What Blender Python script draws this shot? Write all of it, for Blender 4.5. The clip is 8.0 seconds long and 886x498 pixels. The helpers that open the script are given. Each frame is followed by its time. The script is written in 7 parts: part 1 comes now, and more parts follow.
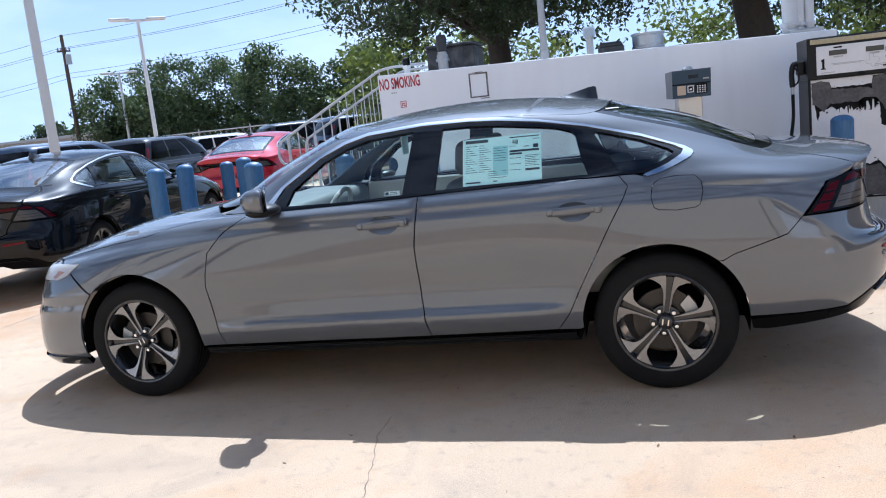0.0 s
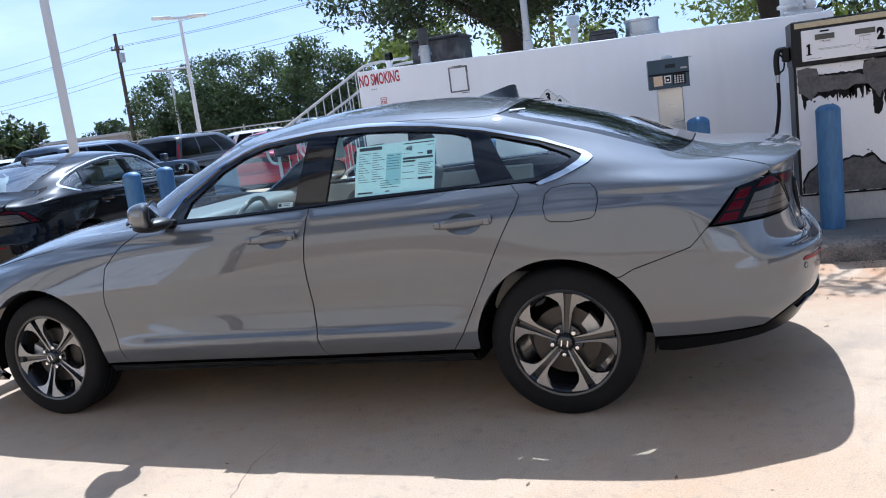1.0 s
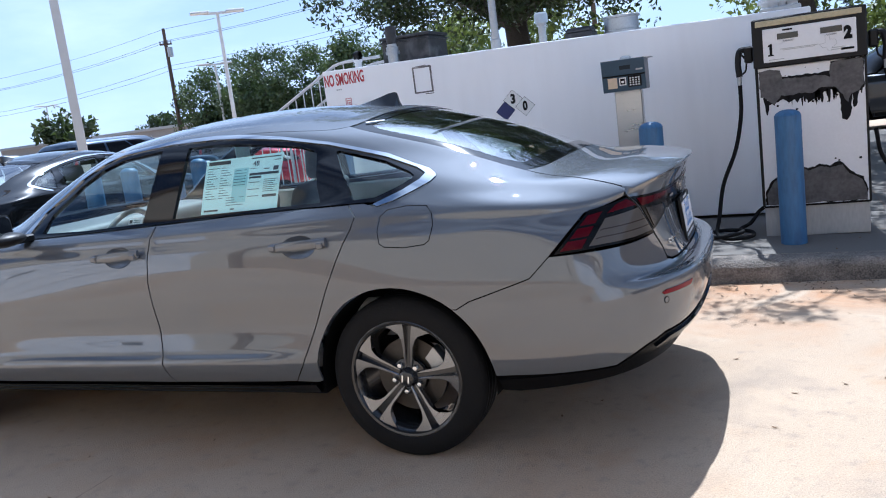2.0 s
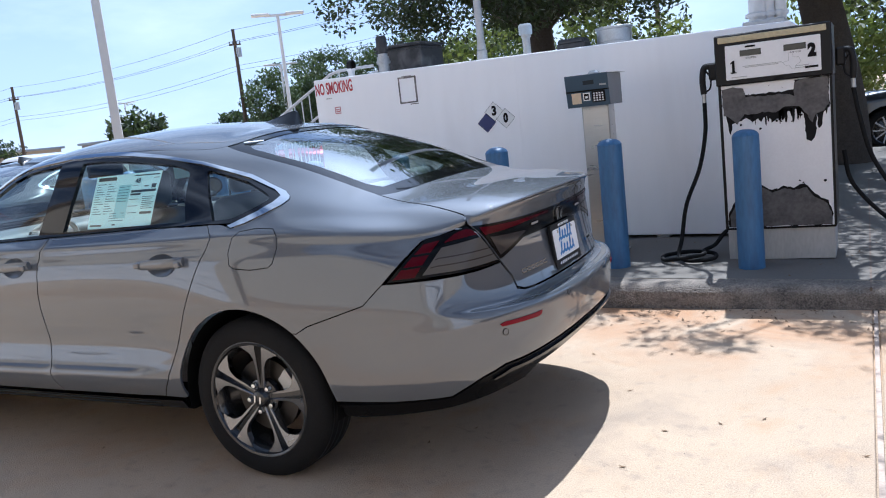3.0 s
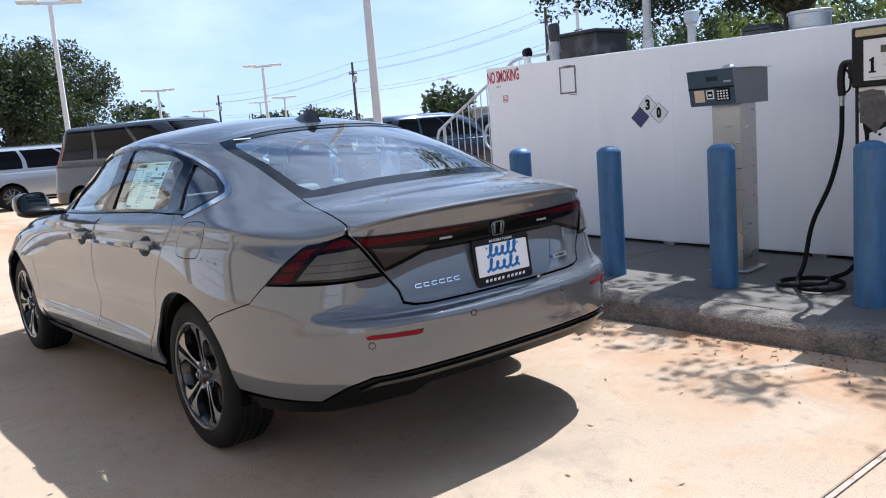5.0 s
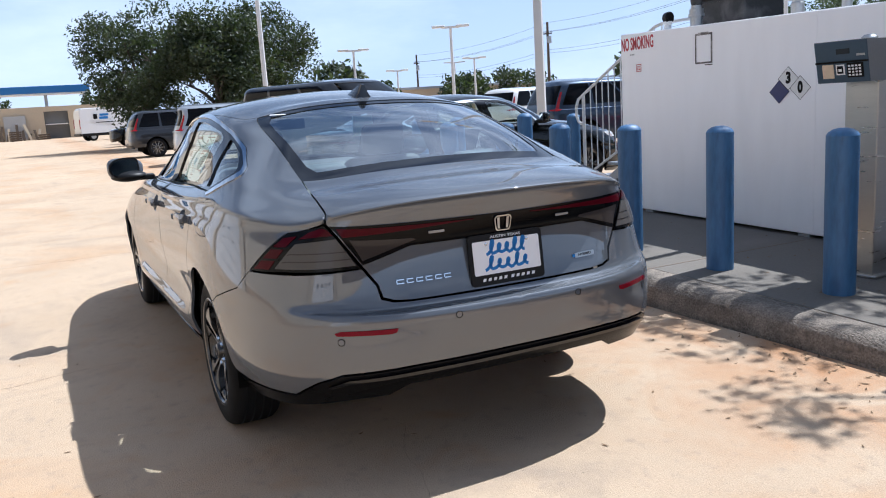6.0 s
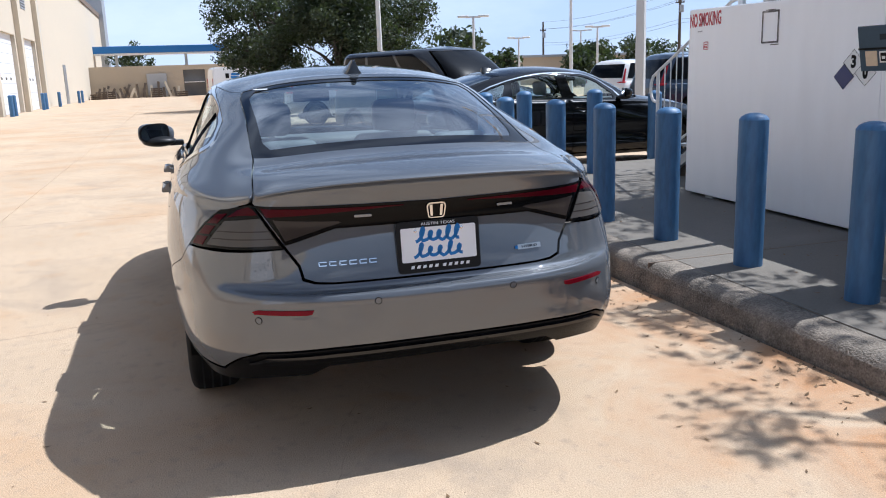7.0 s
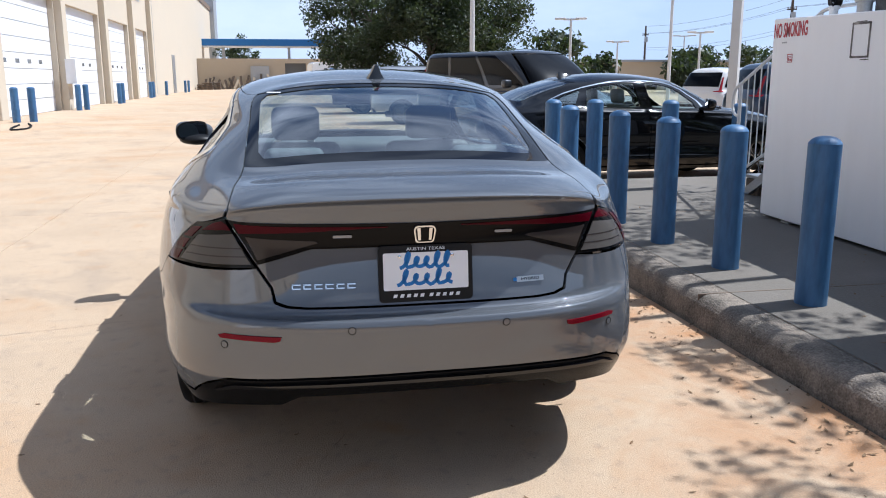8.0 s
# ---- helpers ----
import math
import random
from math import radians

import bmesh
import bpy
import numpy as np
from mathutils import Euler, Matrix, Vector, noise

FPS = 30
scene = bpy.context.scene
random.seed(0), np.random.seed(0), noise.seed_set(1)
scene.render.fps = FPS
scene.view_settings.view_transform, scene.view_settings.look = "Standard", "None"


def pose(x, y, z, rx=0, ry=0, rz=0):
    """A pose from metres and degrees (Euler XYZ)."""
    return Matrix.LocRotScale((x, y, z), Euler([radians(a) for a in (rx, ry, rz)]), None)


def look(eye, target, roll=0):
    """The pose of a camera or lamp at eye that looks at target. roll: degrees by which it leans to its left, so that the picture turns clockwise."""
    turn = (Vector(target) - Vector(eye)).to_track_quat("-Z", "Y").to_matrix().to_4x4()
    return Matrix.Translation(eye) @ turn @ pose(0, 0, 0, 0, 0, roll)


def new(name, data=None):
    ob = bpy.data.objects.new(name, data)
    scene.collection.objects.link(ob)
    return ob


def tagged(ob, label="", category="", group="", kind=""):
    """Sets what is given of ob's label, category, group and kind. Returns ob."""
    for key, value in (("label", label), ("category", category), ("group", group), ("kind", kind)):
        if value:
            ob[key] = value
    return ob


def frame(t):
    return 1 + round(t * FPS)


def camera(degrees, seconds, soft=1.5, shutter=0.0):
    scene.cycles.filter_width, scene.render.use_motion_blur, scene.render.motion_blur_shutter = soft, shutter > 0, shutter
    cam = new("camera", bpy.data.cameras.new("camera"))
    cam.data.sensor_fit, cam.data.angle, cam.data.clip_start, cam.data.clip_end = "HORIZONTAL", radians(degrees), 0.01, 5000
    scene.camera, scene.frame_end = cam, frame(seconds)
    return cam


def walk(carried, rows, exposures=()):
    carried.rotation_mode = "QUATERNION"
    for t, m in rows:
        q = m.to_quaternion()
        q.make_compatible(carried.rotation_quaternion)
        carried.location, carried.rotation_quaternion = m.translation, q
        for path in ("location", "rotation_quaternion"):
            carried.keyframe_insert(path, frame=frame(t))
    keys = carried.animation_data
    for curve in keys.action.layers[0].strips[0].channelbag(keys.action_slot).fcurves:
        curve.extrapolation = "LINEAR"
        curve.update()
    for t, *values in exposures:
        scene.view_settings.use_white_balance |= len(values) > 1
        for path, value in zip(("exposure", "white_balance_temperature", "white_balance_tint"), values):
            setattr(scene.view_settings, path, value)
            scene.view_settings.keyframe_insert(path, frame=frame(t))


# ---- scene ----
cam = camera(57.0, 8.0, soft=1.05)
PATH = [
    (0, (0.002, -4.732, 1.399), (-0.514, -2.827, 1.077), -6.1),
    (0.5, (0.31, -4.444, 1.383), (-0.282, -2.561, 1.058), -6.9),
    (1, (0.688, -4.246, 1.385), (0.032, -2.386, 1.052), -7.4),
    (1.5, (1.036, -3.935, 1.37), (0.32, -2.098, 1.033), -7.5),
    (3, (2.179, -3.273, 1.347), (1.249, -1.53, 1.036), -6.4),
    (3.5, (2.5, -3.101, 1.346), (1.466, -1.415, 1.048), -5.9),
    (4, (2.874, -2.792, 1.331), (1.7, -1.199, 1.045), -5.3),
    (4.5, (3.195, -2.561, 1.327), (1.853, -1.106, 1.042), -5.0),
    (5, (3.374, -2.265, 1.324), (1.858, -0.995, 1.03), -4.6),
    (6.5, (3.699, -1.144, 1.375), (1.87, -0.434, 0.985), -2.9),
    (7, (3.8, -0.848, 1.382), (1.935, -0.256, 0.965), -2.0),
    (7.5, (3.712, -0.621, 1.388), (1.816, -0.147, 0.965), -1.1),
    (8, (3.608, -0.435, 1.412), (1.688, -0.055, 0.999), -0.1),
]
EXPOSURE = 0.71
walk(cam, [(t, look(eye, target, roll)) for t, eye, target, roll in PATH], [(t, EXPOSURE + e, k, 10) for t, e, k in ((0.0, 0.0, 4800), (1.5, 0.05, 4750), (3.5, 0.04, 4940), (5.0, 0.01, 5030), (6.5, -0.18, 5160), (8.0, -0.21, 5190))])

# ---- world, sun ----
SUN = Vector((-0.080, 0.625, 1.0)).normalized()      # towards the sun
world = bpy.data.worlds.new("sky")
scene.world = world
world.use_nodes = True
wn, wl = world.node_tree.nodes, world.node_tree.links
wn.clear()
sky = wn.new("ShaderNodeTexSky")
sky.sky_type, sky.sun_disc = "NISHITA", False
sky.sun_elevation = math.asin(SUN.z)
sky.sun_rotation = math.atan2(SUN.x, SUN.y)
sky.air_density, sky.dust_density, sky.ozone_density = 1.0, 1.2, 1.5
coord = wn.new("ShaderNodeTexCoord")
wmap = wn.new("ShaderNodeMapping")
wmap.inputs["Scale"].default_value = (1.0, 1.0, 3.2)
cloud = wn.new("ShaderNodeTexNoise")
cloud.inputs["Scale"].default_value, cloud.inputs["Detail"].default_value, cloud.inputs["Roughness"].default_value = 2.6, 7, 0.58
cramp = wn.new("ShaderNodeValToRGB")
cramp.color_ramp.elements[0].position, cramp.color_ramp.elements[1].position = 0.42, 0.70
cramp.color_ramp.elements[1].color = (0.70, 0.70, 0.70, 1)
mixc = wn.new("ShaderNodeMixRGB")
mixc.inputs["Color2"].default_value = (16.5, 16.7, 17.0, 1)
bg = wn.new("ShaderNodeBackground")
bg.inputs["Strength"].default_value = 0.0415
wout = wn.new("ShaderNodeOutputWorld")
wl.new(coord.outputs["Generated"], wmap.inputs["Vector"])
wl.new(wmap.outputs["Vector"], cloud.inputs["Vector"])
wl.new(cloud.outputs["Fac"], cramp.inputs["Fac"])
wl.new(cramp.outputs["Color"], mixc.inputs["Fac"])
sep = wn.new("ShaderNodeSeparateXYZ")
haze = wn.new("ShaderNodeMapRange")
haze.interpolation_type = "SMOOTHSTEP"
haze.inputs["From Min"].default_value, haze.inputs["From Max"].default_value = -0.02, 0.50
haze.inputs["To Min"].default_value, haze.inputs["To Max"].default_value = 0.85, 0.0
hazy = wn.new("ShaderNodeMixRGB")
hazy.inputs["Color2"].default_value = (13.0, 14.6, 16.9, 1)
wl.new(coord.outputs["Generated"], sep.inputs["Vector"])
wl.new(sep.outputs["Z"], haze.inputs["Value"])
wl.new(haze.outputs["Result"], hazy.inputs["Fac"])
# bright haze round the sun
to_sun, lobe, glow = wn.new("ShaderNodeVectorMath"), wn.new("ShaderNodeMath"), wn.new("ShaderNodeMixRGB")
to_sun.operation = "DOT_PRODUCT"
to_sun.inputs[1].default_value = SUN
lobe.operation, lobe.use_clamp = "POWER", True
lobe.inputs[1].default_value = 14.0
glow.blend_type = "ADD"
glow.inputs["Color2"].default_value = (27.0, 27.8, 29.0, 1)
wl.new(coord.outputs["Generated"], to_sun.inputs[0])
wl.new(to_sun.outputs["Value"], lobe.inputs[0])
wl.new(lobe.outputs[0], glow.inputs["Fac"])
wl.new(sky.outputs["Color"], glow.inputs["Color1"])
wl.new(glow.outputs["Color"], hazy.inputs["Color1"])
wl.new(hazy.outputs["Color"], mixc.inputs["Color1"])
wl.new(mixc.outputs["Color"], bg.inputs["Color"])
wl.new(bg.outputs["Background"], wout.inputs["Surface"])
sun = new("sun", bpy.data.lights.new("sun", "SUN"))
sun.data.energy, sun.data.angle, sun.data.color = 4.8, radians(0.53), (1.0, 0.89, 0.74)
sun.matrix_world = look(SUN * 60, (0, 0, 0))

# ---- building helpers ----
def tree_nodes(name):
    m = bpy.data.materials.new(name)
    m.use_nodes = True
    return m, m.node_tree.nodes, m.node_tree.links, m.node_tree.nodes["Principled BSDF"]


def paint(name, colour, rough=0.5, metal=0.0, vary=0.12, scale=6.0, fine=60.0, bump=0.0, stain=None, stain_amount=0.0,
          stain_scale=2.0, coat=0.0, streak=1.0, per_piece=0.0, spec=0.5):
    """A worn surface: two scales of tone, a stain colour with its own shape, fine relief."""
    m, n, l, b = tree_nodes(name)
    geo = n.new("ShaderNodeTexCoord")
    mp = n.new("ShaderNodeMapping")
    mp.inputs["Scale"].default_value = (1, 1, streak)
    l.new(geo.outputs["Object"], mp.inputs["Vector"])
    big = n.new("ShaderNodeTexNoise")
    big.inputs["Scale"].default_value, big.inputs["Detail"].default_value = scale, 6
    small = n.new("ShaderNodeTexNoise")
    small.inputs["Scale"].default_value, small.inputs["Detail"].default_value = fine, 4
    l.new(mp.outputs["Vector"], big.inputs["Vector"])
    l.new(mp.outputs["Vector"], small.inputs["Vector"])
    add = n.new("ShaderNodeMath")
    add.operation = "ADD"
    l.new(big.outputs["Fac"], add.inputs[0])
    l.new(small.outputs["Fac"], add.inputs[1])
    rng = n.new("ShaderNodeMapRange")
    rng.inputs["From Min"].default_value, rng.inputs["From Max"].default_value = 0.6, 1.4
    rng.inputs["To Min"].default_value, rng.inputs["To Max"].default_value = 1 - vary, 1 + vary
    l.new(add.outputs[0], rng.inputs["Value"])
    hsv = n.new("ShaderNodeHueSaturation")
    hsv.inputs["Color"].default_value = (*colour, 1)
    last = rng.outputs["Result"]
    if per_piece:
        info = n.new("ShaderNodeObjectInfo")
        r2 = n.new("ShaderNodeMapRange")
        r2.inputs["To Min"].default_value, r2.inputs["To Max"].default_value = 1 - per_piece, 1 + per_piece
        l.new(info.outputs["Random"], r2.inputs["Value"])
        mul = n.new("ShaderNodeMath")
        mul.operation = "MULTIPLY"
        l.new(last, mul.inputs[0])
        l.new(r2.outputs["Result"], mul.inputs[1])
        last = mul.outputs[0]
    l.new(last, hsv.inputs["Value"])
    colour_out = hsv.outputs["Color"]
    if stain:
        st = n.new("ShaderNodeTexNoise")
        st.inputs["Scale"].default_value, st.inputs["Detail"].default_value, st.inputs["Distortion"].default_value = stain_scale, 8, 0.6
        l.new(mp.outputs["Vector"], st.inputs["Vector"])
        rp = n.new("ShaderNodeMapRange")
        rp.inputs["From Min"].default_value, rp.inputs["From Max"].default_value = 0.52, 0.72
        rp.inputs["To Max"].default_value = stain_amount
        l.new(st.outputs["Fac"], rp.inputs["Value"])
        mx = n.new("ShaderNodeMixRGB")
        mx.inputs["Color2"].default_value = (*stain, 1)
        l.new(rp.outputs["Result"], mx.inputs["Fac"])
        l.new(colour_out, mx.inputs["Color1"])
        colour_out = mx.outputs["Color"]
    l.new(colour_out, b.inputs["Base Color"])
    rr = n.new("ShaderNodeMapRange")
    rr.inputs["From Min"].default_value, rr.inputs["From Max"].default_value = 0.3, 0.7
    rr.inputs["To Min"].default_value, rr.inputs["To Max"].default_value = max(0, rough * 0.88), min(1, rough * 1.12)
    l.new(big.outputs["Fac"], rr.inputs["Value"])
    l.new(rr.outputs["Result"], b.inputs["Roughness"])
    b.inputs["Metallic"].default_value = metal
    b.inputs["Specular IOR Level"].default_value = spec
    if coat:
        b.inputs["Coat Weight"].default_value, b.inputs["Coat Roughness"].default_value = coat, 0.03
    if bump:
        bp = n.new("ShaderNodeBump")
        bp.inputs["Strength"].default_value, bp.inputs["Distance"].default_value = bump, 0.01
        l.new(small.outputs["Fac"], bp.inputs["Height"])
        l.new(bp.outputs["Normal"], b.inputs["Normal"])
    return m


def plain(name, colour, rough=0.5, metal=0.0, coat=0.0, spec=0.5):
    m, n, l, b = tree_nodes(name)
    b.inputs["Specular IOR Level"].default_value = spec
    b.inputs["Base Color"].default_value = (*colour, 1)
    b.inputs["Roughness"].default_value, b.inputs["Metallic"].default_value = rough, metal
    if coat:
        b.inputs["Coat Weight"].default_value, b.inputs["Coat Roughness"].default_value = coat, 0.03
    return m


def clear(name, tint, facing_gloss=0.08, rise=4.0):
    """Thin glass, the same from both sides: tinted see-through, with a gloss that grows towards grazing."""
    m, n, l, b = tree_nodes(name)
    n.remove(b)
    tr, gl, mx = n.new("ShaderNodeBsdfTransparent"), n.new("ShaderNodeBsdfGlossy"), n.new("ShaderNodeMixShader")
    tr.inputs["Color"].default_value = (*tint, 1)
    gl.inputs["Roughness"].default_value = 0.0
    gl.inputs["Color"].default_value = (1, 1, 1, 1)
    lw, power, scaled = n.new("ShaderNodeLayerWeight"), n.new("ShaderNodeMath"), n.new("ShaderNodeMapRange")
    lw.inputs["Blend"].default_value = 0.5
    power.operation, power.inputs[1].default_value = "POWER", rise
    scaled.inputs["To Min"].default_value = facing_gloss
    l.new(lw.outputs["Facing"], power.inputs[0])
    l.new(power.outputs[0], scaled.inputs["Value"])
    l.new(scaled.outputs["Result"], mx.inputs["Fac"])
    l.new(tr.outputs["BSDF"], mx.inputs[1])
    l.new(gl.outputs["BSDF"], mx.inputs[2])
    l.new(mx.outputs["Shader"], n["Material Output"].inputs["Surface"])
    return m


def finish(bm, name, material, smooth=True, angle=35):
    bmesh.ops.recalc_face_normals(bm, faces=bm.faces)
    me = bpy.data.meshes.new(name)
    bm.to_mesh(me)
    bm.free()
    if material:
        me.materials.append(material)
    if smooth:
        for p in me.polygons:
            p.use_smooth = True
        me.set_sharp_from_angle(angle=radians(angle))
    return me


def part(name, bm, material, parent=None, label="", smooth=True, angle=35):
    """Links a bmesh as one mesh object, under a thing or a part if one is given."""
    ob = new(name, finish(bm, name, material, smooth, angle))
    if parent:
        ob.parent = parent
    if label:
        ob["label"] = label
    return ob


def thing(name, label, category, group="", kind="", at=None):
    """An Empty at a thing's base that parents its parts."""
    ob = tagged(new(name), label, category, group, kind)
    ob.empty_display_size = 0.1
    if at:
        ob.location = at
    return ob


def bev(bm, verts, r, segments=1):
    if r:
        edges = {e for v in verts for e in v.link_edges}
        bmesh.ops.bevel(bm, geom=list(edges), offset=r, segments=segments, affect="EDGES", profile=0.6)


def box(x0, x1, y0, y1, z0, z1, r=0.0, bm=None, segments=1):
    bm = bm or bmesh.new()
    m = Matrix.Translation(((x0 + x1) / 2, (y0 + y1) / 2, (z0 + z1) / 2)) @ Matrix.Diagonal((x1 - x0, y1 - y0, z1 - z0, 1))
    vs = bmesh.ops.create_cube(bm, size=1, matrix=m)["verts"]
    bev(bm, vs, r, segments)
    return bm


def lathe(profile, n=24, bm=None, at=(0, 0, 0), axis="z", a0=0.0, a1=360.0):
    """Turns (radius, height) points about an axis through at."""
    bm = bm or bmesh.new()
    full = abs(a1 - a0) >= 359.9
    rows = []
    for k in range(n if full else n + 1):
        a = radians(a0 + (a1 - a0) * k / n)
        row = []
        for r, h in profile:
            c, s = r * math.cos(a), r * math.sin(a)
            p = {"z": (c, s, h), "y": (c, h, s), "x": (h, c, s)}[axis]
            row.append(bm.verts.new(Vector(p) + Vector(at)))
        rows.append(row)
    for k in range(n):
        a, b = rows[k], rows[(k + 1) % len(rows)]
        for i in range(len(profile) - 1):
            bm.faces.new((a[i], b[i], b[i + 1], a[i + 1]))
    bmesh.ops.remove_doubles(bm, verts=[v for row in rows for v in row], dist=1e-5)
    return bm


def smooth_path(points, steps=6):
    """Catmull-Rom through 3D points."""
    p = [Vector(q) for q in points]
    p = [2 * p[0] - p[1]] + p + [2 * p[-1] - p[-2]]
    out = []
    for i in range(1, len(p) - 2):
        for k in range(steps):
            t = k / steps
            a, b, c, d = p[i - 1], p[i], p[i + 1], p[i + 2]
            out.append(0.5 * (2 * b + (c - a) * t + (2 * a - 5 * b + 4 * c - d) * t * t + (3 * b - a - 3 * c + d) * t ** 3))
    return out + [p[-2]]


def tube(points, r, n=8, bm=None, taper=None, caps=True):
    """A round bar along 3D points; taper: the radius at the far end."""
    bm = bm or bmesh.new()
    pts = [Vector(p) for p in points]
    up, rows = None, []
    for i, p in enumerate(pts):
        d = (pts[min(i + 1, len(pts) - 1)] - pts[max(i - 1, 0)]).normalized()
        if up is None:
            up = d.orthogonal().normalized()
        up = (up - d * up.dot(d)).normalized()
        side = d.cross(up)
        rad = r if taper is None else r + (taper - r) * i / max(1, len(pts) - 1)
        rows.append([bm.verts.new(p + rad * (math.cos(2 * math.pi * k / n) * up + math.sin(2 * math.pi * k / n) * side)) for k in range(n)])
    for a, b in zip(rows, rows[1:]):
        for k in range(n):
            bm.faces.new((a[k], a[(k + 1) % n], b[(k + 1) % n], b[k]))
    if caps:
        bm.faces.new(rows[0][::-1])
        bm.faces.new(rows[-1])
    return bm


def prism(outline, depth, m=None, bm=None, r=0.0):
    """A flat outline (x, y) with a thickness along z, moved by m."""
    bm = bm or bmesh.new()
    m = m or Matrix()
    bottom = [bm.verts.new(m @ Vector((x, y, 0))) for x, y in outline]
    top = [bm.verts.new(m @ Vector((x, y, depth))) for x, y in outline]
    k = len(outline)
    bm.faces.new(bottom[::-1])
    bm.faces.new(top)
    for i in range(k):
        bm.faces.new((bottom[i], bottom[(i + 1) % k], top[(i + 1) % k], top[i]))
    bev(bm, top, 0)
    if r:
        es = [e for e in bm.edges if e.verts[0] in top and e.verts[1] in top]
        bmesh.ops.bevel(bm, geom=es, offset=r, segments=2, affect="EDGES")
    return bm


def lettering(text, height, m, material, parent, name="lettering", depth=0.002, wide=1.0, bold=0.0):
    """Raised letters in the built-in font, as a mesh; m: text runs along its x, up along its y."""
    cu = bpy.data.curves.new(name, "FONT")
    cu.body, cu.size, cu.extrude, cu.align_x, cu.align_y = text, height / 0.73, depth / 2, "CENTER", "CENTER"
    cu.resolution_u = 3
    cu.offset = bold
    tmp = bpy.data.objects.new(name, cu)
    scene.collection.objects.link(tmp)
    me = bpy.data.meshes.new_from_object(tmp.evaluated_get(bpy.context.evaluated_depsgraph_get()))
    bpy.data.objects.remove(tmp)
    bpy.data.curves.remove(cu)
    me.transform(m @ Matrix.Diagonal((wide, 1, 1, 1)))
    me.materials.clear()
    me.materials.append(material)
    ob = new(name, me)
    if parent:
        ob.parent = parent
    return ob


def facing(x, y, z, yaw=0.0):
    """A frame for a plate on an upright face that looks along -y (turned by yaw about z)."""
    return pose(x, y, z, 90, 0, yaw)

# ---- materials ----
def worn_concrete(name, colour, stain, dark):
    """Broom-finished yard concrete: broad tone, rusty blotches, grey grime, sand grains and pits."""
    m, n, l, b = tree_nodes(name)
    co = n.new("ShaderNodeTexCoord")
    def field(scale, detail, lo, hi, amount, distortion=0.0, rough=0.55):
        t = n.new("ShaderNodeTexNoise")
        t.inputs["Scale"].default_value, t.inputs["Detail"].default_value = scale, detail
        t.inputs["Distortion"].default_value, t.inputs["Roughness"].default_value = distortion, rough
        l.new(co.outputs["Object"], t.inputs["Vector"])
        r = n.new("ShaderNodeMapRange")
        r.inputs["From Min"].default_value, r.inputs["From Max"].default_value, r.inputs["To Max"].default_value = lo, hi, amount
        l.new(t.outputs["Fac"], r.inputs["Value"])
        return t, r.outputs["Result"]
    def over(below, colour_above, fac, mode="MIX"):
        x = n.new("ShaderNodeMixRGB")
        x.blend_type = mode
        x.inputs["Color2"].default_value = (*colour_above, 1)
        l.new(fac, x.inputs["Fac"])
        if isinstance(below, tuple):
            x.inputs["Color1"].default_value = (*below, 1)
        else:
            l.new(below, x.inputs["Color1"])
        return x.outputs["Color"]
    c = over(colour, tuple(v * 1.16 for v in colour), field(0.55, 5, .35, .65, 1.0)[1])
    c = over(c, stain, field(0.42, 9, .50, .70, .55, .8, .62)[1])
    c = over(c, stain, field(3.1, 7, .56, .74, .42, .5, .6)[1])
    c = over(c, dark, field(1.3, 8, .53, .74, .5, .9, .65)[1])
    c = over(c, dark, field(14, 6, .56, .76, .5)[1])
    gap = n.new("ShaderNodeSeparateXYZ")
    l.new(co.outputs["Object"], gap.inputs["Vector"])
    near, far = n.new("ShaderNodeMapRange"), n.new("ShaderNodeMapRange")
    near.inputs["From Min"].default_value, near.inputs["From Max"].default_value = .2, 1.5
    far.inputs["From Min"].default_value, far.inputs["From Max"].default_value = 2.6, 1.9
    for r in (near, far):
        l.new(gap.outputs["Y"], r.inputs["Value"])
    both, rust = n.new("ShaderNodeMath"), n.new("ShaderNodeMath")
    both.operation = rust.operation = "MULTIPLY"
    l.new(near.outputs["Result"], both.inputs[0])
    l.new(far.outputs["Result"], both.inputs[1])
    l.new(both.outputs[0], rust.inputs[0])
    l.new(field(1.7, 8, .39, .65, .85, .7, .65)[1], rust.inputs[1])
    c = over(c, (.42, .20, .075), rust.outputs[0])         # rusty run-off along the kerb
    grain, g = field(165, 3, .42, .72, .6)
    c = over(c, tuple(v * .52 for v in colour), g)
    c = over(c, tuple(min(1, v * 1.5) for v in colour), field(240, 2, .58, .75, .55)[1])
    c = over(c, (.05, .04, .035), field(58, 2, .69, .78, .8)[1])
    l.new(c, b.inputs["Base Color"])
    b.inputs["Roughness"].default_value, b.inputs["Specular IOR Level"].default_value = .9, .3
    bp = n.new("ShaderNodeBump")
    bp.inputs["Strength"].default_value, bp.inputs["Distance"].default_value = .45, .008
    l.new(grain.outputs["Fac"], bp.inputs["Height"])
    l.new(bp.outputs["Normal"], b.inputs["Normal"])
    return m


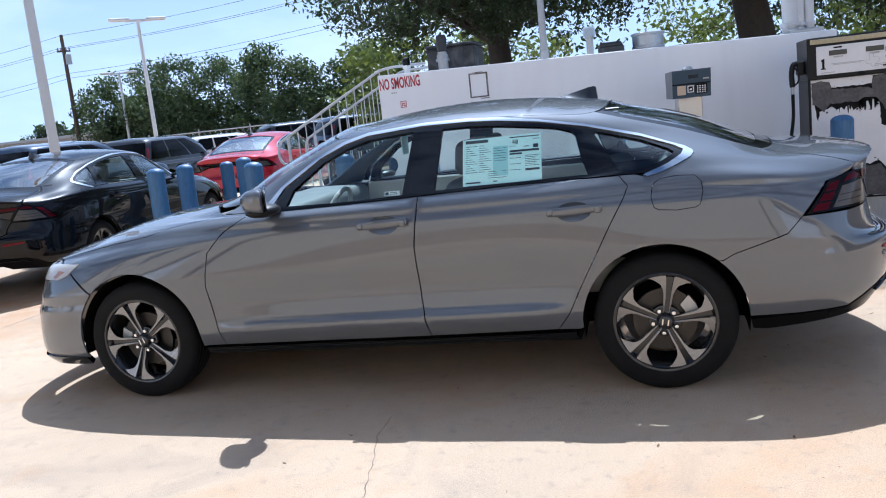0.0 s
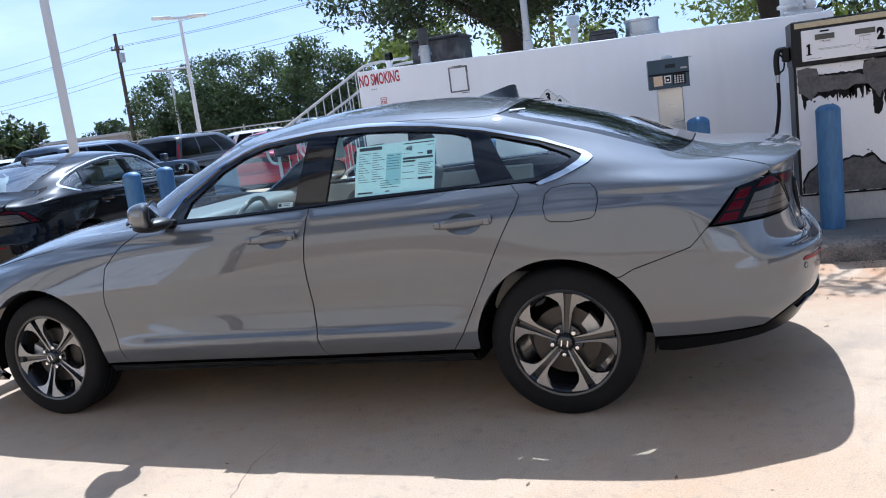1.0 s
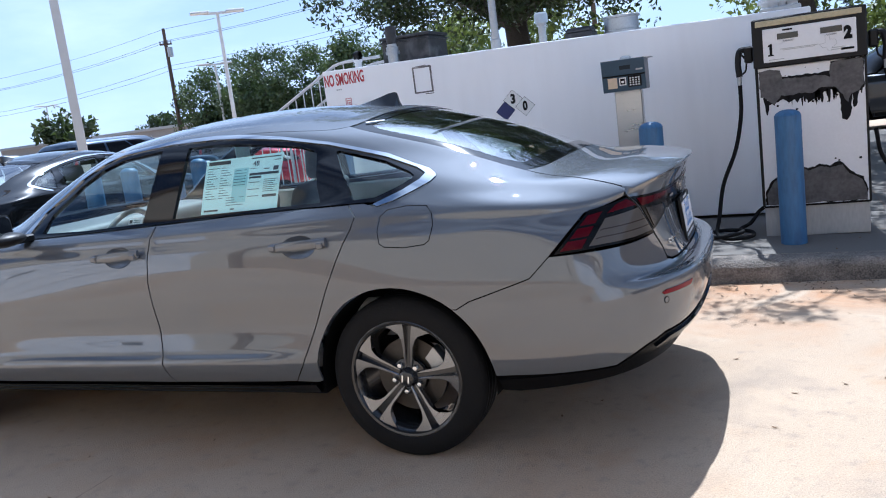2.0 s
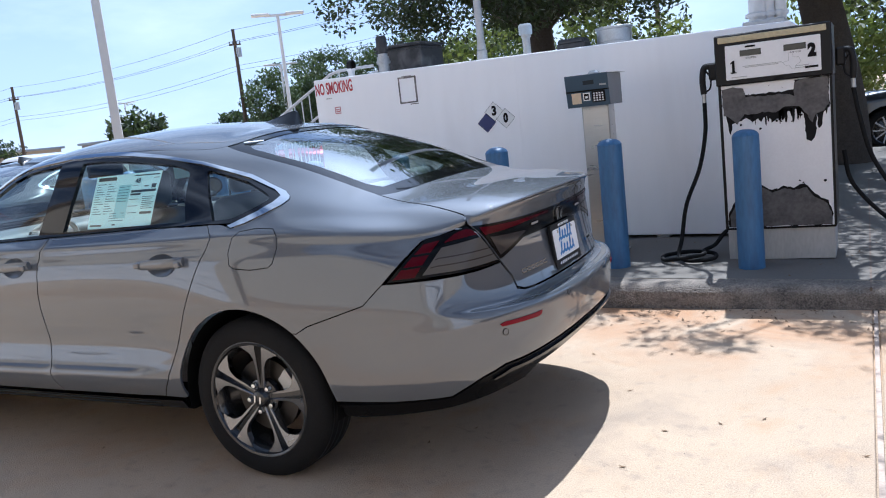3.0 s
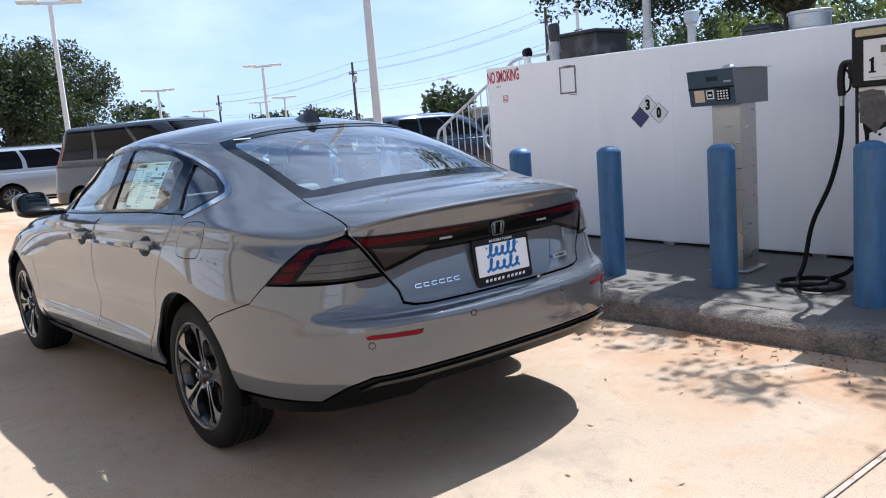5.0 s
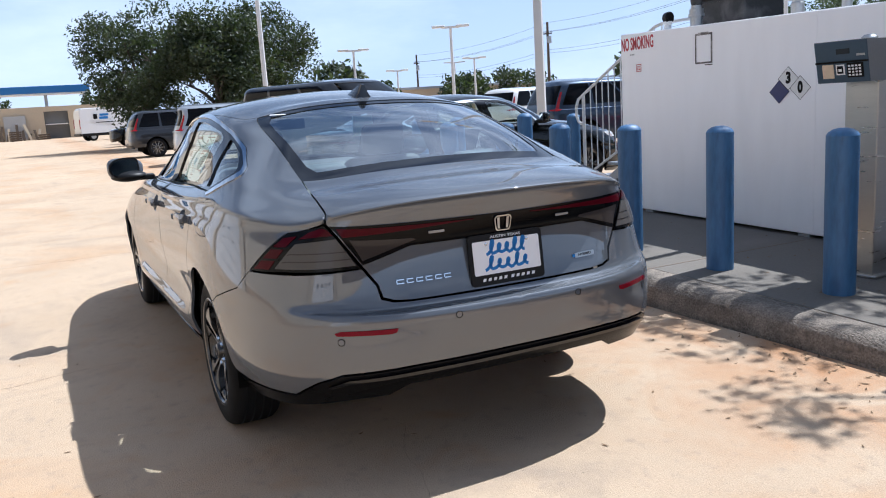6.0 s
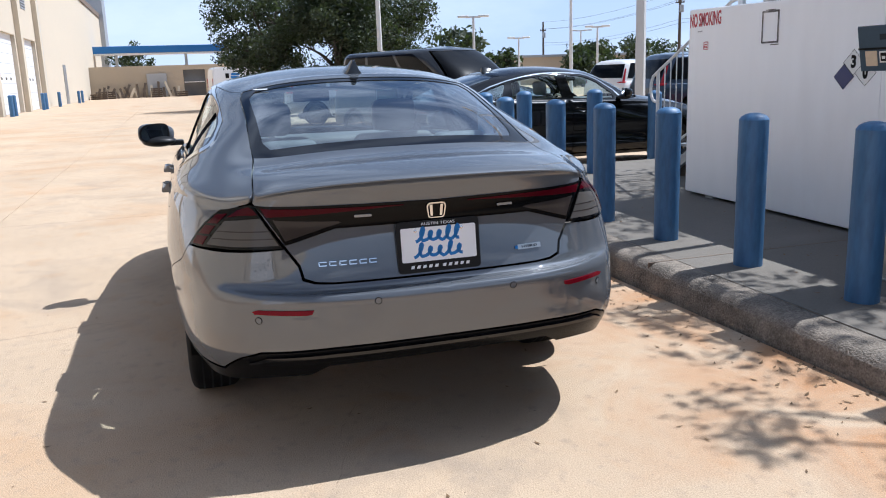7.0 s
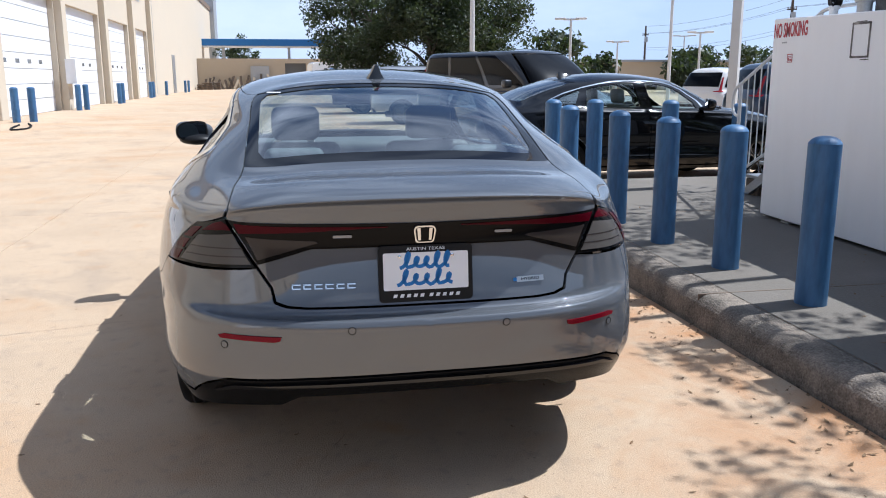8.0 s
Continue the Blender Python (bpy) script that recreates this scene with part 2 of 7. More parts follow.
M_concrete = worn_concrete("concrete", (0.458, 0.352, 0.243), (0.45, 0.255, 0.115), (0.235, 0.20, 0.17))
M_joint = paint("joint_filler", (0.17, 0.13, 0.10), 0.95, fine=80)
M_sealant = paint("joint_sealant", (0.46, 0.36, 0.28), 0.9, fine=90, vary=0.2, stain=(0.1, 0.08, 0.07), stain_amount=0.8, stain_scale=9)
M_kerb = paint("kerb_concrete", (0.20, 0.170, 0.138), 0.95, vary=0.85, scale=7, fine=95, bump=1.0, stain=(0.09, 0.075, 0.06), stain_amount=0.7, stain_scale=14)
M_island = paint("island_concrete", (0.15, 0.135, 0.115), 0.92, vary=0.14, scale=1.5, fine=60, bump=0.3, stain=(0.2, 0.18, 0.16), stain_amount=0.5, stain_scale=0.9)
M_tank = paint("white_tank_paint", (0.91, 0.91, 0.925), 0.32, vary=0.025, scale=1.1, fine=9, stain=(0.66, 0.65, 0.65), stain_amount=0.16, stain_scale=2.2, streak=0.2)
M_bollard = paint("blue_bollard_paint", (0.052, 0.138, 0.285), 0.5, vary=0.28, scale=5, fine=40, bump=0.1, stain=(0.035, 0.08, 0.17), stain_amount=0.75, stain_scale=9, streak=0.25, per_piece=0.06)
M_black = plain("black_plastic", (0.010, 0.010, 0.011), 0.42, spec=0.22)
M_gloss = plain("gloss_black", (0.004, 0.004, 0.005), 0.06)
M_lampblack = plain("lamp_black", (0.003, 0.003, 0.0035), 0.12, spec=0.14)
M_valance = plain("valance_black", (0.006, 0.006, 0.0065), 0.2, spec=0.08)
M_rubber = paint("tyre_rubber", (0.008, 0.008, 0.0085), 0.8, fine=120, bump=0.2, vary=0.2, spec=0.2)
M_chrome = plain("chrome", (0.78, 0.79, 0.80), 0.06, 1.0)
M_steel = paint("stainless_steel", (0.55, 0.54, 0.52), 0.3, 1.0, vary=0.06, streak=8)
M_galv = paint("galvanised_steel", (0.42, 0.43, 0.44), 0.45, 0.85, vary=0.15, scale=8)
M_white = paint("white_paint", (0.78, 0.78, 0.77), 0.5, vary=0.05)
M_polewhite = paint("lamp_pole_paint", (0.66, 0.66, 0.66), 0.45, vary=0.05)
M_wood = paint("pole_timber", (0.10, 0.075, 0.055), 0.9, vary=0.3, streak=0.05)
M_red = plain("red_vinyl", (0.42, 0.035, 0.05), 0.5)
M_ink = plain("black_ink", (0.008, 0.008, 0.009), 0.6, spec=0.12)
M_navy = plain("navy_vinyl", (0.02, 0.03, 0.13), 0.4)
M_stucco = paint("cream_stucco", (0.54, 0.475, 0.375), 0.9, vary=0.05, scale=0.6, fine=25, bump=0.2)
M_blueband = paint("blue_fascia", (0.03, 0.17, 0.47), 0.4, vary=0.06)
M_bark = paint("bark", (0.06, 0.05, 0.04), 0.95, vary=0.4, scale=9, fine=40, bump=0.9)

# ---- the setting ----
SLOPE = 0.018                                         # the island and the tank rise gently towards -x


def island_z(x):
    return 0.137 + SLOPE * (1.46 - x)


KERB_Y = 1.88
ISL_X0, ISL_X1, ISL_Y1 = -5.2, 9.0, 12.0

# ground sheet, with the joint filler showing between the slabs
bm = bmesh.new()
bmesh.ops.create_grid(bm, x_segments=1, y_segments=1, size=600, matrix=Matrix.Translation((-60, 40, -0.02)))
ground = tagged(part("ground", bm, M_concrete, smooth=False), "sunlit warm beige concrete yard and lot", "ground", kind="structure")

# raised island: kerb with a rounded nose, and the slab behind it
bm = bmesh.new()
prof = [(KERB_Y, -0.03), (KERB_Y + 0.015, 0.10)] + [(KERB_Y + 0.10 - 0.085 * math.cos(radians(a)), 0.085 + 0.062 * math.sin(radians(a))) for a in (20, 40, 60, 80, 90)] + [(KERB_Y + 0.22, 0.147)]
xs = [ISL_X0 + (ISL_X1 - ISL_X0) * k / 60 for k in range(61)]
rows = []
for x in xs:
    lift = island_z(x) - 0.147
    rows.append([bm.verts.new((x, y + 0.012 * noise.noise(Vector((x * 1.3, z * 5, 0))), z + (lift * z / 0.147 if z > 0 else 0) + 0.004 * noise.noise(Vector((x * 2, y * 9, 3))))) for y, z in prof])
for a, b in zip(rows, rows[1:]):
    for i in range(len(prof) - 1):
        bm.faces.new((a[i], b[i], b[i + 1], a[i + 1]))
kerb = tagged(part("kerb", bm, M_kerb, angle=60), "weathered exposed-aggregate concrete kerb with a rounded edge", "kerb", kind="structure")

bm = bmesh.new()
ys = [KERB_Y + 0.228, 3.2, 5.5, 8.5, ISL_Y1]
grid = [[bm.verts.new((x, y, island_z(x))) for y in ys] for x in (ISL_X0, -3.1, -0.6, 2.17, ISL_X1)]
for a, b in zip(grid, grid[1:]):
    for i in range(len(ys) - 1):
        bm.faces.new((a[i], b[i], b[i + 1], a[i + 1]))
edge = [g for g in grid[0]]
low = [bm.verts.new((v.co.x - 0.03, v.co.y, -0.03)) for v in edge]
for i in range(len(edge) - 1):
    bm.faces.new((edge[i], edge[i + 1], low[i + 1], low[i]))
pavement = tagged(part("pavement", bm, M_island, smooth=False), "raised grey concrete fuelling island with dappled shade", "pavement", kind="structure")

# narrow joints across the island top
for x in (2.17, -0.6, -3.1):
    part("joint", box(x - 0.006, x + 0.006, KERB_Y + 0.03, 7.5, island_z(x) - 0.05, island_z(x) + 0.0015), M_joint, pavement, smooth=False)
part("joint", box(ISL_X0, -0.6, KERB_Y + 0.222, KERB_Y + 0.230, 0.12, 0.13), M_joint, pavement, smooth=False)

# white tank
TX0, TX1, TY0, TY1 = -2.79, 1.68, 3.66, 6.3
TTOP, TBOT = 1.83, 0.188
def tank_lift(x):
    return -SLOPE * x
tank = thing("fuel_tank", "long white painted steel fuel storage tank on the island", "fuel tank", at=(0, TY0, 0))
def sheared(bm):
    for v in bm.verts:
        v.co.z += tank_lift(v.co.x)
    return bm
def tankpart(name, bm, mat, label="", **k):
    for v in bm.verts:
        v.co.y -= TY0
    return part(name, sheared(bm), mat, tank, label, **k)
tankpart("shell", box(TX0, TX1, TY0, TY1, TBOT, TTOP, 0.018, segments=3), M_tank)
for x in (-2.5, -0.75, 0.55, 1.5):
    tankpart("support", box(x, x + 0.11, TY0 + 0.02, TY1 - 0.1, 0.10, TBOT, 0.004), M_galv)
tankpart("seam", box(-0.60, -0.592, TY0 - 0.0025, TY0 + 0.01, TBOT + 0.01, TTOP - 0.01), M_tank, "welded seam")

# bollards
def bollard(x, y, z, top, r=0.086, group="blue bollards round the island", lean=0.0):
    b = thing("bollard", "faded blue painted steel bollard with a domed top", "bollard", group, at=(x, y, z))
    h = top - z
    part("post", lathe([(r, -0.02), (r, h - 0.042)], 28), M_bollard, b)
    part("cap", lathe([(r * 1.0, h - 0.046), (r * 1.012, h - 0.043), (r * 0.985, h - 0.038), (r * 0.86, h - 0.022), (r * 0.6, h - 0.008), (r * 0.3, h - 0.0015), (0.0005, h)], 28), M_bollard, b, "domed cap")
    b.rotation_euler = (0, radians(lean), 0)
    return b


for x, y in ((1.46, 2.46), (0.54, 2.48), (-0.32, 2.44), (-1.16, 2.40), (-1.95, 2.34), (-2.74, 2.30), (-3.6, 2.18), (-4.8, 2.43), (-4.75, 2.88), (-4.45, 3.6), (2.95, 4.3)):
    bollard(x, y, island_z(x), island_z(x) + 0.93)
bollard(-5.45, 5.0, 0.0, 1.10)

# ---- things on and round the tank ----
FACE = TY0


# NO SMOKING lettering
sign = thing("no_smoking_lettering", "red NO SMOKING vinyl lettering on the white tank", "lettering", at=(-2.55, FACE - 0.001, 1.73 + tank_lift(-2.55)))
ob = lettering("NO SMOKING", 0.115, pose(0, 0, 0, 90, 0, 0) @ pose(0, 0, 0, 0, 0, 1.0), M_red, sign, wide=0.45, bold=.004)
# small red framed square, and tiny printed note
sq = thing("hazard_sticker", "small red outlined square sticker on the white tank", "sticker", at=(-2.53, FACE - 0.001, 1.51 + tank_lift(-2.53)))
for a, b, c, d in ((-.033, .033, .028, .034), (-.033, .033, -.034, -.028), (-.033, -.027, -.034, .034), (.027, .033, -.034, .034), (-.02, .02, .006, .014), (-.02, -.008, -.02, 0), (.0, .02, -.02, -.006)):
    part("bar", box(a, b, -.0015, 0, c, d), M_red, sq, smooth=False)
note = thing("printed_note", "tiny faded black printed marking on the tank", "sticker", at=(-2.62, FACE - 0.001, 1.635 + tank_lift(-2.62)))
for a, b in ((-.03, -.012), (-.006, .012), (.018, .032)):
    part("bar", box(a, b, -.0012, 0, -.006, .006), M_galv, note, smooth=False)

# empty poster holder: dark worn adhesive outline
fr = thing("sign_outline", "worn dark outline of a sign that was removed", "sign", at=(-1.705, FACE - 0.001, 1.635 + tank_lift(-1.705)))
M_glue = paint("dried_adhesive", (0.16, 0.145, 0.14), 0.9, vary=0.5, scale=20, fine=90, stain=(0.6, 0.58, 0.56), stain_amount=0.9, stain_scale=14)
for a, b, c, d in ((-.098, .096, .108, .124), (-.094, .098, -.126, -.112), (-.100, -.084, -.122, .118), (.080, .099, -.118, .120)):
    part("edge_strip", box(a, b, -.002, 0, c, d, 0.001), M_glue, fr)
part("edge_strip", box(-.06, .05, -.0015, 0, .125, .131), M_glue, fr)
part("edge_strip", box(.012, .10, -.0015, 0, -.142, -.134), M_glue, fr)

# fire diamonds: blue quarter, white quarters with 3 and 0
dia = thing("hazard_diamond", "navy and white hazard diamonds numbered 3 and 0", "hazard sign", at=(-.838, FACE - 0.001, 1.31))
h = 0.088
def quarter(cx, cz, mat, name):
    q = part(name, prism([(0, -h), (h * 1.05, 0), (0, h), (-h * 1.05, 0)], .0015), mat, dia, smooth=False)
    q.matrix_local = pose(cx, 0, cz, 90, 0, 0)
    rim = [Vector((0, -.002, -h)), Vector((h * 1.05, -.002, 0)), Vector((0, -.002, h)), Vector((-h * 1.05, -.002, 0))]
    for k in range(4):
        part("edge_line", tube([rim[k] + Vector((cx, 0, cz)), rim[(k + 1) % 4] + Vector((cx, 0, cz))], .0014, 4), M_ink, dia)
quarter(-.080, -.036, M_navy, "navy_field")
quarter(0, .060, M_white, "white_field")
quarter(.110, -.012, M_white, "white_field")
lettering("3", .082, pose(.002, -.003, .062, 90, 0, 0), M_ink, dia, "numeral", wide=.85, bold=.006)
lettering("0", .082, pose(.110, -.003, -.012, 90, 0, 0), M_ink, dia, "numeral", wide=.75, bold=.006)

# ---- on top of the tank ----
def top_z(x):
    return TTOP + tank_lift(x) - 0.002

M_soot = paint("weathered_black_box", (0.035, 0.035, 0.037), 0.55, vary=0.4, scale=7, fine=30, stain=(0.16, 0.155, 0.15), stain_amount=0.8, stain_scale=5)
bx = thing("spill_box", "weathered black steel box with a lid on the tank roof", "metal box", at=(-2.12, 4.50, top_z(-2.12)))
part("body", box(-.27, .27, -.22, .28, 0, .27, .012), M_soot, bx)
part("lid", box(-.285, .285, -.235, .295, .27, .30, .008), M_soot, bx)
part("rim", box(-.283, .283, -.232, .292, .235, .252, .004), M_soot, bx)
part("hinge", tube([(-.10, -.1, .30), (-.09, -.1, .325), (.0, -.1, .33), (.01, -.1, .30)], .006, 6), M_soot, bx)

vt = thing("vent_valve", "dark emergency vent valve on a grey pipe on the tank", "vent", at=(-2.14, 4.0, top_z(-2.14)))
part("pipe", lathe([(.055, 0), (.055, .12), (.062, .125), (.062, .17), (.05, .175), (.05, .2)], 20), M_galv, vt)
part("valve", lathe([(.04, .2), (.05, .22), (.056, .27), (.056, .35), (.045, .375), (.0005, .38)], 20), M_soot, vt)
part("collar", lathe([(.07, .10), (.072, .105), (.072, .125), (.07, .13)], 20), M_galv, vt)

vp = thing("vent_pipe", "tall grey vent pipe rising from the tank roof", "pipe", at=(-1.05, 4.0, top_z(-1.05)))
part("coupling", lathe([(.05, 0), (.05, .10), (.042, .11), (.042, .16)], 18), M_galv, vp)
part("pipe", lathe([(.036, .16), (.036, 3.4)], 18), M_galv, vp)

sp = thing("short_vent", "short grey capped pipe on the tank roof", "pipe", at=(-.575, 3.95, top_z(-.575)))
part("pipe", lathe([(.036, 0), (.036, .16), (.046, .165), (.046, .21)], 18), M_galv, sp)
part("cap", lathe([(.06, .19), (.062, .20), (.062, .27), (.05, .285), (.0005, .29)], 18), paint("pale_blue_grey_cap", (.38, .44, .50), .5), sp)

lb = thing("fill_box", "low black fill box on the tank roof", "metal box", at=(-.40, 4.8, top_z(-.4)))
part("body", box(-.14, .14, -.12, .12, 0, .12, .01), M_soot, lb)
part("lid", lathe([(.175, .12), (.178, .135), (.16, .16), (.0005, .17)], 4, a0=45, a1=405), M_soot, lb)

dr = thing("hatch_drum", "grey round manhole drum on the tank roof", "hatch", at=(.0, 4.85, top_z(0)))
part("drum", lathe([(.17, 0), (.17, .20), (.185, .205), (.185, .225), (.175, .23), (.0005, .24)], 32), M_galv, dr)
part("band", lathe([(.173, .06), (.178, .065), (.178, .085), (.173, .09)], 32), M_galv, dr)

cam_up = thing("small_spotlight", "small black spotlight on a white pipe stub on the tank", "spotlight", at=(-2.57, 4.05, top_z(-2.57)))
part("stub", lathe([(.035, 0), (.035, .07), (.045, .075), (.045, .10)], 14), M_white, cam_up)
part("head", lathe([(.02, 0), (.05, .02), (.055, .07), (.045, .075)], 14, axis="x", at=(-.04, 0, .135)), M_black, cam_up)
part("bracket", tube([(0, 0, .10), (.01, 0, .13), (-.02, 0, .14)], .008, 6), M_black, cam_up)

for x, h, r in ((1.38, .62, .075), (1.47, .40, .045), (1.56, .75, .045)):
    q = thing("riser_pipe", "pale grey riser pipe above the tank", "pipe", at=(x, 4.3, top_z(x)))
    part("pipe", lathe([(r, 0), (r, h)], 18), M_polewhite, q)
    part("flange", lathe([(r * 1.35, .10), (r * 1.35, .13), (r, .14)], 18), M_polewhite, q)
q = thing("valve_box", "pale grey valve box at the end of the tank roof", "metal box", at=(1.44, 4.0, top_z(1.44)))
part("body", box(-.14, .18, -.1, .45, 0, .05, .01), M_galv, q)

# ---- pay terminal ----
pt = thing("payment_terminal", "blue-grey card payment terminal on a stainless post", "payment terminal", at=(.32, 2.98, island_z(.32)))
pt.rotation_euler = (0, 0, radians(5))
Z0 = island_z(.32)
M_term = paint("terminal_blue_grey", (.035, .065, .10), .45, vary=.1)
M_termside = paint("terminal_grey", (.20, .205, .21), .5, vary=.08)
part("post", box(-.10, .105, -.07, .18, 0, 1.33 - Z0, .006), M_steel, pt)
part("base_plate", box(-.14, .145, -.11, .22, 0, .015, .003), M_steel, pt)
hd = part("housing", prism([(-.10, 0), (.40, 0), (.40, .235), (-.15, .235)], .32, Matrix(((0, 0, 1, -.165), (1, 0, 0, -.135), (0, 1, 0, 1.325 - Z0), (0, 0, 0, 1)))), M_termside, pt, "slanted grey housing")
tilt = math.degrees(math.atan2(.05, .235))
def on_face(name, a, b, c, d, mat, parent, depth=.004, label="", r=0.0):
    """A plate on the slanted face: a..b across, c..d up from the lower edge."""
    o = part(name, box(a, b, -depth, .002, c, d, r), mat, parent, label, smooth=False)
    o.matrix_local = Matrix.Translation((0, -.235, 1.325 - Z0)) @ pose(0, 0, 0, tilt, 0, 0)
    return o
face = on_face("front_panel", -.165, .155, 0, .238, M_term, pt, .006, "dark blue front panel", .002)
on_face("hood_lip", -.165, .155, .115, .125, M_ink, pt, .012)
on_face("display", -.03, .05, .165, .195, plain("terminal_display", (.03, .035, .04), .15), pt, .009)
on_face("logo_bar", .09, .14, .15, .162, M_galv, pt, .008)
on_face("instruction_card", -.125, -.055, .028, .108, paint("cream_card", (.62, .50, .36), .6), pt, .010, "cream instruction card")
on_face("card_reader", -.04, .012, .045, .105, M_white, pt, .009, "pale card reader")
on_face("card_symbol", -.032, .004, .053, .097, M_ink, pt, .011)
on_face("card_stripe", -.024, -.004, .065, .08, M_white, pt, .012)
on_face("keypad", .025, .125, .028, .112, M_ink, pt, .010, "black keypad with white keys", .003)
for i in range(4):
    for j in range(4):
        on_face("key", .037 + .021 * i, .049 + .021 * i, .038 + .0175 * j, .048 + .0175 * j, M_white, pt, .013)
part("top_lamp", lathe([(.0005, .035), (.03, .032), (.045, .018), (.048, 0)], 16, at=(0, .0, 1.56 - Z0)), M_galv, pt, "small dome lamp")
part("top_plate", box(-.10, .20, -.10, .24, 1.561 - Z0, 1.565 - Z0), M_white, pt)

# ---- fuel pump ----
PX0, PX1, PY0, PY1 = 1.262, 1.975, 2.72, 3.20
PZ = island_z(1.6)
pump = thing("fuel_dispenser", "old white fuel dispenser with peeling paint and a black head", "fuel pump", at=(1.62, 2.72, PZ))
def pp(name, x0, x1, y0, y1, z0, z1, mat, label="", r=.004, parent=None):
    return part(name, box(x0 - 1.62, x1 - 1.62, y0 - 2.72, y1 - 2.72, z0 - PZ, z1 - PZ, r), mat, parent or pump, label)
M_pumpbase = paint("rusty_grey_base", (.42, .41, .39), .7, vary=.15, stain=(.20, .10, .05), stain_amount=.5, stain_scale=4, streak=.3)
M_peel = paint("bare_grey_metal", (.105, .10, .10), .75, vary=.4, scale=9, fine=40, spec=.2, stain=(.16, .155, .15), stain_amount=.6, stain_scale=12)
M_pumpwhite = paint("pump_white_paint", (.72, .72, .74), .4, vary=.04)
pp("base", PX0 + .015, PX1 - .01, PY0 + .02, PY1, PZ, .36, M_pumpbase, "rust-streaked pale base")
pp("cabinet", PX0 + .02, PX1 - .01, PY0 + .012, PY1 - .01, .36, 1.36, M_pumpwhite, "white peeling cabinet door")
pp("side_frame", PX0 + .002, PX0 + .022, PY0 + .01, PY1, .36, 1.36, M_black)
pp("side_frame", PX1 - .012, PX1 + .004, PY0 + .01, PY1, .36, 1.36, M_black)
pp("bottom_strip", PX0 + .015, PX1, PY0 + .005, PY0 + .02, .352, .366, M_ink)
hd = pp("head", PX0 - .005, PX1 + .01, PY0 - .02, PY1, 1.36, 1.70, M_black, "black dispenser head", .008)
pp("price_panel", PX0 + .065, PX1 - .055, PY0 - .026, PY0, 1.395, 1.625, M_pumpwhite, "white display panel", .003)
pp("header_strip", PX0 + .02, PX1 - .02, PY0 - .026, PY0, 1.645, 1.685, paint("faded_cream_strip", (.46, .40, .25), .6, vary=.2, scale=9), "faded cream header strip")
M_lcd = plain("display_glass", (.05, .05, .045), .15)
for x in (PX0 + .225, PX0 + .50):
    pp("display", x - .065, x + .07, PY0 - .030, PY0 - .02, 1.545, 1.585, M_lcd, "dark digital display", .001)
    lettering("GALLONS", .010, facing(x + .005 - 1.62, PY0 - .0285 - 2.72, 1.531 - PZ), M_ink, pump, wide=1.1)
pp("caption_bar", PX0 + .195, PX0 + .26, PY0 - .0285, PY0 - .02, 1.60, 1.612, M_ink, "", 0)
for i, (a, b, c) in enumerate(((.175, .42, 1.475), (.19, .40, 1.467), (.10, .20, 1.408), (.50, .60, 1.425), (.505, .585, 1.438))):
    pp("text_bar", PX0 + a, PX0 + b, PY0 - .0285, PY0 - .02, c, c + .005, M_galv, "", 0)
pp("maker_bar", PX0 + .56, PX0 + .64, PY0 - .0285, PY0 - .02, 1.418, 1.432, M_ink, "", 0)
part("numeral", prism([(-.019, -.043), (.019, -.043), (.019, -.034), (.009, -.034), (.009, .043), (0, .043), (-.018, .030), (-.018, .020), (-.008, .024), (-.008, -.034), (-.019, -.034)], .002, facing(PX0 + .115 - 1.62, PY0 - .0275 - 2.72, 1.48 - PZ)), M_ink, pump, smooth=False)
lettering("2", .078, facing(PX0 + .605 - 1.62, PY0 - .0285 - 2.72, 1.528 - PZ), M_ink, pump, "numeral", wide=.85, bold=.008)
# state outline on the panel, drawn as thin bars
shape = [(-.012, .055), (.015, .055), (.015, .025), (.05, .022), (.062, -.005), (.05, -.02), (.03, -.03), (.022, -.055), (.005, -.05), (-.01, -.025), (-.028, -.028), (-.05, -.002), (-.012, .005)]
m0 = facing(PX0 + .475 - 1.62, PY0 - .0285 - 2.72, 1.475 - PZ)
for (a, b), (c, d) in zip(shape, shape[1:] + shape[:1]):
    part("outline_bar", tube([m0 @ Vector((a, b, 0)), m0 @ Vector((c, d, 0))], .0015, 4), M_galv, pump)
# peeled patches with ragged, dripping edges
def ragged(pts, drips, seed, amp=.012, step=.02):
    rnd = random.Random(seed)
    out = []
    for (a, b), (c, d) in zip(pts, pts[1:] + pts[:1]):
        n = max(1, int(math.hypot(c - a, d - b) / step))
        for k in range(n):
            t = k / n
            out.append((a + (c - a) * t + rnd.uniform(-amp, amp) * .5, b + (d - b) * t + rnd.uniform(-amp, amp) * .5))
    return out
def patch(pts, mat, seed, off=.001, amp=.012, name="peeled_patch"):
    o = part(name, prism(ragged(pts, 0, seed, amp), .0015), mat, pump, smooth=False)
    o.matrix_local = facing(0, PY0 + .012 - off - 2.72, 0 - PZ) @ Matrix.Translation((-1.62, 0, 0))
    return o
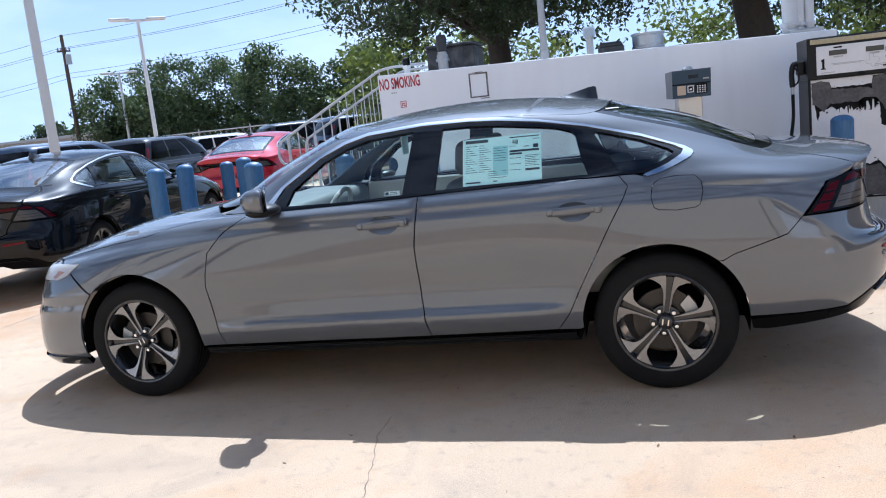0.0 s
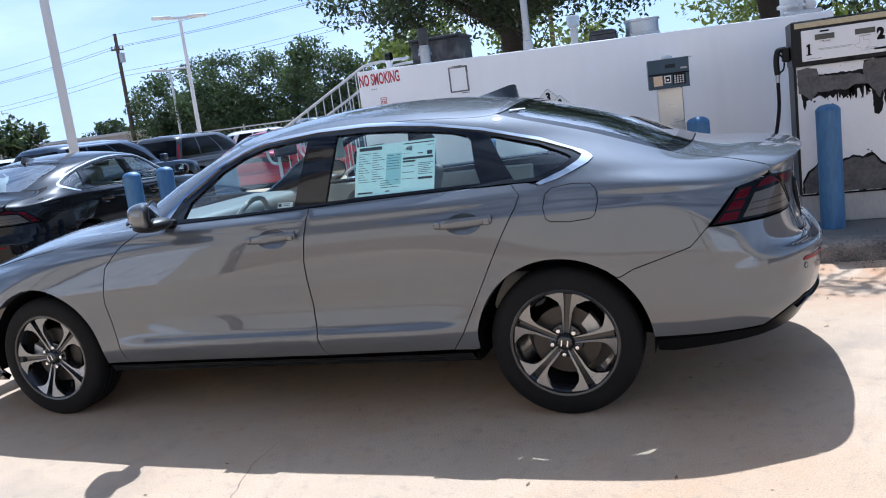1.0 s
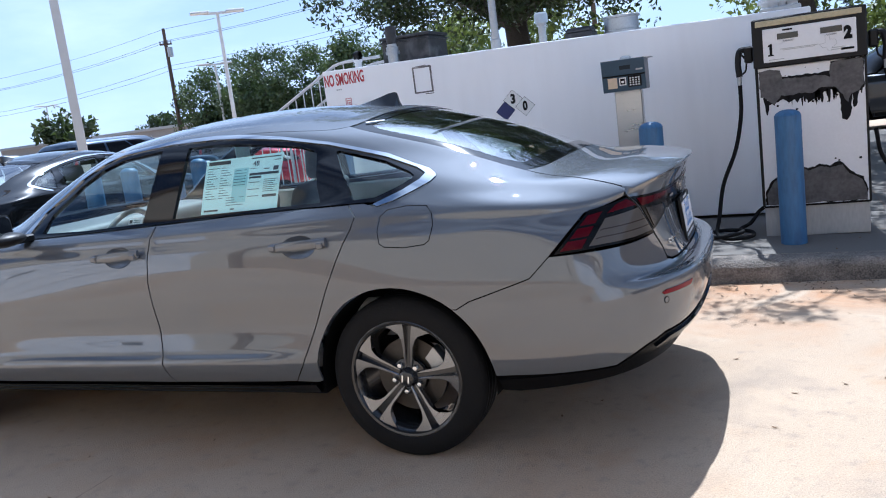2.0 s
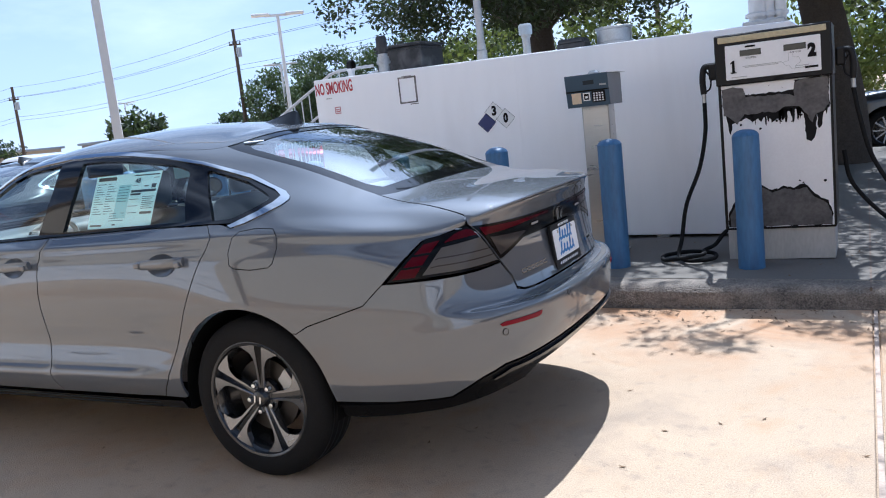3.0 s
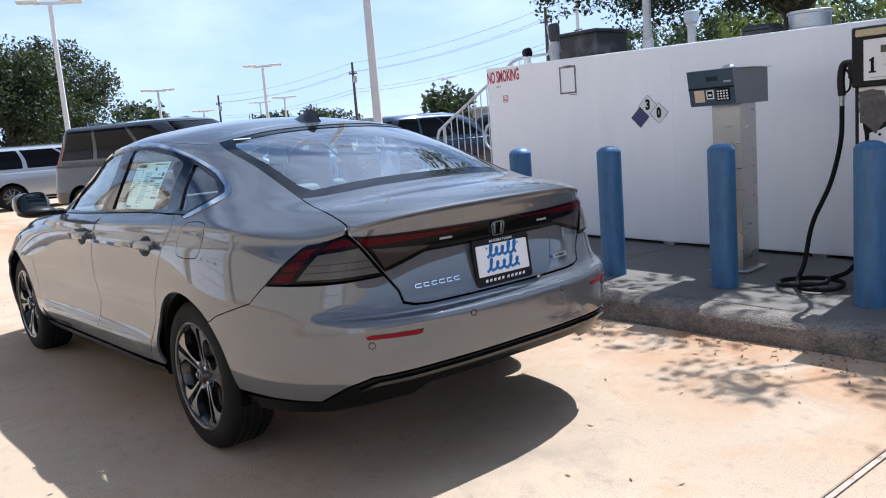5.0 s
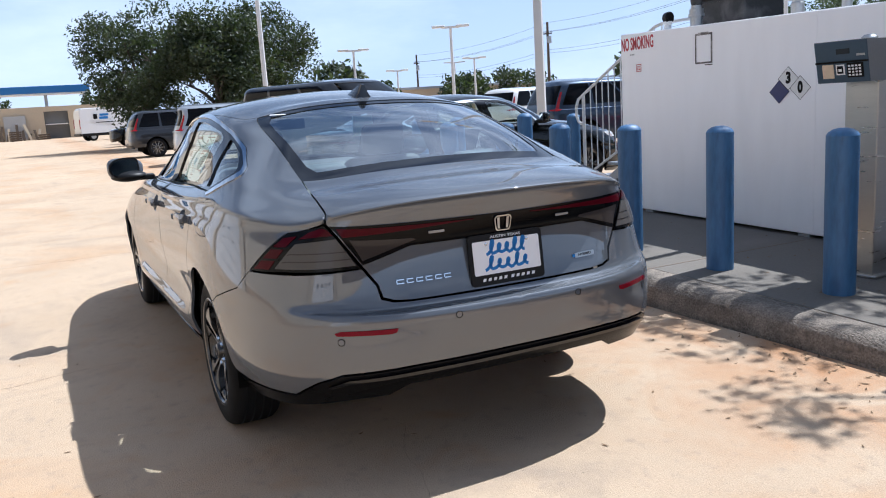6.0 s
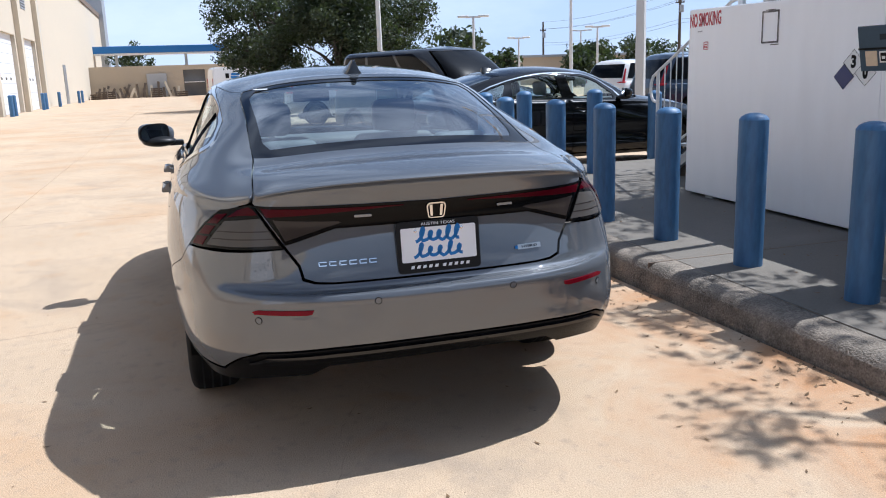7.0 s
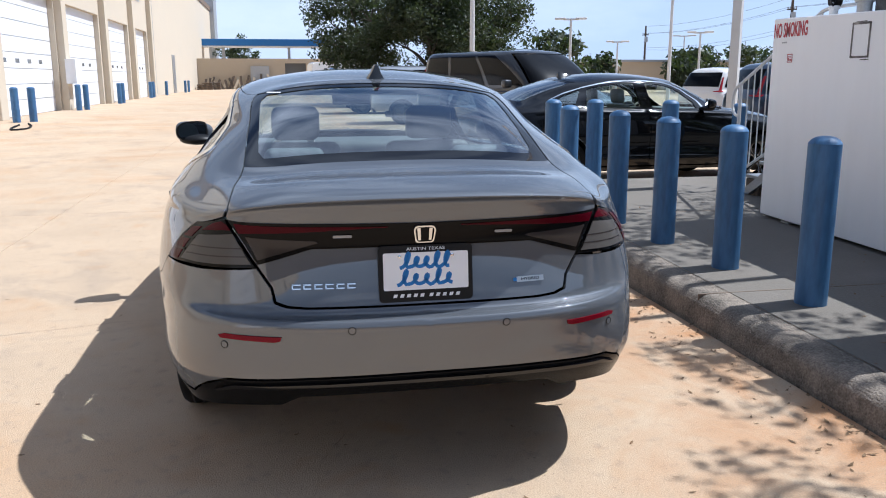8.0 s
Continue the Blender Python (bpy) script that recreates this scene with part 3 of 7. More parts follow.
drip = [(1.43, 1.285), (1.75, 1.285), (1.755, 1.352), (1.958, 1.356), (1.958, 1.16), (1.92, 1.12), (1.908, 1.03), (1.887, 1.02), (1.88, 1.12), (1.868, .96), (1.84, .94), (1.81, .95), (1.805, 1.12), (1.77, 1.16), (1.69, 1.15), (1.66, 1.12), (1.62, 1.10), (1.60, 1.08), (1.585, 1.14), (1.55, 1.12), (1.53, 1.09), (1.51, 1.12), (1.48, 1.10), (1.44, 1.13), (1.345, 1.09), (1.33, 1.02), (1.315, 1.10)]
patch(drip, M_ink, 3, .0012, .010)
grey = [(1.287, 1.339), (1.36, 1.344), (1.431, 1.334), (1.438, 1.272), (1.52, 1.27), (1.61, 1.265), (1.651, 1.268), (1.72, 1.262), (1.747, 1.247), (1.747, 1.336), (1.788, 1.352), (1.953, 1.352), (1.956, 1.175), (1.926, 1.136), (1.871, 1.113), (1.85, 1.06), (1.823, 1.117), (1.775, 1.176), (1.692, 1.183), (1.63, 1.15), (1.541, 1.161), (1.50, 1.148), (1.431, 1.155), (1.375, 1.09), (1.335, 1.136), (1.29, 1.16)]
patch(grey, M_peel, 4, .0030, .008)
patch([(1.285, .37), (1.955, .37), (1.955, .46), (1.93, .53), (1.85, .58), (1.81, .645), (1.76, .655), (1.72, .63), (1.66, .645), (1.58, .62), (1.52, .66), (1.44, .64), (1.40, .60), (1.33, .545), (1.29, .47)], M_ink, 5, .0012, .010)
patch([(1.30, .372), (1.95, .372), (1.95, .45), (1.92, .515), (1.84, .565), (1.80, .63), (1.72, .615), (1.66, .63), (1.58, .605), (1.52, .645), (1.45, .625), (1.40, .585), (1.34, .53), (1.30, .45)], M_peel, 6, .0030, .006)
rnd = random.Random(41)
for k in range(46):                                   # thin runs of black below the bare metal
    x = rnd.uniform(1.30, 1.94)
    top = 1.17 if x < 1.8 else 1.19
    w, n = rnd.uniform(.004, .011), rnd.uniform(.02, .11)
    patch([(x - w, top), (x + w, top), (x + w * .8, top - n * .6), (x + w * .2, top - n), (x - w * .5, top - n * .9), (x - w * .9, top - n * .5)], M_ink, 50 + k, .0018, .004, "paint_run")
for k in range(30):                                   # dark specks round the patches
    x, z, r = rnd.uniform(1.30, 1.94), rnd.choice((rnd.uniform(1.02, 1.16), rnd.uniform(.60, .68), rnd.uniform(1.27, 1.34))), rnd.uniform(.003, .010)
    patch([(x + r * math.cos(a), z + r * .9 * math.sin(a)) for a in (0, 1, 2, 3, 4, 5)], M_ink, 120 + k, .0022, .003, "paint_speck")
patch([(1.62, 1.36), (1.645, 1.385), (1.66, 1.405), (1.68, 1.39), (1.70, 1.36)], M_ink, 8, .034, .004)

def nozzle(name, x, y, z, s, path, label):
    n = thing(name, label, "fuel nozzle", "fuel nozzles", at=(x, y, z))
    part("holster", box(-.03, .03, -.05, .06, -.05, .07, .012), M_black, n)
    g = bmesh.new()
    tube(smooth_path([(s * .02, -.02, .05), (s * .06, -.03, .04), (s * .075, -.03, -.04), (s * .07, -.03, -.14)], 5), .022, 10, g)
    part("grip", g, M_black, n)
    part("guard", tube(smooth_path([(s * .05, -.03, .02), (s * .02, -.03, -.03), (s * .025, -.03, -.10), (s * .06, -.03, -.13)], 5), .007, 6), M_black, n, "trigger guard")
    part("swivel", tube([(s * .07, -.03, -.14), (s * .072, -.03, -.20)], .015, 10), M_galv, n)
    part("hose", tube(smooth_path([Vector(p) - Vector((x, y, z)) for p in path], 8), .0145, 10), M_rubber, n, "black rubber hose")
    return n
IZ = island_z(1.0)
nozzle("nozzle", 1.225, 2.84, 1.46, -1, [(1.155, 2.81, 1.26), (1.15, 2.80, 1.05), (1.10, 2.77, .80), (1.0, 2.74, .55), (.955, 2.72, .30), (.94, 2.66, IZ + .05), (1.02, 2.56, IZ + .025), (1.18, 2.62, IZ + .025), (1.16, 2.80, IZ + .03), (.98, 2.86, IZ + .035), (.82, 2.74, IZ + .03), (.86, 2.58, IZ + .03), (1.02, 2.52, IZ + .055), (1.12, 2.62, IZ + .06), (1.10, 2.76, IZ + .06), (1.17, 2.82, IZ + .09), (1.225, 2.86, IZ + .16), (1.265, 2.88, IZ + .19)], "black fuel nozzle in its holster with a coiled hose")
nozzle("nozzle", 2.03, 2.84, 1.46, 1, [(2.10, 2.81, 1.26), (2.13, 2.80, 1.08), (2.20, 2.78, .80), (2.36, 2.74, .52), (2.55, 2.68, .30), (2.75, 2.66, IZ + .0), (2.60, 2.80, IZ + .0), (2.30, 2.85, .36), (2.08, 2.86, .62), (2.03, 2.87, .85)], "black fuel nozzle with a hose looping to the ground")

# ---- stairs at the tank's end ----
st = thing("tank_stairs", "steel stairs with white round-bar railings at the tank end", "stairs", at=(-3.4, 4.2, island_z(-3.4)))
IZS = island_z(-3.4)
SX0, SX1, SZ0, SZ1 = -4.30, -2.80, .18, .98
def stp(name, bm, mat, label=""):
    for v in bm.verts:
        v.co -= Vector((-3.4, 4.2, IZS))
    return part(name, bm, mat, st, label)
for y in (4.22, 5.02):
    stp("stringer", prism([(-4.02, -.02), (-3.86, -.02), (-2.78, .62), (-2.78, .76)], .04, Matrix(((1, 0, 0, 0), (0, 0, 1, y - .02), (0, 1, 0, .26), (0, 0, 0, 1)))), M_galv)
    stp("top_rail", tube(smooth_path([(-2.40, y, 1.985), (-2.76, y, 1.985), (-2.93, y, 1.965), (-3.08, y, 1.895), (-4.12, y, 1.36), (-4.27, y, 1.26), (-4.30, y, 1.12), (-4.25, y, 1.03), (-4.16, y, 1.01)], 6), .016, 10), M_polewhite)
    stp("lower_rail", tube([(-2.78, y, 1.11), (-4.17, y, .40)], .014, 8), M_polewhite)
    stp("newel_post", tube([(-4.16, y, island_z(-4.16) - .01), (-4.16, y, 1.335)], .019, 10), M_polewhite)
    for k in range(12):
        x = -2.84 - k * .108
        stp("baluster", tube([(x, y, 1.11 + (x + 2.78) * .511), (x, y, min(1.965, 1.895 + (x + 3.08) * .5145))], .0065, 6), M_polewhite)
for k in range(5):
    x = -4.02 + k * .25
    stp("tread", box(x, x + .26, 4.24, 5.00, .40 + k * .155, .43 + k * .155, .004), M_galv)
stp("bottom_riser", box(-3.98, -3.76, 4.24, 5.00, island_z(-3.9) - .01, .395, .01), M_wood, "dark weathered bottom step block")
stp("landing", box(-2.80, -2.74, 4.24, 5.00, 1.13, 1.16, .004), M_galv)

from mathutils.bvhtree import BVHTree
from mathutils.geometry import delaunay_2d_cdt

# ---- sedan body: loops from rear centre round the side to front centre, from the sill up to the roof ridge ----
def sedan_loops():
    sill = [(1.00, 0, .335), (.985, .40, .33), (.915, .645, .325), (.75, .785, .285), (.43, .85, .265), (.1, .865, .25), (-.45, .865, .24), (-1.15, .865, .235), (-2.0, .865, .23), (-2.75, .855, .21), (-3.25, .83, .18), (-3.52, .66, .165), (-3.64, .36, .165), (-3.68, 0, .165)]
    low = [(1.075, 0, .445), (1.06, .40, .445), (.970, .682, .435), (.768, .843, .42), (.46, .912, .40), (.1, .928, .38), (-.45, .936, .415), (-1.15, .938, .40), (-2.0, .936, .39), (-2.75, .925, .32), (-3.25, .90, .28), (-3.59, .70, .26), (-3.72, .38, .26), (-3.765, 0, .26)]
    mid = [(1.105, 0, .58), (1.085, .40, .58), (.982, .688, .58), (.77, .842, .57), (.46, .918, .55), (.1, .955, .55), (-.45, .922, .55), (-1.15, .922, .54), (-2.0, .922, .54), (-2.75, .955, .52), (-3.25, .918, .48), (-3.59, .72, .47), (-3.725, .38, .46), (-3.77, 0, .46)]
    waist = [(1.035, 0, .672), (1.015, .40, .672), (.925, .665, .68), (.755, .835, .71), (.46, .918, .72), (.1, .958, .73), (-.45, .938, .72), (-1.15, .936, .71), (-2.0, .936, .71), (-2.75, .955, .70), (-3.25, .905, .63), (-3.56, .71, .61), (-3.695, .38, .60), (-3.74, 0, .60)]
    line = [(.988, 0, .88), (.973, .40, .88), (.90, .65, .87), (.735, .795, .86), (.46, .888, .875), (.1, .932, .89), (-.45, .930, .88), (-1.15, .928, .87), (-2.0, .918, .865), (-2.75, .905, .83), (-3.25, .835, .76), (-3.53, .67, .735), (-3.66, .37, .725), (-3.705, 0, .72)]
    lip = [(1.035, 0, 1.038), (1.015, .36, 1.033), (.915, .60, 1.003), (.745, .718, .967), (.47, .855, .987), (.1, .885, 1.0), (-.45, .895, .985), (-1.15, .895, .972), (-2.0, .88, .96), (-2.75, .81, .92), (-3.2, .72, .85), (-3.47, .60, .792), (-3.60, .35, .788), (-3.65, 0, .788)]
    deck = [(.86, 0, 1.072), (.845, .36, 1.067), (.765, .585, 1.042), (.574, .705, 1.027), (.32, .81, 1.043), (-.015, .845, 1.055), (-.45, .858, 1.018), (-1.15, .862, 1.0), (-2.0, .842, .985), (-2.5, .765, .965), (-2.85, .66, .94), (-3.02, .52, .935), (-3.08, .30, .945), (-3.10, 0, .95)]
    base = [(.60, 0, 1.102), (.59, .34, 1.096), (.545, .55, 1.078), (.40, .679, 1.086), (.175, .77, 1.10), (-.13, .805, 1.109), (-.45, .828, 1.042), (-1.15, .835, 1.022), (-1.95, .808, 1.0), (-2.18, .745, 1.0), (-2.33, .64, 1.015), (-2.42, .50, 1.03), (-2.47, .28, 1.04), (-2.49, 0, 1.045)]
    glass = [(.20, 0, 1.272), (.19, .32, 1.262), (.155, .525, 1.232), (.06, .628, 1.205), (-.12, .688, 1.21), (-.36, .725, 1.218), (-.66, .742, 1.215), (-1.18, .748, 1.205), (-1.70, .715, 1.172), (-1.88, .668, 1.165), (-2.0, .60, 1.172), (-2.07, .48, 1.19), (-2.12, .27, 1.21), (-2.135, 0, 1.217)]
    rail = [(-.22, 0, 1.388), (-.225, .30, 1.38), (-.25, .49, 1.352), (-.33, .575, 1.334), (-.48, .612, 1.346), (-.66, .632, 1.360), (-.88, .638, 1.366), (-1.16, .64, 1.368), (-1.42, .622, 1.35), (-1.55, .59, 1.335), (-1.64, .535, 1.335), (-1.70, .45, 1.345), (-1.745, .25, 1.37), (-1.76, 0, 1.378)]
    ridge = [(x, 0, 1.458 - 0.13 * (x + .95) ** 2) for x in (-.40, -.41, -.45, -.52, -.61, -.72, -.83, -.96, -1.08, -1.18, -1.27, -1.34, -1.39, -1.41)]
    ledge = []
    for k, (a, b) in enumerate(zip(mid, waist)):
        ledge.append((1.10 - .02 * k * k / 1.2, b[1], .642) if k < 2 else tuple(.5 * p + .5 * q for p, q in zip(a, b)))
    ledge[2] = (.975, .682, .650)
    under = []
    for k, (a, b) in enumerate(zip(line, lip)):
        under.append(((1.022, 0, 1.002), (1.002, .37, .997), (.915, .60, .972))[k] if k < 3 else tuple(.4 * p + .6 * q for p, q in zip(a, b)))
    crown = []
    for (x0, y0, _), (x1, _, _) in zip(rail, ridge):
        x, y = x0 * .45 + x1 * .55, y0 * .55
        crown.append((x, y, 1.458 - 0.13 * (x + .95) ** 2 - .17 * y * y))
    return [sill, low, mid, ledge, waist, line, under, lip, deck, base, glass, rail, crown, ridge]


class Shell:
    """A smooth surface over the loops, that can be met by sight lines and cut into panels."""

    def __init__(self, loops, nu=16, nv=12, mirror_top=True, crease=None, nose=None):
        c = np.array(loops, float)                                   # loops x points x 3
        self.left = 1.0
        flip = np.array((1, -1, 1.0))
        c = np.concatenate([c[:, 2:0:-1] * flip, c, c[:, -2:-4:-1] * flip], axis=1)   # carried over the centre line
        n = np.array(loops).shape[1]
        us = np.linspace(0, n - 1, (n - 1) * nu + 1)
        cols = []
        for u in us:                                                 # uniform cubic B-spline, with control points sharpened a little
            i = min(int(u), n - 2)
            t = u - i
            q = [c[:, i + 2 + k] for k in (-1, 0, 1, 2)]
            s = [x - (c[:, i + 2 + k - 1] - 2 * x + c[:, i + 2 + k + 1]) / 7.0 for k, x in zip((-1, 0, 1, 2), q)]
            w = ((1 - t) ** 3 / 6, (3 * t ** 3 - 6 * t ** 2 + 4) / 6, (-3 * t ** 3 + 3 * t ** 2 + 3 * t + 1) / 6, t ** 3 / 6)
            cols.append(sum(a * b for a, b in zip(w, s)))
        c = np.array(cols).transpose(1, 0, 2)                        # loops x us x 3
        top = c[-2] * flip if mirror_top else 2 * c[-1] - c[-2]
        c = np.concatenate([[2 * c[0] - c[1]], c, [top]])
        rows = []
        for i in range(1, len(c) - 2):                               # Catmull-Rom between the loops
            a, b, d, e = c[i - 1], c[i], c[i + 1], c[i + 2]
            for k in range(nv):
                t = k / nv
                rows.append(0.5 * (2 * b + (d - a) * t + (2 * a - 5 * b + 4 * d - e) * t * t + (3 * b - a - 3 * d + e) * t ** 3))
        rows.append(c[-2])
        p = np.array(rows)
        p[:, 0, 1] = 0
        p[:, -1, 1] = 0
        p[-1, :, 1] = 0
        if crease:
            p[:, :, 1] += crease(p[:, :, 0], p[:, :, 2])
        if nose:
            p[:, :, 0] -= nose(p[:, :, 0], p[:, :, 2])
        self.p = p                                                   # v x u x 3
        du, dv = np.gradient(p, axis=1), np.gradient(p, axis=0)
        nn = np.cross(du, dv)
        ln = np.linalg.norm(nn, axis=2, keepdims=True)
        nn = nn / np.maximum(ln, 1e-9)
        nn[-1] = nn[-2] * np.array((1, 0, 1.0))
        nn[:, 0, 1] = 0
        nn[:, -1, 1] = 0
        nn /= np.maximum(np.linalg.norm(nn, axis=2, keepdims=True), 1e-9)
        if nn[len(p) // 2, p.shape[1] // 2, 1] < 0:
            nn = -nn
        self.n = nn
        self.nu, self.nv = nu, nv
        V, U = p.shape[:2]
        from_grid = [(v * U + u, v * U + u + 1, (v + 1) * U + u + 1, (v + 1) * U + u) for v in range(V - 1) for u in range(U - 1)]
        self.tri = [t for a, b, d, e in from_grid for t in ((a, b, d), (a, d, e))]
        self.cells = U - 1
        self.bvh = BVHTree.FromPolygons([tuple(q) for q in p.reshape(-1, 3)], self.tri)

    def at(self, u, v):
        V, U = self.p.shape[:2]
        u, v = min(max(u, 0), U - 1.001), min(max(v, 0), V - 1.001)
        i, j = int(u), int(v)
        s, t = u - i, v - j
        def mixed(a):
            return a[j, i] * (1 - s) * (1 - t) + a[j, i + 1] * s * (1 - t) + a[j + 1, i] * (1 - s) * t + a[j + 1, i + 1] * s * t
        nn = mixed(self.n)
        return Vector(mixed(self.p)), Vector(nn).normalized()

    def meet(self, kind, a, b):
        """(u, v) where a sight line meets the shell: s: from the side at (x, z); r: from behind at (y, z); f: from the front; t: from above at (x, y)."""
        o, d = {"s": ((a, 3, b), (0, -1, 0)), "r": ((4, a, b), (-1, 0, 0)), "f": ((-6, a, b), (1, 0, 0)), "t": ((a, b, 4), (0, 0, -1))}[kind]
        hit, _, idx, _ = self.bvh.ray_cast(Vector(o), Vector(d))
        if hit is None:
            hit, _, idx, _ = self.bvh.find_nearest(Vector((o[0] if kind in "st" else (0.9 if kind == "r" else -3.6), 0.75 if kind == "s" else o[1], o[2] if kind != "t" else 1.0)))
        cell, half = idx // 2, idx % 2
        i, j = cell % self.cells, cell // self.cells
        p00, p10, p11, p01 = (Vector(self.p[j + y, i + x]) for x, y in ((0, 0), (1, 0), (1, 1), (0, 1)))
        s = t = 0.5
        for _ in range(4):                                           # bilinear inverse
            q = p00 * (1 - s) * (1 - t) + p10 * s * (1 - t) + p11 * s * t + p01 * (1 - s) * t
            eu = (p10 - p00) * (1 - t) + (p11 - p01) * t
            ev = (p01 - p00) * (1 - s) + (p11 - p10) * s
            r = hit - q
            a11, a12, a22 = eu.dot(eu), eu.dot(ev), ev.dot(ev)
            det = a11 * a22 - a12 * a12
            if abs(det) < 1e-14:
                break
            s += (a22 * r.dot(eu) - a12 * r.dot(ev)) / det
            t += (a11 * r.dot(ev) - a12 * r.dot(eu)) / det
        return i + min(max(s, 0), 1), j + min(max(t, 0), 1)

    def outline(self, spec, step=0.03):
        """Corners as ('s', x, z) and so on, or ('g', u, v) on the surface's own grid, joined by fine steps."""
        uv, flat = [], []
        for k, (kind, a, b) in enumerate(spec):
            k2, a2, b2 = spec[(k + 1) % len(spec)]
            if kind == k2 and kind != "g":
                n = max(1, int(math.hypot(a2 - a, b2 - b) / step))
                flat += [self.meet(kind, a + (a2 - a) * i / n, b + (b2 - b) * i / n) for i in range(n)]
            else:
                s = (a, b) if kind == "g" else self.meet(kind, a, b)
                e = (a2, b2) if k2 == "g" else self.meet(k2, a2, b2)
                n = max(1, int((self.at(*s)[0] - self.at(*e)[0]).length / step))
                flat += [(s[0] + (e[0] - s[0]) * i / n, s[1] + (e[1] - s[1]) * i / n) for i in range(n)]
        for q in flat:
            if not uv or math.hypot(uv[-1][0] - q[0], uv[-1][1] - q[1]) > 0.02:
                uv.append(q)
        if math.hypot(uv[-1][0] - uv[0][0], uv[-1][1] - uv[0][1]) < 0.02:
            uv.pop()
        return uv

    def cut(self, spec, side=1, gap=0.0022, flange=0.012, lift=0.0, coarse=1, holes=(), both=False, thick=0.0):
        """A panel within the outline as (points, faces, normals): its edges drawn in by gap and turned inwards by flange. both: across the centre line."""
        loops = [self.outline(spec)] + [self.outline(h) for h in holes]
        verts, edges, fixed = [], [], 0
        for lp in loops:
            k = len(verts)
            verts += [Vector(q) for q in lp]
            edges += [(k + i, k + (i + 1) % len(lp)) for i in range(len(lp))]
        fixed = len(verts)
        us, vs = [q[0] for q in loops[0]], [q[1] for q in loops[0]]
        segs = [(verts[a], verts[b]) for a, b in edges]
        A = np.array([(a.x, a.y) for a, _ in segs])
        B = np.array([(b.x, b.y) for _, b in segs])
        D = B - A
        L2 = np.maximum((D ** 2).sum(1), 1e-9)
        for j in range(int(min(vs)), int(max(vs)) + 2, coarse):
            for i in range(int(min(us)), int(max(us)) + 2, coarse):
                q = np.array((i, j), float)
                t = np.clip(((q - A) * D).sum(1) / L2, 0, 1)
                dist = np.sqrt((((A + D * t[:, None]) - q) ** 2).sum(1)).min()
                if dist > 0.3:
                    verts.append(Vector((i, j)))
        vo, _, fo, ov, _, _ = delaunay_2d_cdt([v.to_2d() for v in verts], edges, [], 0, 1e-5)
        poly = [np.array([(q[0], q[1]) for q in lp]) for lp in loops]
        def inside(x, y):
            ok = False
            for pl in poly:
                a, b = pl, np.roll(pl, -1, 0)
                cross = ((a[:, 1] > y) != (b[:, 1] > y)) & (x < (b[:, 0] - a[:, 0]) * (y - a[:, 1]) / (b[:, 1] - a[:, 1] + 1e-12) + a[:, 0])
                if cross.sum() % 2:
                    ok = not ok
            return ok
        faces = []
        for f in fo:
            cx, cy = sum(vo[i].x for i in f) / 3, sum(vo[i].y for i in f) / 3
            if inside(cx, cy):
                faces.append(list(f))
        used = sorted({i for f in faces for i in f})
        remap = {i: k for k, i in enumerate(used)}
        faces = [[remap[i] for i in f] for f in faces]
        pn = [self.at(vo[i].x, vo[i].y) for i in used]
        pts, nor = [q[0] + q[1] * lift for q in pn], [q[1] for q in pn]
        fixed_faces = []
        for f in faces:
            fn = (pts[f[1]] - pts[f[0]]).cross(pts[f[2]] - pts[f[0]])
            fixed_faces.append(f if fn.dot(nor[f[0]]) >= 0 else f[::-1])
        faces = fixed_faces
        count = {}
        for f in faces:
            for a, b in zip(f, f[1:] + f[:1]):
                count[(a, b)] = count.get((a, b), 0) + 1
        rim = [(a, b) for (a, b) in count if (b, a) not in count]
        centre = both
        rim = [e for e in rim if not (centre and abs(pts[e[0]].y) < 1e-4 and abs(pts[e[1]].y) < 1e-4)]
        move = {}
        for a, b in rim:
            inward = nor[a].cross(pts[b] - pts[a])
            if inward.length > 1e-9:
                inward.normalize()
                for k in (a, b):
                    move[k] = move.get(k, Vector()) + inward
        for k, d in move.items():
            if centre and abs(pts[k].y) < 1e-4:
                d.y = 0
            if d.length > 1e-9:
                pts[k] = pts[k] + d.normalized() * gap
        if flange:
            low = {}
            for k in move:
                low[k] = len(pts)
                pts.append(pts[k] - nor[k] * flange)
                nor.append(nor[k])
            for a, b in rim:
                faces.append([b, a, low[a], low[b]])
        return pts, faces, nor


def panel_mesh(name, cut, material, side=1, both=False, cubic_top=None):
    pts, faces, nor = cut
    nf = len(faces)
    if side < 0:
        pts, nor = [Vector((p.x, -p.y, p.z)) for p in pts], [Vector((q.x, -q.y, q.z)) for q in nor]
        faces = [f[::-1] for f in faces]
    if both:
        k = len(pts)
        pts = pts + [Vector((p.x, -p.y, p.z)) for p in pts]
        nor = nor + [Vector((q.x, -q.y, q.z)) for q in nor]
        faces = faces + [[i + k for i in f[::-1]] for f in faces]
    me = bpy.data.meshes.new(name)
    me.from_pydata([tuple(p) for p in pts], [], faces)
    me.validate()
    me.update()
    for pl in me.polygons:
        pl.use_smooth = True
    normals = [(0.0, 0.0, 0.0)] * len(me.loops)
    for pl in me.polygons:
        quad = pl.loop_total == 4
        for li in pl.loop_indices:
            normals[li] = tuple(pl.normal) if quad else tuple(nor[me.loops[li].vertex_index])
    me.normals_split_custom_set(normals)
    me.materials.append(material)
    return me

# ---- sedan ----
def arc(cx, cz, r, a0, a1, n=18):
    return [("s", cx + r * math.cos(radians(a0 + (a1 - a0) * k / n)), cz + r * math.sin(radians(a0 + (a1 - a0) * k / n))) for k in range(n + 1)]


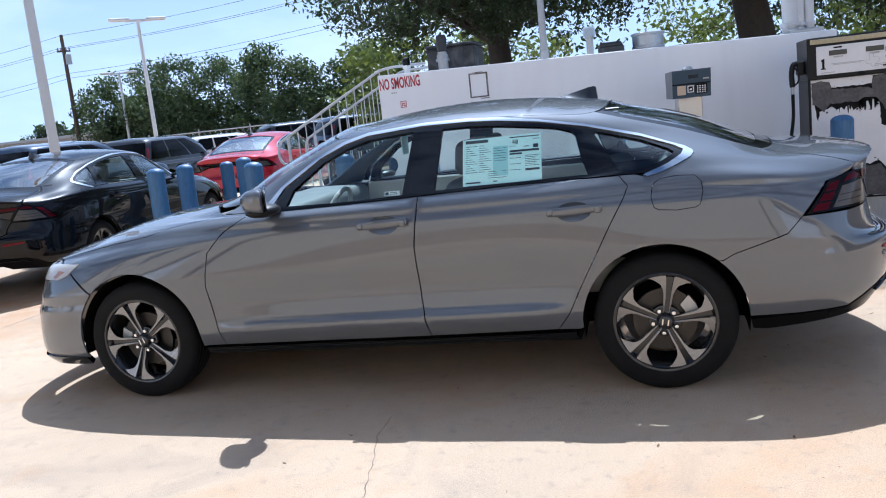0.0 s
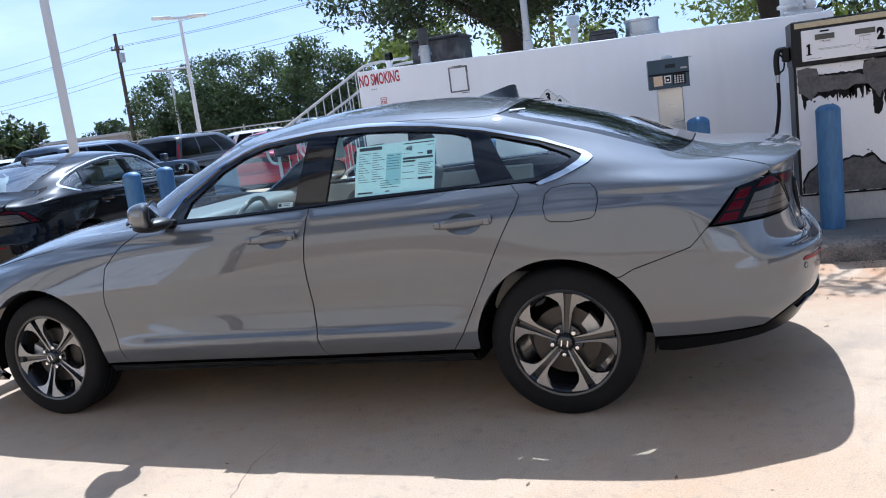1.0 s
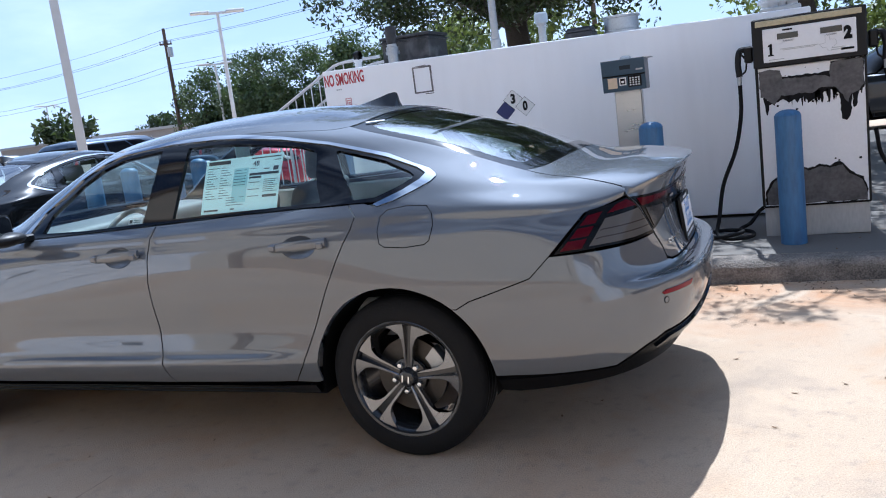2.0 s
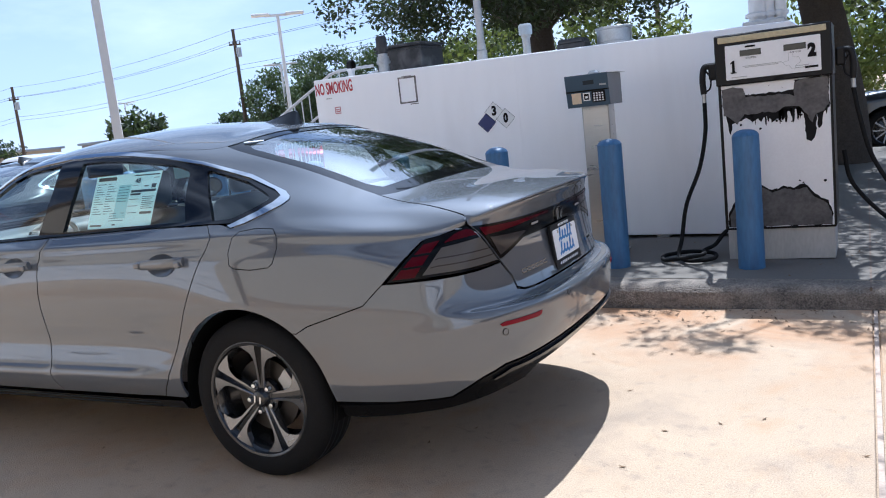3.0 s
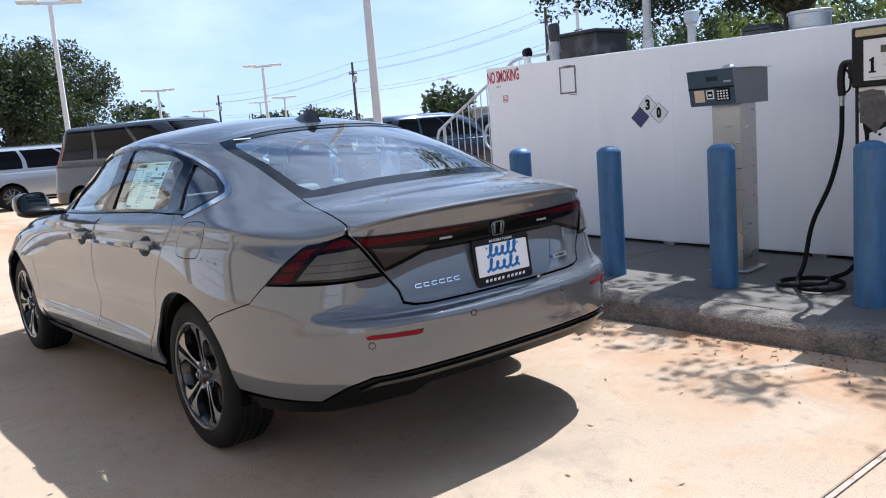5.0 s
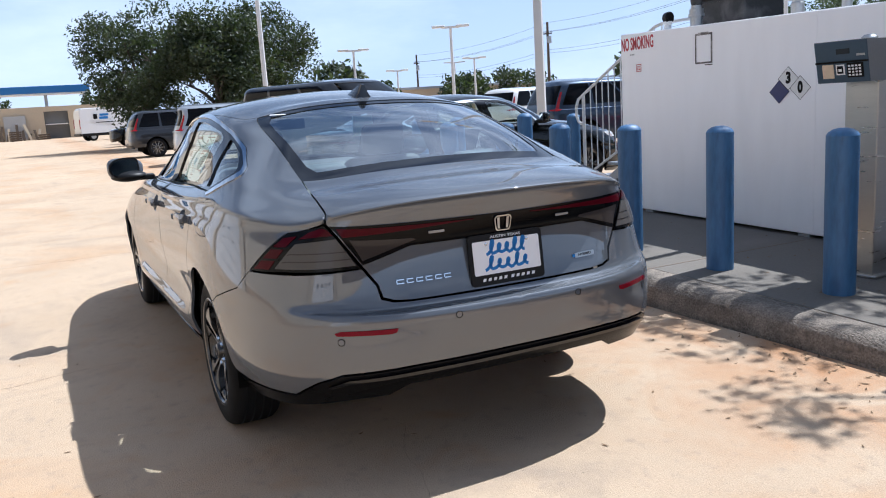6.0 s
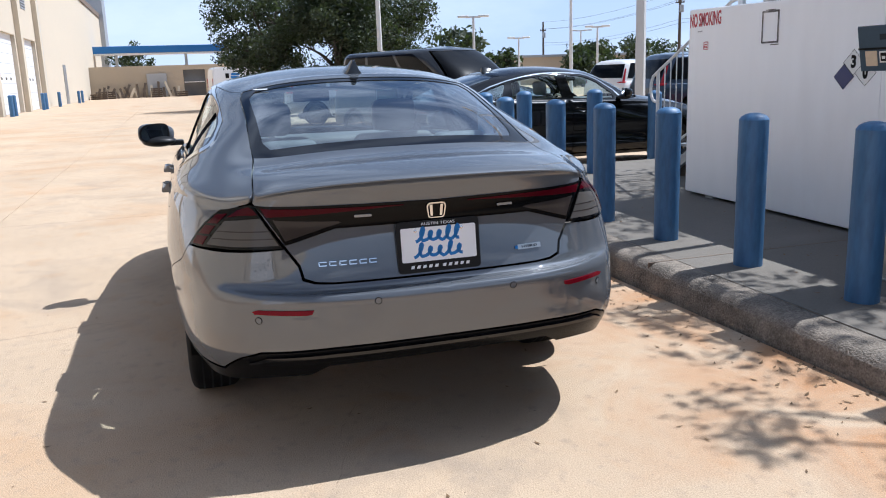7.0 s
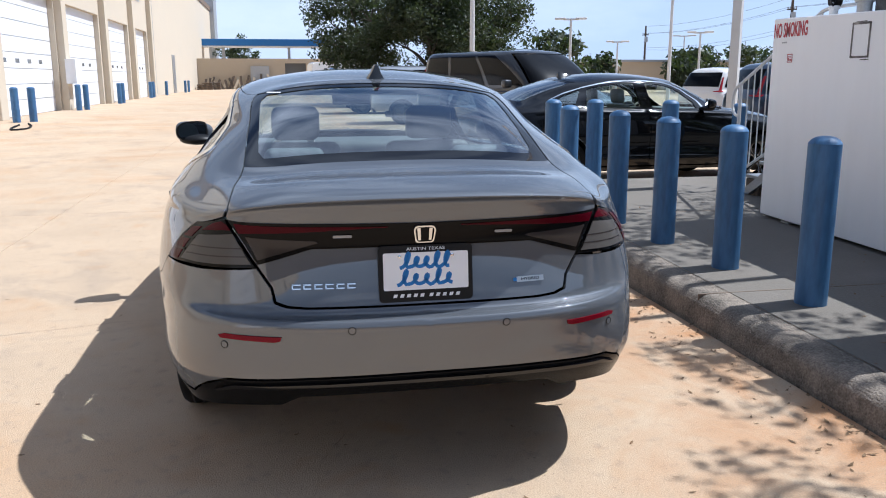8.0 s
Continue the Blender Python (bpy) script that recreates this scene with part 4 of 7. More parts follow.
def S(*p):
    return [("s", a, b) for a, b in p]


def R(*p):
    return [("r", a, b) for a, b in p]


def G(*p):
    return [("g", a, b) for a, b in p]


def GS(*p):
    """On the sedan's grid: heights above the shoulder are counted from the waist loops up."""
    return [("g", a, b + 24 if b > 48 else b) for a, b in p]


M_glass = clear("car_glass", (0.88, 0.97, 0.955), 0.07)
M_dark_glass = clear("tinted_car_glass", (0.74, 0.85, 0.85), 0.07)
M_rear_glass = clear("rear_window_glass", (0.84, 0.95, 0.95), 0.10, 2.1)
M_liner = plain("car_inner_black", (0.006, 0.006, 0.006), 0.9, spec=0.03)
M_alloy = paint("machined_alloy", (0.25, 0.256, 0.27), 0.26, 1.0, vary=0.05, fine=200)
M_pocket = plain("dark_alloy_pocket", (0.02, 0.021, 0.023), 0.25, 0.3, coat=0.5)
M_disc = paint("brake_disc", (0.07, 0.065, 0.06), 0.5, 1.0)
M_lens_red = plain("red_lamp_lens", (0.055, 0.0015, 0.006), 0.08, spec=0.10)
M_lens_dark = plain("smoked_lamp_lens", (0.034, 0.028, 0.026), 0.1, spec=0.3)
M_lens_clear = plain("clear_lamp_lens", (0.085, 0.080, 0.075), 0.1, spec=0.2)
M_lens_head = plain("head_lamp_lens", (0.44, 0.43, 0.42), 0.1)
M_reflector = plain("red_reflector", (0.15, 0.003, 0.012), 0.12, spec=0.15)
M_amber = plain("amber_lamp_lens", (0.30, 0.12, 0.04), 0.1, coat=1.0)
M_seat = paint("grey_leather", (0.60, 0.59, 0.57), 0.55, vary=0.06)
M_trim = paint("dark_cabin_plastic", (0.12, 0.12, 0.12), 0.6)
M_trim_light = paint("light_cabin_plastic", (0.50, 0.485, 0.455), 0.6)
M_headrest = paint("grey_headrest", (0.13, 0.137, 0.14), 0.6, vary=0.06)
M_shelf = paint("grey_felt", (0.26, 0.27, 0.27), 0.9, vary=0.1)
M_fin = plain("dark_grey_fin", (0.028, 0.031, 0.037), 0.2)
M_mirror = plain("mirror_glass", (0.34, 0.37, 0.40), 0.01, 1.0)
M_paper = paint("sticker_paper", (0.70, 0.93, 0.94), 0.6, vary=0.04)
M_paper_ink = plain("faded_print", (0.05, 0.12, 0.14), 0.6)


def car_paint(name, colour, metal=0.35, rough=0.32, gloss=1.5):
    """Clear-coated paint with a fine flake."""
    m, n, l, b = tree_nodes(name)
    co = n.new("ShaderNodeTexCoord")
    fl = n.new("ShaderNodeTexNoise")
    fl.inputs["Scale"].default_value, fl.inputs["Detail"].default_value = 900, 2
    l.new(co.outputs["Object"], fl.inputs["Vector"])
    rp = n.new("ShaderNodeMapRange")
    rp.inputs["From Min"].default_value, rp.inputs["From Max"].default_value = 0.35, 0.65
    rp.inputs["To Min"].default_value, rp.inputs["To Max"].default_value = 0.93, 1.07
    l.new(fl.outputs["Fac"], rp.inputs["Value"])
    h = n.new("ShaderNodeHueSaturation")
    h.inputs["Color"].default_value = (*colour, 1)
    l.new(rp.outputs["Result"], h.inputs["Value"])
    l.new(h.outputs["Color"], b.inputs["Base Color"])
    b.inputs["Metallic"].default_value, b.inputs["Roughness"].default_value = metal, rough
    b.inputs["Specular IOR Level"].default_value = 0.03
    b.inputs["Coat Weight"].default_value, b.inputs["Coat Roughness"].default_value, b.inputs["Coat IOR"].default_value = 1.0, 0.008, gloss
    return m


def door_crease(x, z):
    """A ledge low along the doors, that fades out before the wheel arches."""
    step = lambda t: np.clip(t, 0, 1) ** 2 * (3 - 2 * np.clip(t, 0, 1))
    along = step((x + 2.42) / .30) * step((-.30 - x) / .35)
    top = .455 + .012 * (x + 1.4)
    return .026 * along * step((top - z) / .045) * (.35 + .65 * step((z - .27) / .12))


def long_nose(x, z):
    """The front bumper stands forward of the lamps, most at its lip."""
    t = np.clip((-3.22 - x) / .30, 0, 1)
    return t * t * (3 - 2 * t) * (.038 + .055 * np.clip((.72 - z) / .50, 0, 1))


SEDAN = Shell(sedan_loops(), crease=door_crease, nose=long_nose)
SP = dict(
    fender=S((-2.10, .992), (-2.24, .91), (-2.33, .81), (-2.36, .63), (-2.32, .38), (-2.30, .30), (-2.445, .295)) + arc(-2.83, .335, .386, 2, 132) + S((-3.29, .745), (-3.46, .795), (-3.0, .872), (-2.75, .908), (-2.60, .945), (-2.30, .985)),
    front_door=S((-2.10, .992), (-2.24, .91), (-2.33, .81), (-2.36, .63), (-2.32, .38), (-2.30, .30), (-1.14, .31), (-1.17, .51), (-1.18, .77), (-1.155, .96), (-1.16, 1.012), (-1.6, .998), (-1.98, .988)),
    rear_door=S((-1.14, .31), (-1.17, .51), (-1.18, .77), (-1.155, .96), (-1.16, 1.012), (-.7, 1.028), (-.17, 1.036), (-.13, .99), (-.15, .94), (-.22, .82), (-.37, .54), (-.44, .40), (-.5, .32)),
    fuel_door=S((-.03, .93), (-.02, .985), (.01, 1.008), (.09, 1.017), (.17, 1.012), (.195, .985), (.20, .94), (.185, .885), (.165, .872), (.08, .865), (0, .872), (-.02, .885)),
    dlo=S((-1.99, .992), (-1.93, 1.10), (-1.73, 1.236), (-1.58, 1.298), (-1.45, 1.33), (-1.14, 1.352), (-.9, 1.35), (-.75, 1.34), (-.55, 1.316), (-.323, 1.271), (-.061, 1.198), (.085, 1.146), (.128, 1.123), (.115, 1.104), (.058, 1.073), (-.03, 1.0405), (-.2, 1.041), (-.7, 1.033), (-1.16, 1.017), (-1.6, 1.003)),
    front_glass=S((-1.90, 1.012), (-1.87, 1.09), (-1.71, 1.215), (-1.57, 1.277), (-1.44, 1.312), (-1.19, 1.333), (-1.245, 1.025), (-1.6, 1.012)),
    rear_glass=S((-1.075, 1.034), (-1.035, 1.331), (-.9, 1.331), (-.75, 1.32), (-.55, 1.295), (-.458, 1.281), (-.389, 1.259), (-.369, 1.242), (-.338, 1.111), (-.313, 1.052), (-.7, 1.043)),
    quarter_glass=S((-.285, 1.243), (-.27, 1.246), (-.061, 1.188), (.058, 1.139), (.086, 1.122), (.078, 1.112), (.027, 1.086), (-.06, 1.056), (-.155, 1.052), (-.163, 1.058)),
    chrome=S((-2.04, 1.0), (-1.955, 1.105), (-1.745, 1.25), (-1.59, 1.314), (-1.455, 1.346), (-1.14, 1.367), (-.9, 1.366), (-.75, 1.356), (-.55, 1.328), (-.324, 1.283), (-.062, 1.211), (.063, 1.163), (.136, 1.137), (.168, 1.118), (.175, 1.108), (.159, 1.091), (.099, 1.064), (.025, 1.036), (-.04, 1.021),
             (-.06, 1.030), (-.03, 1.0407), (.058, 1.0732), (.115, 1.1042), (.128, 1.1232), (.085, 1.1462), (-.061, 1.1982), (-.323, 1.2712), (-.55, 1.3162), (-.75, 1.3402), (-.9, 1.3502), (-1.14, 1.3522), (-1.45, 1.3302), (-1.58, 1.2982), (-1.73, 1.2362), (-1.93, 1.1002), (-1.995, .998)),
    body_side=S((-.5, .32), (-.44, .40), (-.37, .54), (-.22, .82), (-.15, .94), (-.13, .99), (-.17, 1.036), (-.10, 1.036), (-.04, 1.021), (.025, 1.036), (.099, 1.064), (.159, 1.091), (.175, 1.108), (.168, 1.118), (.136, 1.137), (.063, 1.163), (-.062, 1.211), (-.324, 1.283), (-.55, 1.328), (-.75, 1.356), (-.9, 1.366), (-1.14, 1.367), (-1.455, 1.346), (-1.59, 1.314), (-1.745, 1.25), (-1.955, 1.105), (-2.04, 1.0), (-2.10, .992))
        + GS((150, 82), (154, 86), (160, 107.6), (41, 107.6), (39.8, 98), (37.1, 85), (36.9, 80), (36.4, 70), (36.6, 62)) + R((.648, .962)) + S((.74, .925), (.62, .79), (.55, .72), (.32, .65), (.268, .622)) + arc(0, .335, .38, 49, 182, 20) + S((-.40, .315)),
    roof=GS((0, 107.6), (20, 107.6), (41, 107.6), (100, 107.6), (160, 107.6), (185, 107.6), (208, 107.6), (208, 132), (100, 132), (0, 132)),
    hood=S((-2.30, .985), (-2.60, .945), (-2.75, .908), (-3.0, .872), (-3.46, .795)) + GS((190, 61.5), (208, 61.5), (208, 83), (185, 83), (165, 83), (153, 82)),
    windshield=GS((154, 86), (160, 107.4), (208, 107.4), (208, 83.5), (185, 83.5), (165, 83.5)),
    rear_window=GS((0, 84.9), (36.95, 84.9), (37.8, 88), (39.6, 98), (40.8, 107.4), (0, 107.4)),
    rear_clear=GS((0, 87.2), (30, 87.2), (32.4, 89), (34.4, 98), (34.6, 104), (32.5, 105.8), (0, 105.8)),
    trunk=G((0, 48.4), (16, 48.4), (19, 48.8), (21, 49.8)) + R((.50, .74), (.56, .83), (.641, .962)) + GS((36.3, 62), (36.1, 70), (36.6, 80), (36.75, 84.75), (0, 84.75)),
    bumper=G((0, 48.0), (16, 48.0), (19.2, 48.3), (21.4, 49.3)) + R((.507, .736), (.549, .80)) + S((.77, .788), (.62, .788), (.55, .718), (.32, .648), (.268, .620)) + arc(0, .335, .38, 48.7, 2, 8) + S((.60, .346), (.81, .352)) + R((.73, .415), (.66, .445), (.4, .454), (0, .456)),
    valance=R((0, .452), (.4, .450), (.66, .441), (.73, .411)) + S((.81, .348), (.60, .342), (.382, .332), (.39, .28), (.45, .272)) + GS((50, 1), (32, .4), (21, .4), (17.5, 4.5), (0, 4.5)),
    valance_trim=R((0, .440), (.4, .438), (.64, .430), (.70, .404), (.69, .396), (.63, .414), (.4, .421), (0, .423)),
    sill=S((-2.43, .288), (-.42, .303), (-.41, .262), (-2.43, .246)),
    lamp_outer=S((.635, .793), (.752, .932)) + R((.645, .957), (.602, .885), (.557, .815), (.549, .802)) + S((.80, .797), (.70, .792)),
    lamp_red=S((.655, .80), (.748, .912), (.80, .920), (.730, .80)),
    lamp_band=S((.810, .908), (.838, .936)) + R((.652, .949), (.638, .942), (.624, .921)),
    lamp_clear=S((.752, .806), (.806, .896)) + R((.618, .913), (.570, .828), (.562, .813)) + S((.80, .806)),
    light_bar=R((0, .945), (.3, .949), (.635, .955), (.599, .90), (.546, .812), (.528, .815), (.37, .862), (0, .862)),
    bar_red=R((.12, .937), (.40, .942), (.616, .946), (.600, .912), (.42, .918), (.12, .931)),
    bar_lens=R((.580, .905), (.544, .826), (.40, .868), (.345, .884), (.36, .892)),
    reflector=R((.475, .602), (.66, .606), (.68, .598), (.672, .586), (.50, .580), (.48, .585)),
    headlamp=S((-3.21, .778), (-3.44, .772), (-3.58, .757)) + [("f", .50, .752), ("f", .50, .70)] + S((-3.57, .682), (-3.38, .690), (-3.30, .715)),
    front_bumper=GS((208, 60), (196, 60), (184, 60.5)) + S((-3.46, .79), (-3.29, .74)) + arc(-2.83, .335, .386, 133, 194, 10) + S((-3.3, .20)) + GS((182, 3), (195, 2), (208, 2)),
    chin=GS((208, 0), (190, 0), (176, 1)) + S((-3.21, .205), (-3.215, .25), (-3.45, .245)) + GS((185, 9), (208, 9)),
    liner=S((-.43, .29), (-.40, .5), (-.3, .68), (0, .78), (.3, .70), (.40, .5), (.42, .36), (.8, .42), (.78, .90), (.5, .97), (0, .985), (-1, .97), (-2.2, .93), (-3.0, .80), (-3.35, .70), (-3.35, .30), (-3.28, .3), (-3.25, .5), (-3.1, .7), (-2.83, .78), (-2.55, .70), (-2.42, .5), (-2.40, .27)),
)


def wheel(car, x, y, side, number):
    """A 17-inch alloy with five split spokes. side: -1 looks along -y."""
    w = new("wheel")
    w.parent, w["label"] = car, "five split-spoke machined alloy wheel with a black tyre"
    w.location = (x, y, 0.333)
    w.rotation_euler = (0, radians(9 if x > -1 else -19), 0)
    o = side                                          # outward direction in y
    tp = [(.228, -.105), (.252, -.112), (.29, -.108), (.316, -.098), (.3295, -.080), (.333, -.05), (.333, .05), (.3295, .080), (.316, .098), (.29, .108), (.252, .112), (.237, .105), (.228, .098)]
    part("tyre", lathe([(r, (h - .11) * o) for r, h in tp], 64, axis="y"), M_rubber, w)
    for g in (-.055, -.018, .018, .055):
        part("tread_groove", lathe([(.3338, (g - .11 - .004) * o), (.3339, (g - .11 + .004) * o)], 48, axis="y"), M_black, w)
    rim = [(.236, -.004), (.240, -.010), (.236, -.012), (.228, -.016), (.216, -.03), (.205, -.07), (.20, -.2), (.225, -.215)]
    part("rim", lathe([(r, h * o) for r, h in rim], 64, axis="y"), M_pocket, w)
    part("rim_edge", lathe([(.242, -.012 * o), (.243, -.004 * o), (.237, -.001 * o), (.228, -.004 * o), (.223, -.013 * o)], 64, axis="y"), M_pocket, w)
    for k in range(5):
        a = 72 * k + 90
        m = pose(0, 0, 0, 0, -a, 0)
        for s in (-1, 1):                              # the two arms of a spoke
            arm = bmesh.new()
            outline = [(.034, s * .006), (.036, s * .017), (.09, s * .019), (.135, s * .022), (.162, s * .027), (.181, s * .040), (.198, s * .072), (.207, s * .108), (.203, s * .138), (.208, s * .146), (.222, s * .118), (.237, s * .075), (.241, s * .020), (.215, s * .018), (.18, s * .015), (.12, s * .011)]
            front, back = [], []
            for r, t in outline:
                depth = -.010 - .022 * (1 - min(1, max(0, (r - .05) / .17))) - (.006 if .15 < r < .2085 and abs(t) > .03 else 0)
                front.append(arm.verts.new(m @ Vector((r, depth * o, t))))
                back.append(arm.verts.new(m @ Vector((r, (depth - .030) * o, t * 1.02))))
            arm.faces.new(front)
            arm.faces.new(back[::-1])
            for i in range(len(front)):
                j = (i + 1) % len(front)
                arm.faces.new((front[i], front[j], back[j], back[i]))
            es = [e for e in arm.edges if e.verts[0] in front and e.verts[1] in front]
            bmesh.ops.bevel(arm, geom=es, offset=.0042, segments=1, affect="EDGES")
            part("spoke", arm, M_alloy, w, angle=25)
        web = bmesh.new()
        web_pts = [(.034, -.008), (.12, -.014), (.236, -.024), (.236, .024), (.12, .014), (.034, .008)]
        prism([(r, t) for r, t in web_pts], .012, m @ Matrix(((1, 0, 0, 0), (0, 0, o, -.047 * o), (0, 1, 0, 0), (0, 0, 0, 1))), web)
        part("spoke_groove", web, M_pocket, w)
        nut = m @ pose(0, 0, 0, 0, -36, 0) @ Vector((.057, 0, 0))
        part("lug_nut", lathe([(.0005, -.018 * o), (.009, -.019 * o), (.0115, -.024 * o), (.0115, -.05 * o)], 6, axis="y", at=nut), M_chrome, w, "chrome lug nut")
    part("hub", lathe([(.031, -.012 * o), (.034, -.016 * o), (.042, -.034 * o), (.074, -.042 * o), (.078, -.065 * o)], 32, axis="y"), M_pocket, w)
    part("hub_cap", lathe([(.0005, -.008 * o), (.026, -.0085 * o), (.031, -.012 * o), (.032, -.03 * o)], 32, axis="y"), M_pocket, w, "dark hub cap with a plain bright mark")
    mark = bmesh.new()
    for sx in (-1, 1):
        box(sx * .013 - .003, sx * .013 + .003, min(-.0078 * o, -.004 * o), max(-.0078 * o, -.004 * o), -.014, .014, bm=mark)
    part("hub_mark", mark, M_chrome, w)
    part("brake_disc", lathe([(.06, -.075 * o), (.15, -.075 * o), (.15, -.10 * o), (.06, -.10 * o)], 40, axis="y"), M_disc, w)
    cal = bmesh.new()
    c0 = 35 if x > -1 else 215 - 60
    prism([((.10 + .06 * q) * math.cos(radians(c0 + d)), (.10 + .06 * q) * math.sin(radians(c0 + d))) for q, d in ((0, -18), (1, -20), (1, 0), (1, 20), (0, 18), (0, 0))], .05, Matrix(((1, 0, 0, 0), (0, 0, 1, -.085 * o - .025), (0, 1, 0, 0), (0, 0, 0, 1))), cal, r=.004)
    part("brake_caliper", cal, M_galv, w)
    return w


def soft_block(x0, x1, y0, y1, z0, z1, r, lean=0.0, segments=4):
    """A padded block with large round edges; lean shifts its top along x."""
    bm = box(x0, x1, y0, y1, z0, z1)
    bmesh.ops.bevel(bm, geom=list(bm.edges), offset=r, segments=segments, affect="EDGES", profile=0.5)
    for v in bm.verts:
        v.co.x += lean * (v.co.z - z0) / (z1 - z0)
    return bm


def cabin(car):
    for y in (-.37, .37):
        part("seat_cushion", soft_block(-1.72, -1.18, y - .25, y + .25, .42, .60, .06), M_seat, car)
        part("seat_back", soft_block(-1.24, -1.10, y - .245, y + .245, .55, 1.06, .055, lean=.17), M_trim, car, "dark front seat back")
        part("headrest", soft_block(-1.05, -.95, y - .13, y + .13, 1.07, 1.255, .045, lean=.02), M_trim, car, "dark headrest")
    part("rear_bench", soft_block(-.62, -.12, -.64, .64, .42, .60, .06), M_seat, car)
    part("rear_backrest", soft_block(-.16, -.02, -.64, .64, .52, 1.03, .05, lean=.20), M_headrest, car)
    for y in (-.40, 0, .40):
        part("rear_headrest", soft_block(.06, .16, y - .125, y + .125, 1.02, 1.12 if y else 1.09, .035), M_headrest, car, "pale grey rear headrest")
    part("parcel_shelf", box(.12, .60, -.60, .60, 1.00, 1.02, .006), M_shelf, car, "grey felt parcel shelf")
    hump = bmesh.new()
    tube(smooth_path([(.30, -.07, 1.02), (.30, -.05, 1.05), (.30, 0.04, 1.058), (.30, .20, 1.052), (.30, .23, 1.02)], 5), .008, 8, hump)
    part("brake_light_housing", hump, M_trim_light, car)
    part("dashboard", soft_block(-2.42, -1.95, -.70, .70, .72, .99, .06), M_trim, car)
    part("centre_console", soft_block(-1.95, -1.10, -.13, .13, .30, .60, .04), M_trim, car)
    sw = bmesh.new()
    ring = [pose(-1.80, -.37, .88, 0, -65, 0) @ Vector((.18 * math.cos(a), .18 * math.sin(a), 0)) for a in [2 * math.pi * k / 28 for k in range(29)]]
    tube(ring, .014, 8, sw, caps=False)
    part("steering_wheel", sw, M_trim_light, car)
    part("steering_hub", soft_block(-1.86, -1.78, -.43, -.31, .84, .93, .025), M_trim, car)
    part("rear_view_mirror", soft_block(-1.72, -1.69, -.12, .12, 1.24, 1.31, .012), M_black, car)
    for s in (-1, 1):
        part("door_lining", box(-2.0, -.43, s * .80 - .02, s * .80 + .02, .35, .985, .01), M_trim_light, car)
    part("floor_pan", box(-2.45, -.40, -.86, .86, .25, .29), M_liner, car)
    part("firewall", box(-2.47, -2.43, -.84, .84, .29, .93), M_liner, car)
    part("floor_pan", box(.39, .84, -.73, .73, .375, .40), M_liner, car)
    part("floor_pan", box(.80, 1.0, -.48, .48, .47, .49), M_liner, car)
    part("floor_pan", box(.78, .90, -.64, .64, .455, .47), M_liner, car)
    part("floor_pan", box(-3.5, -2.40, -.58, .58, .25, .29), M_liner, car)
    part("floor_pan", box(-.42, .82, -.58, .58, .38, .42), M_liner, car)
    part("headliner", box(-1.45, -.5, -.48, .48, 1.325, 1.335), M_trim_light, car)


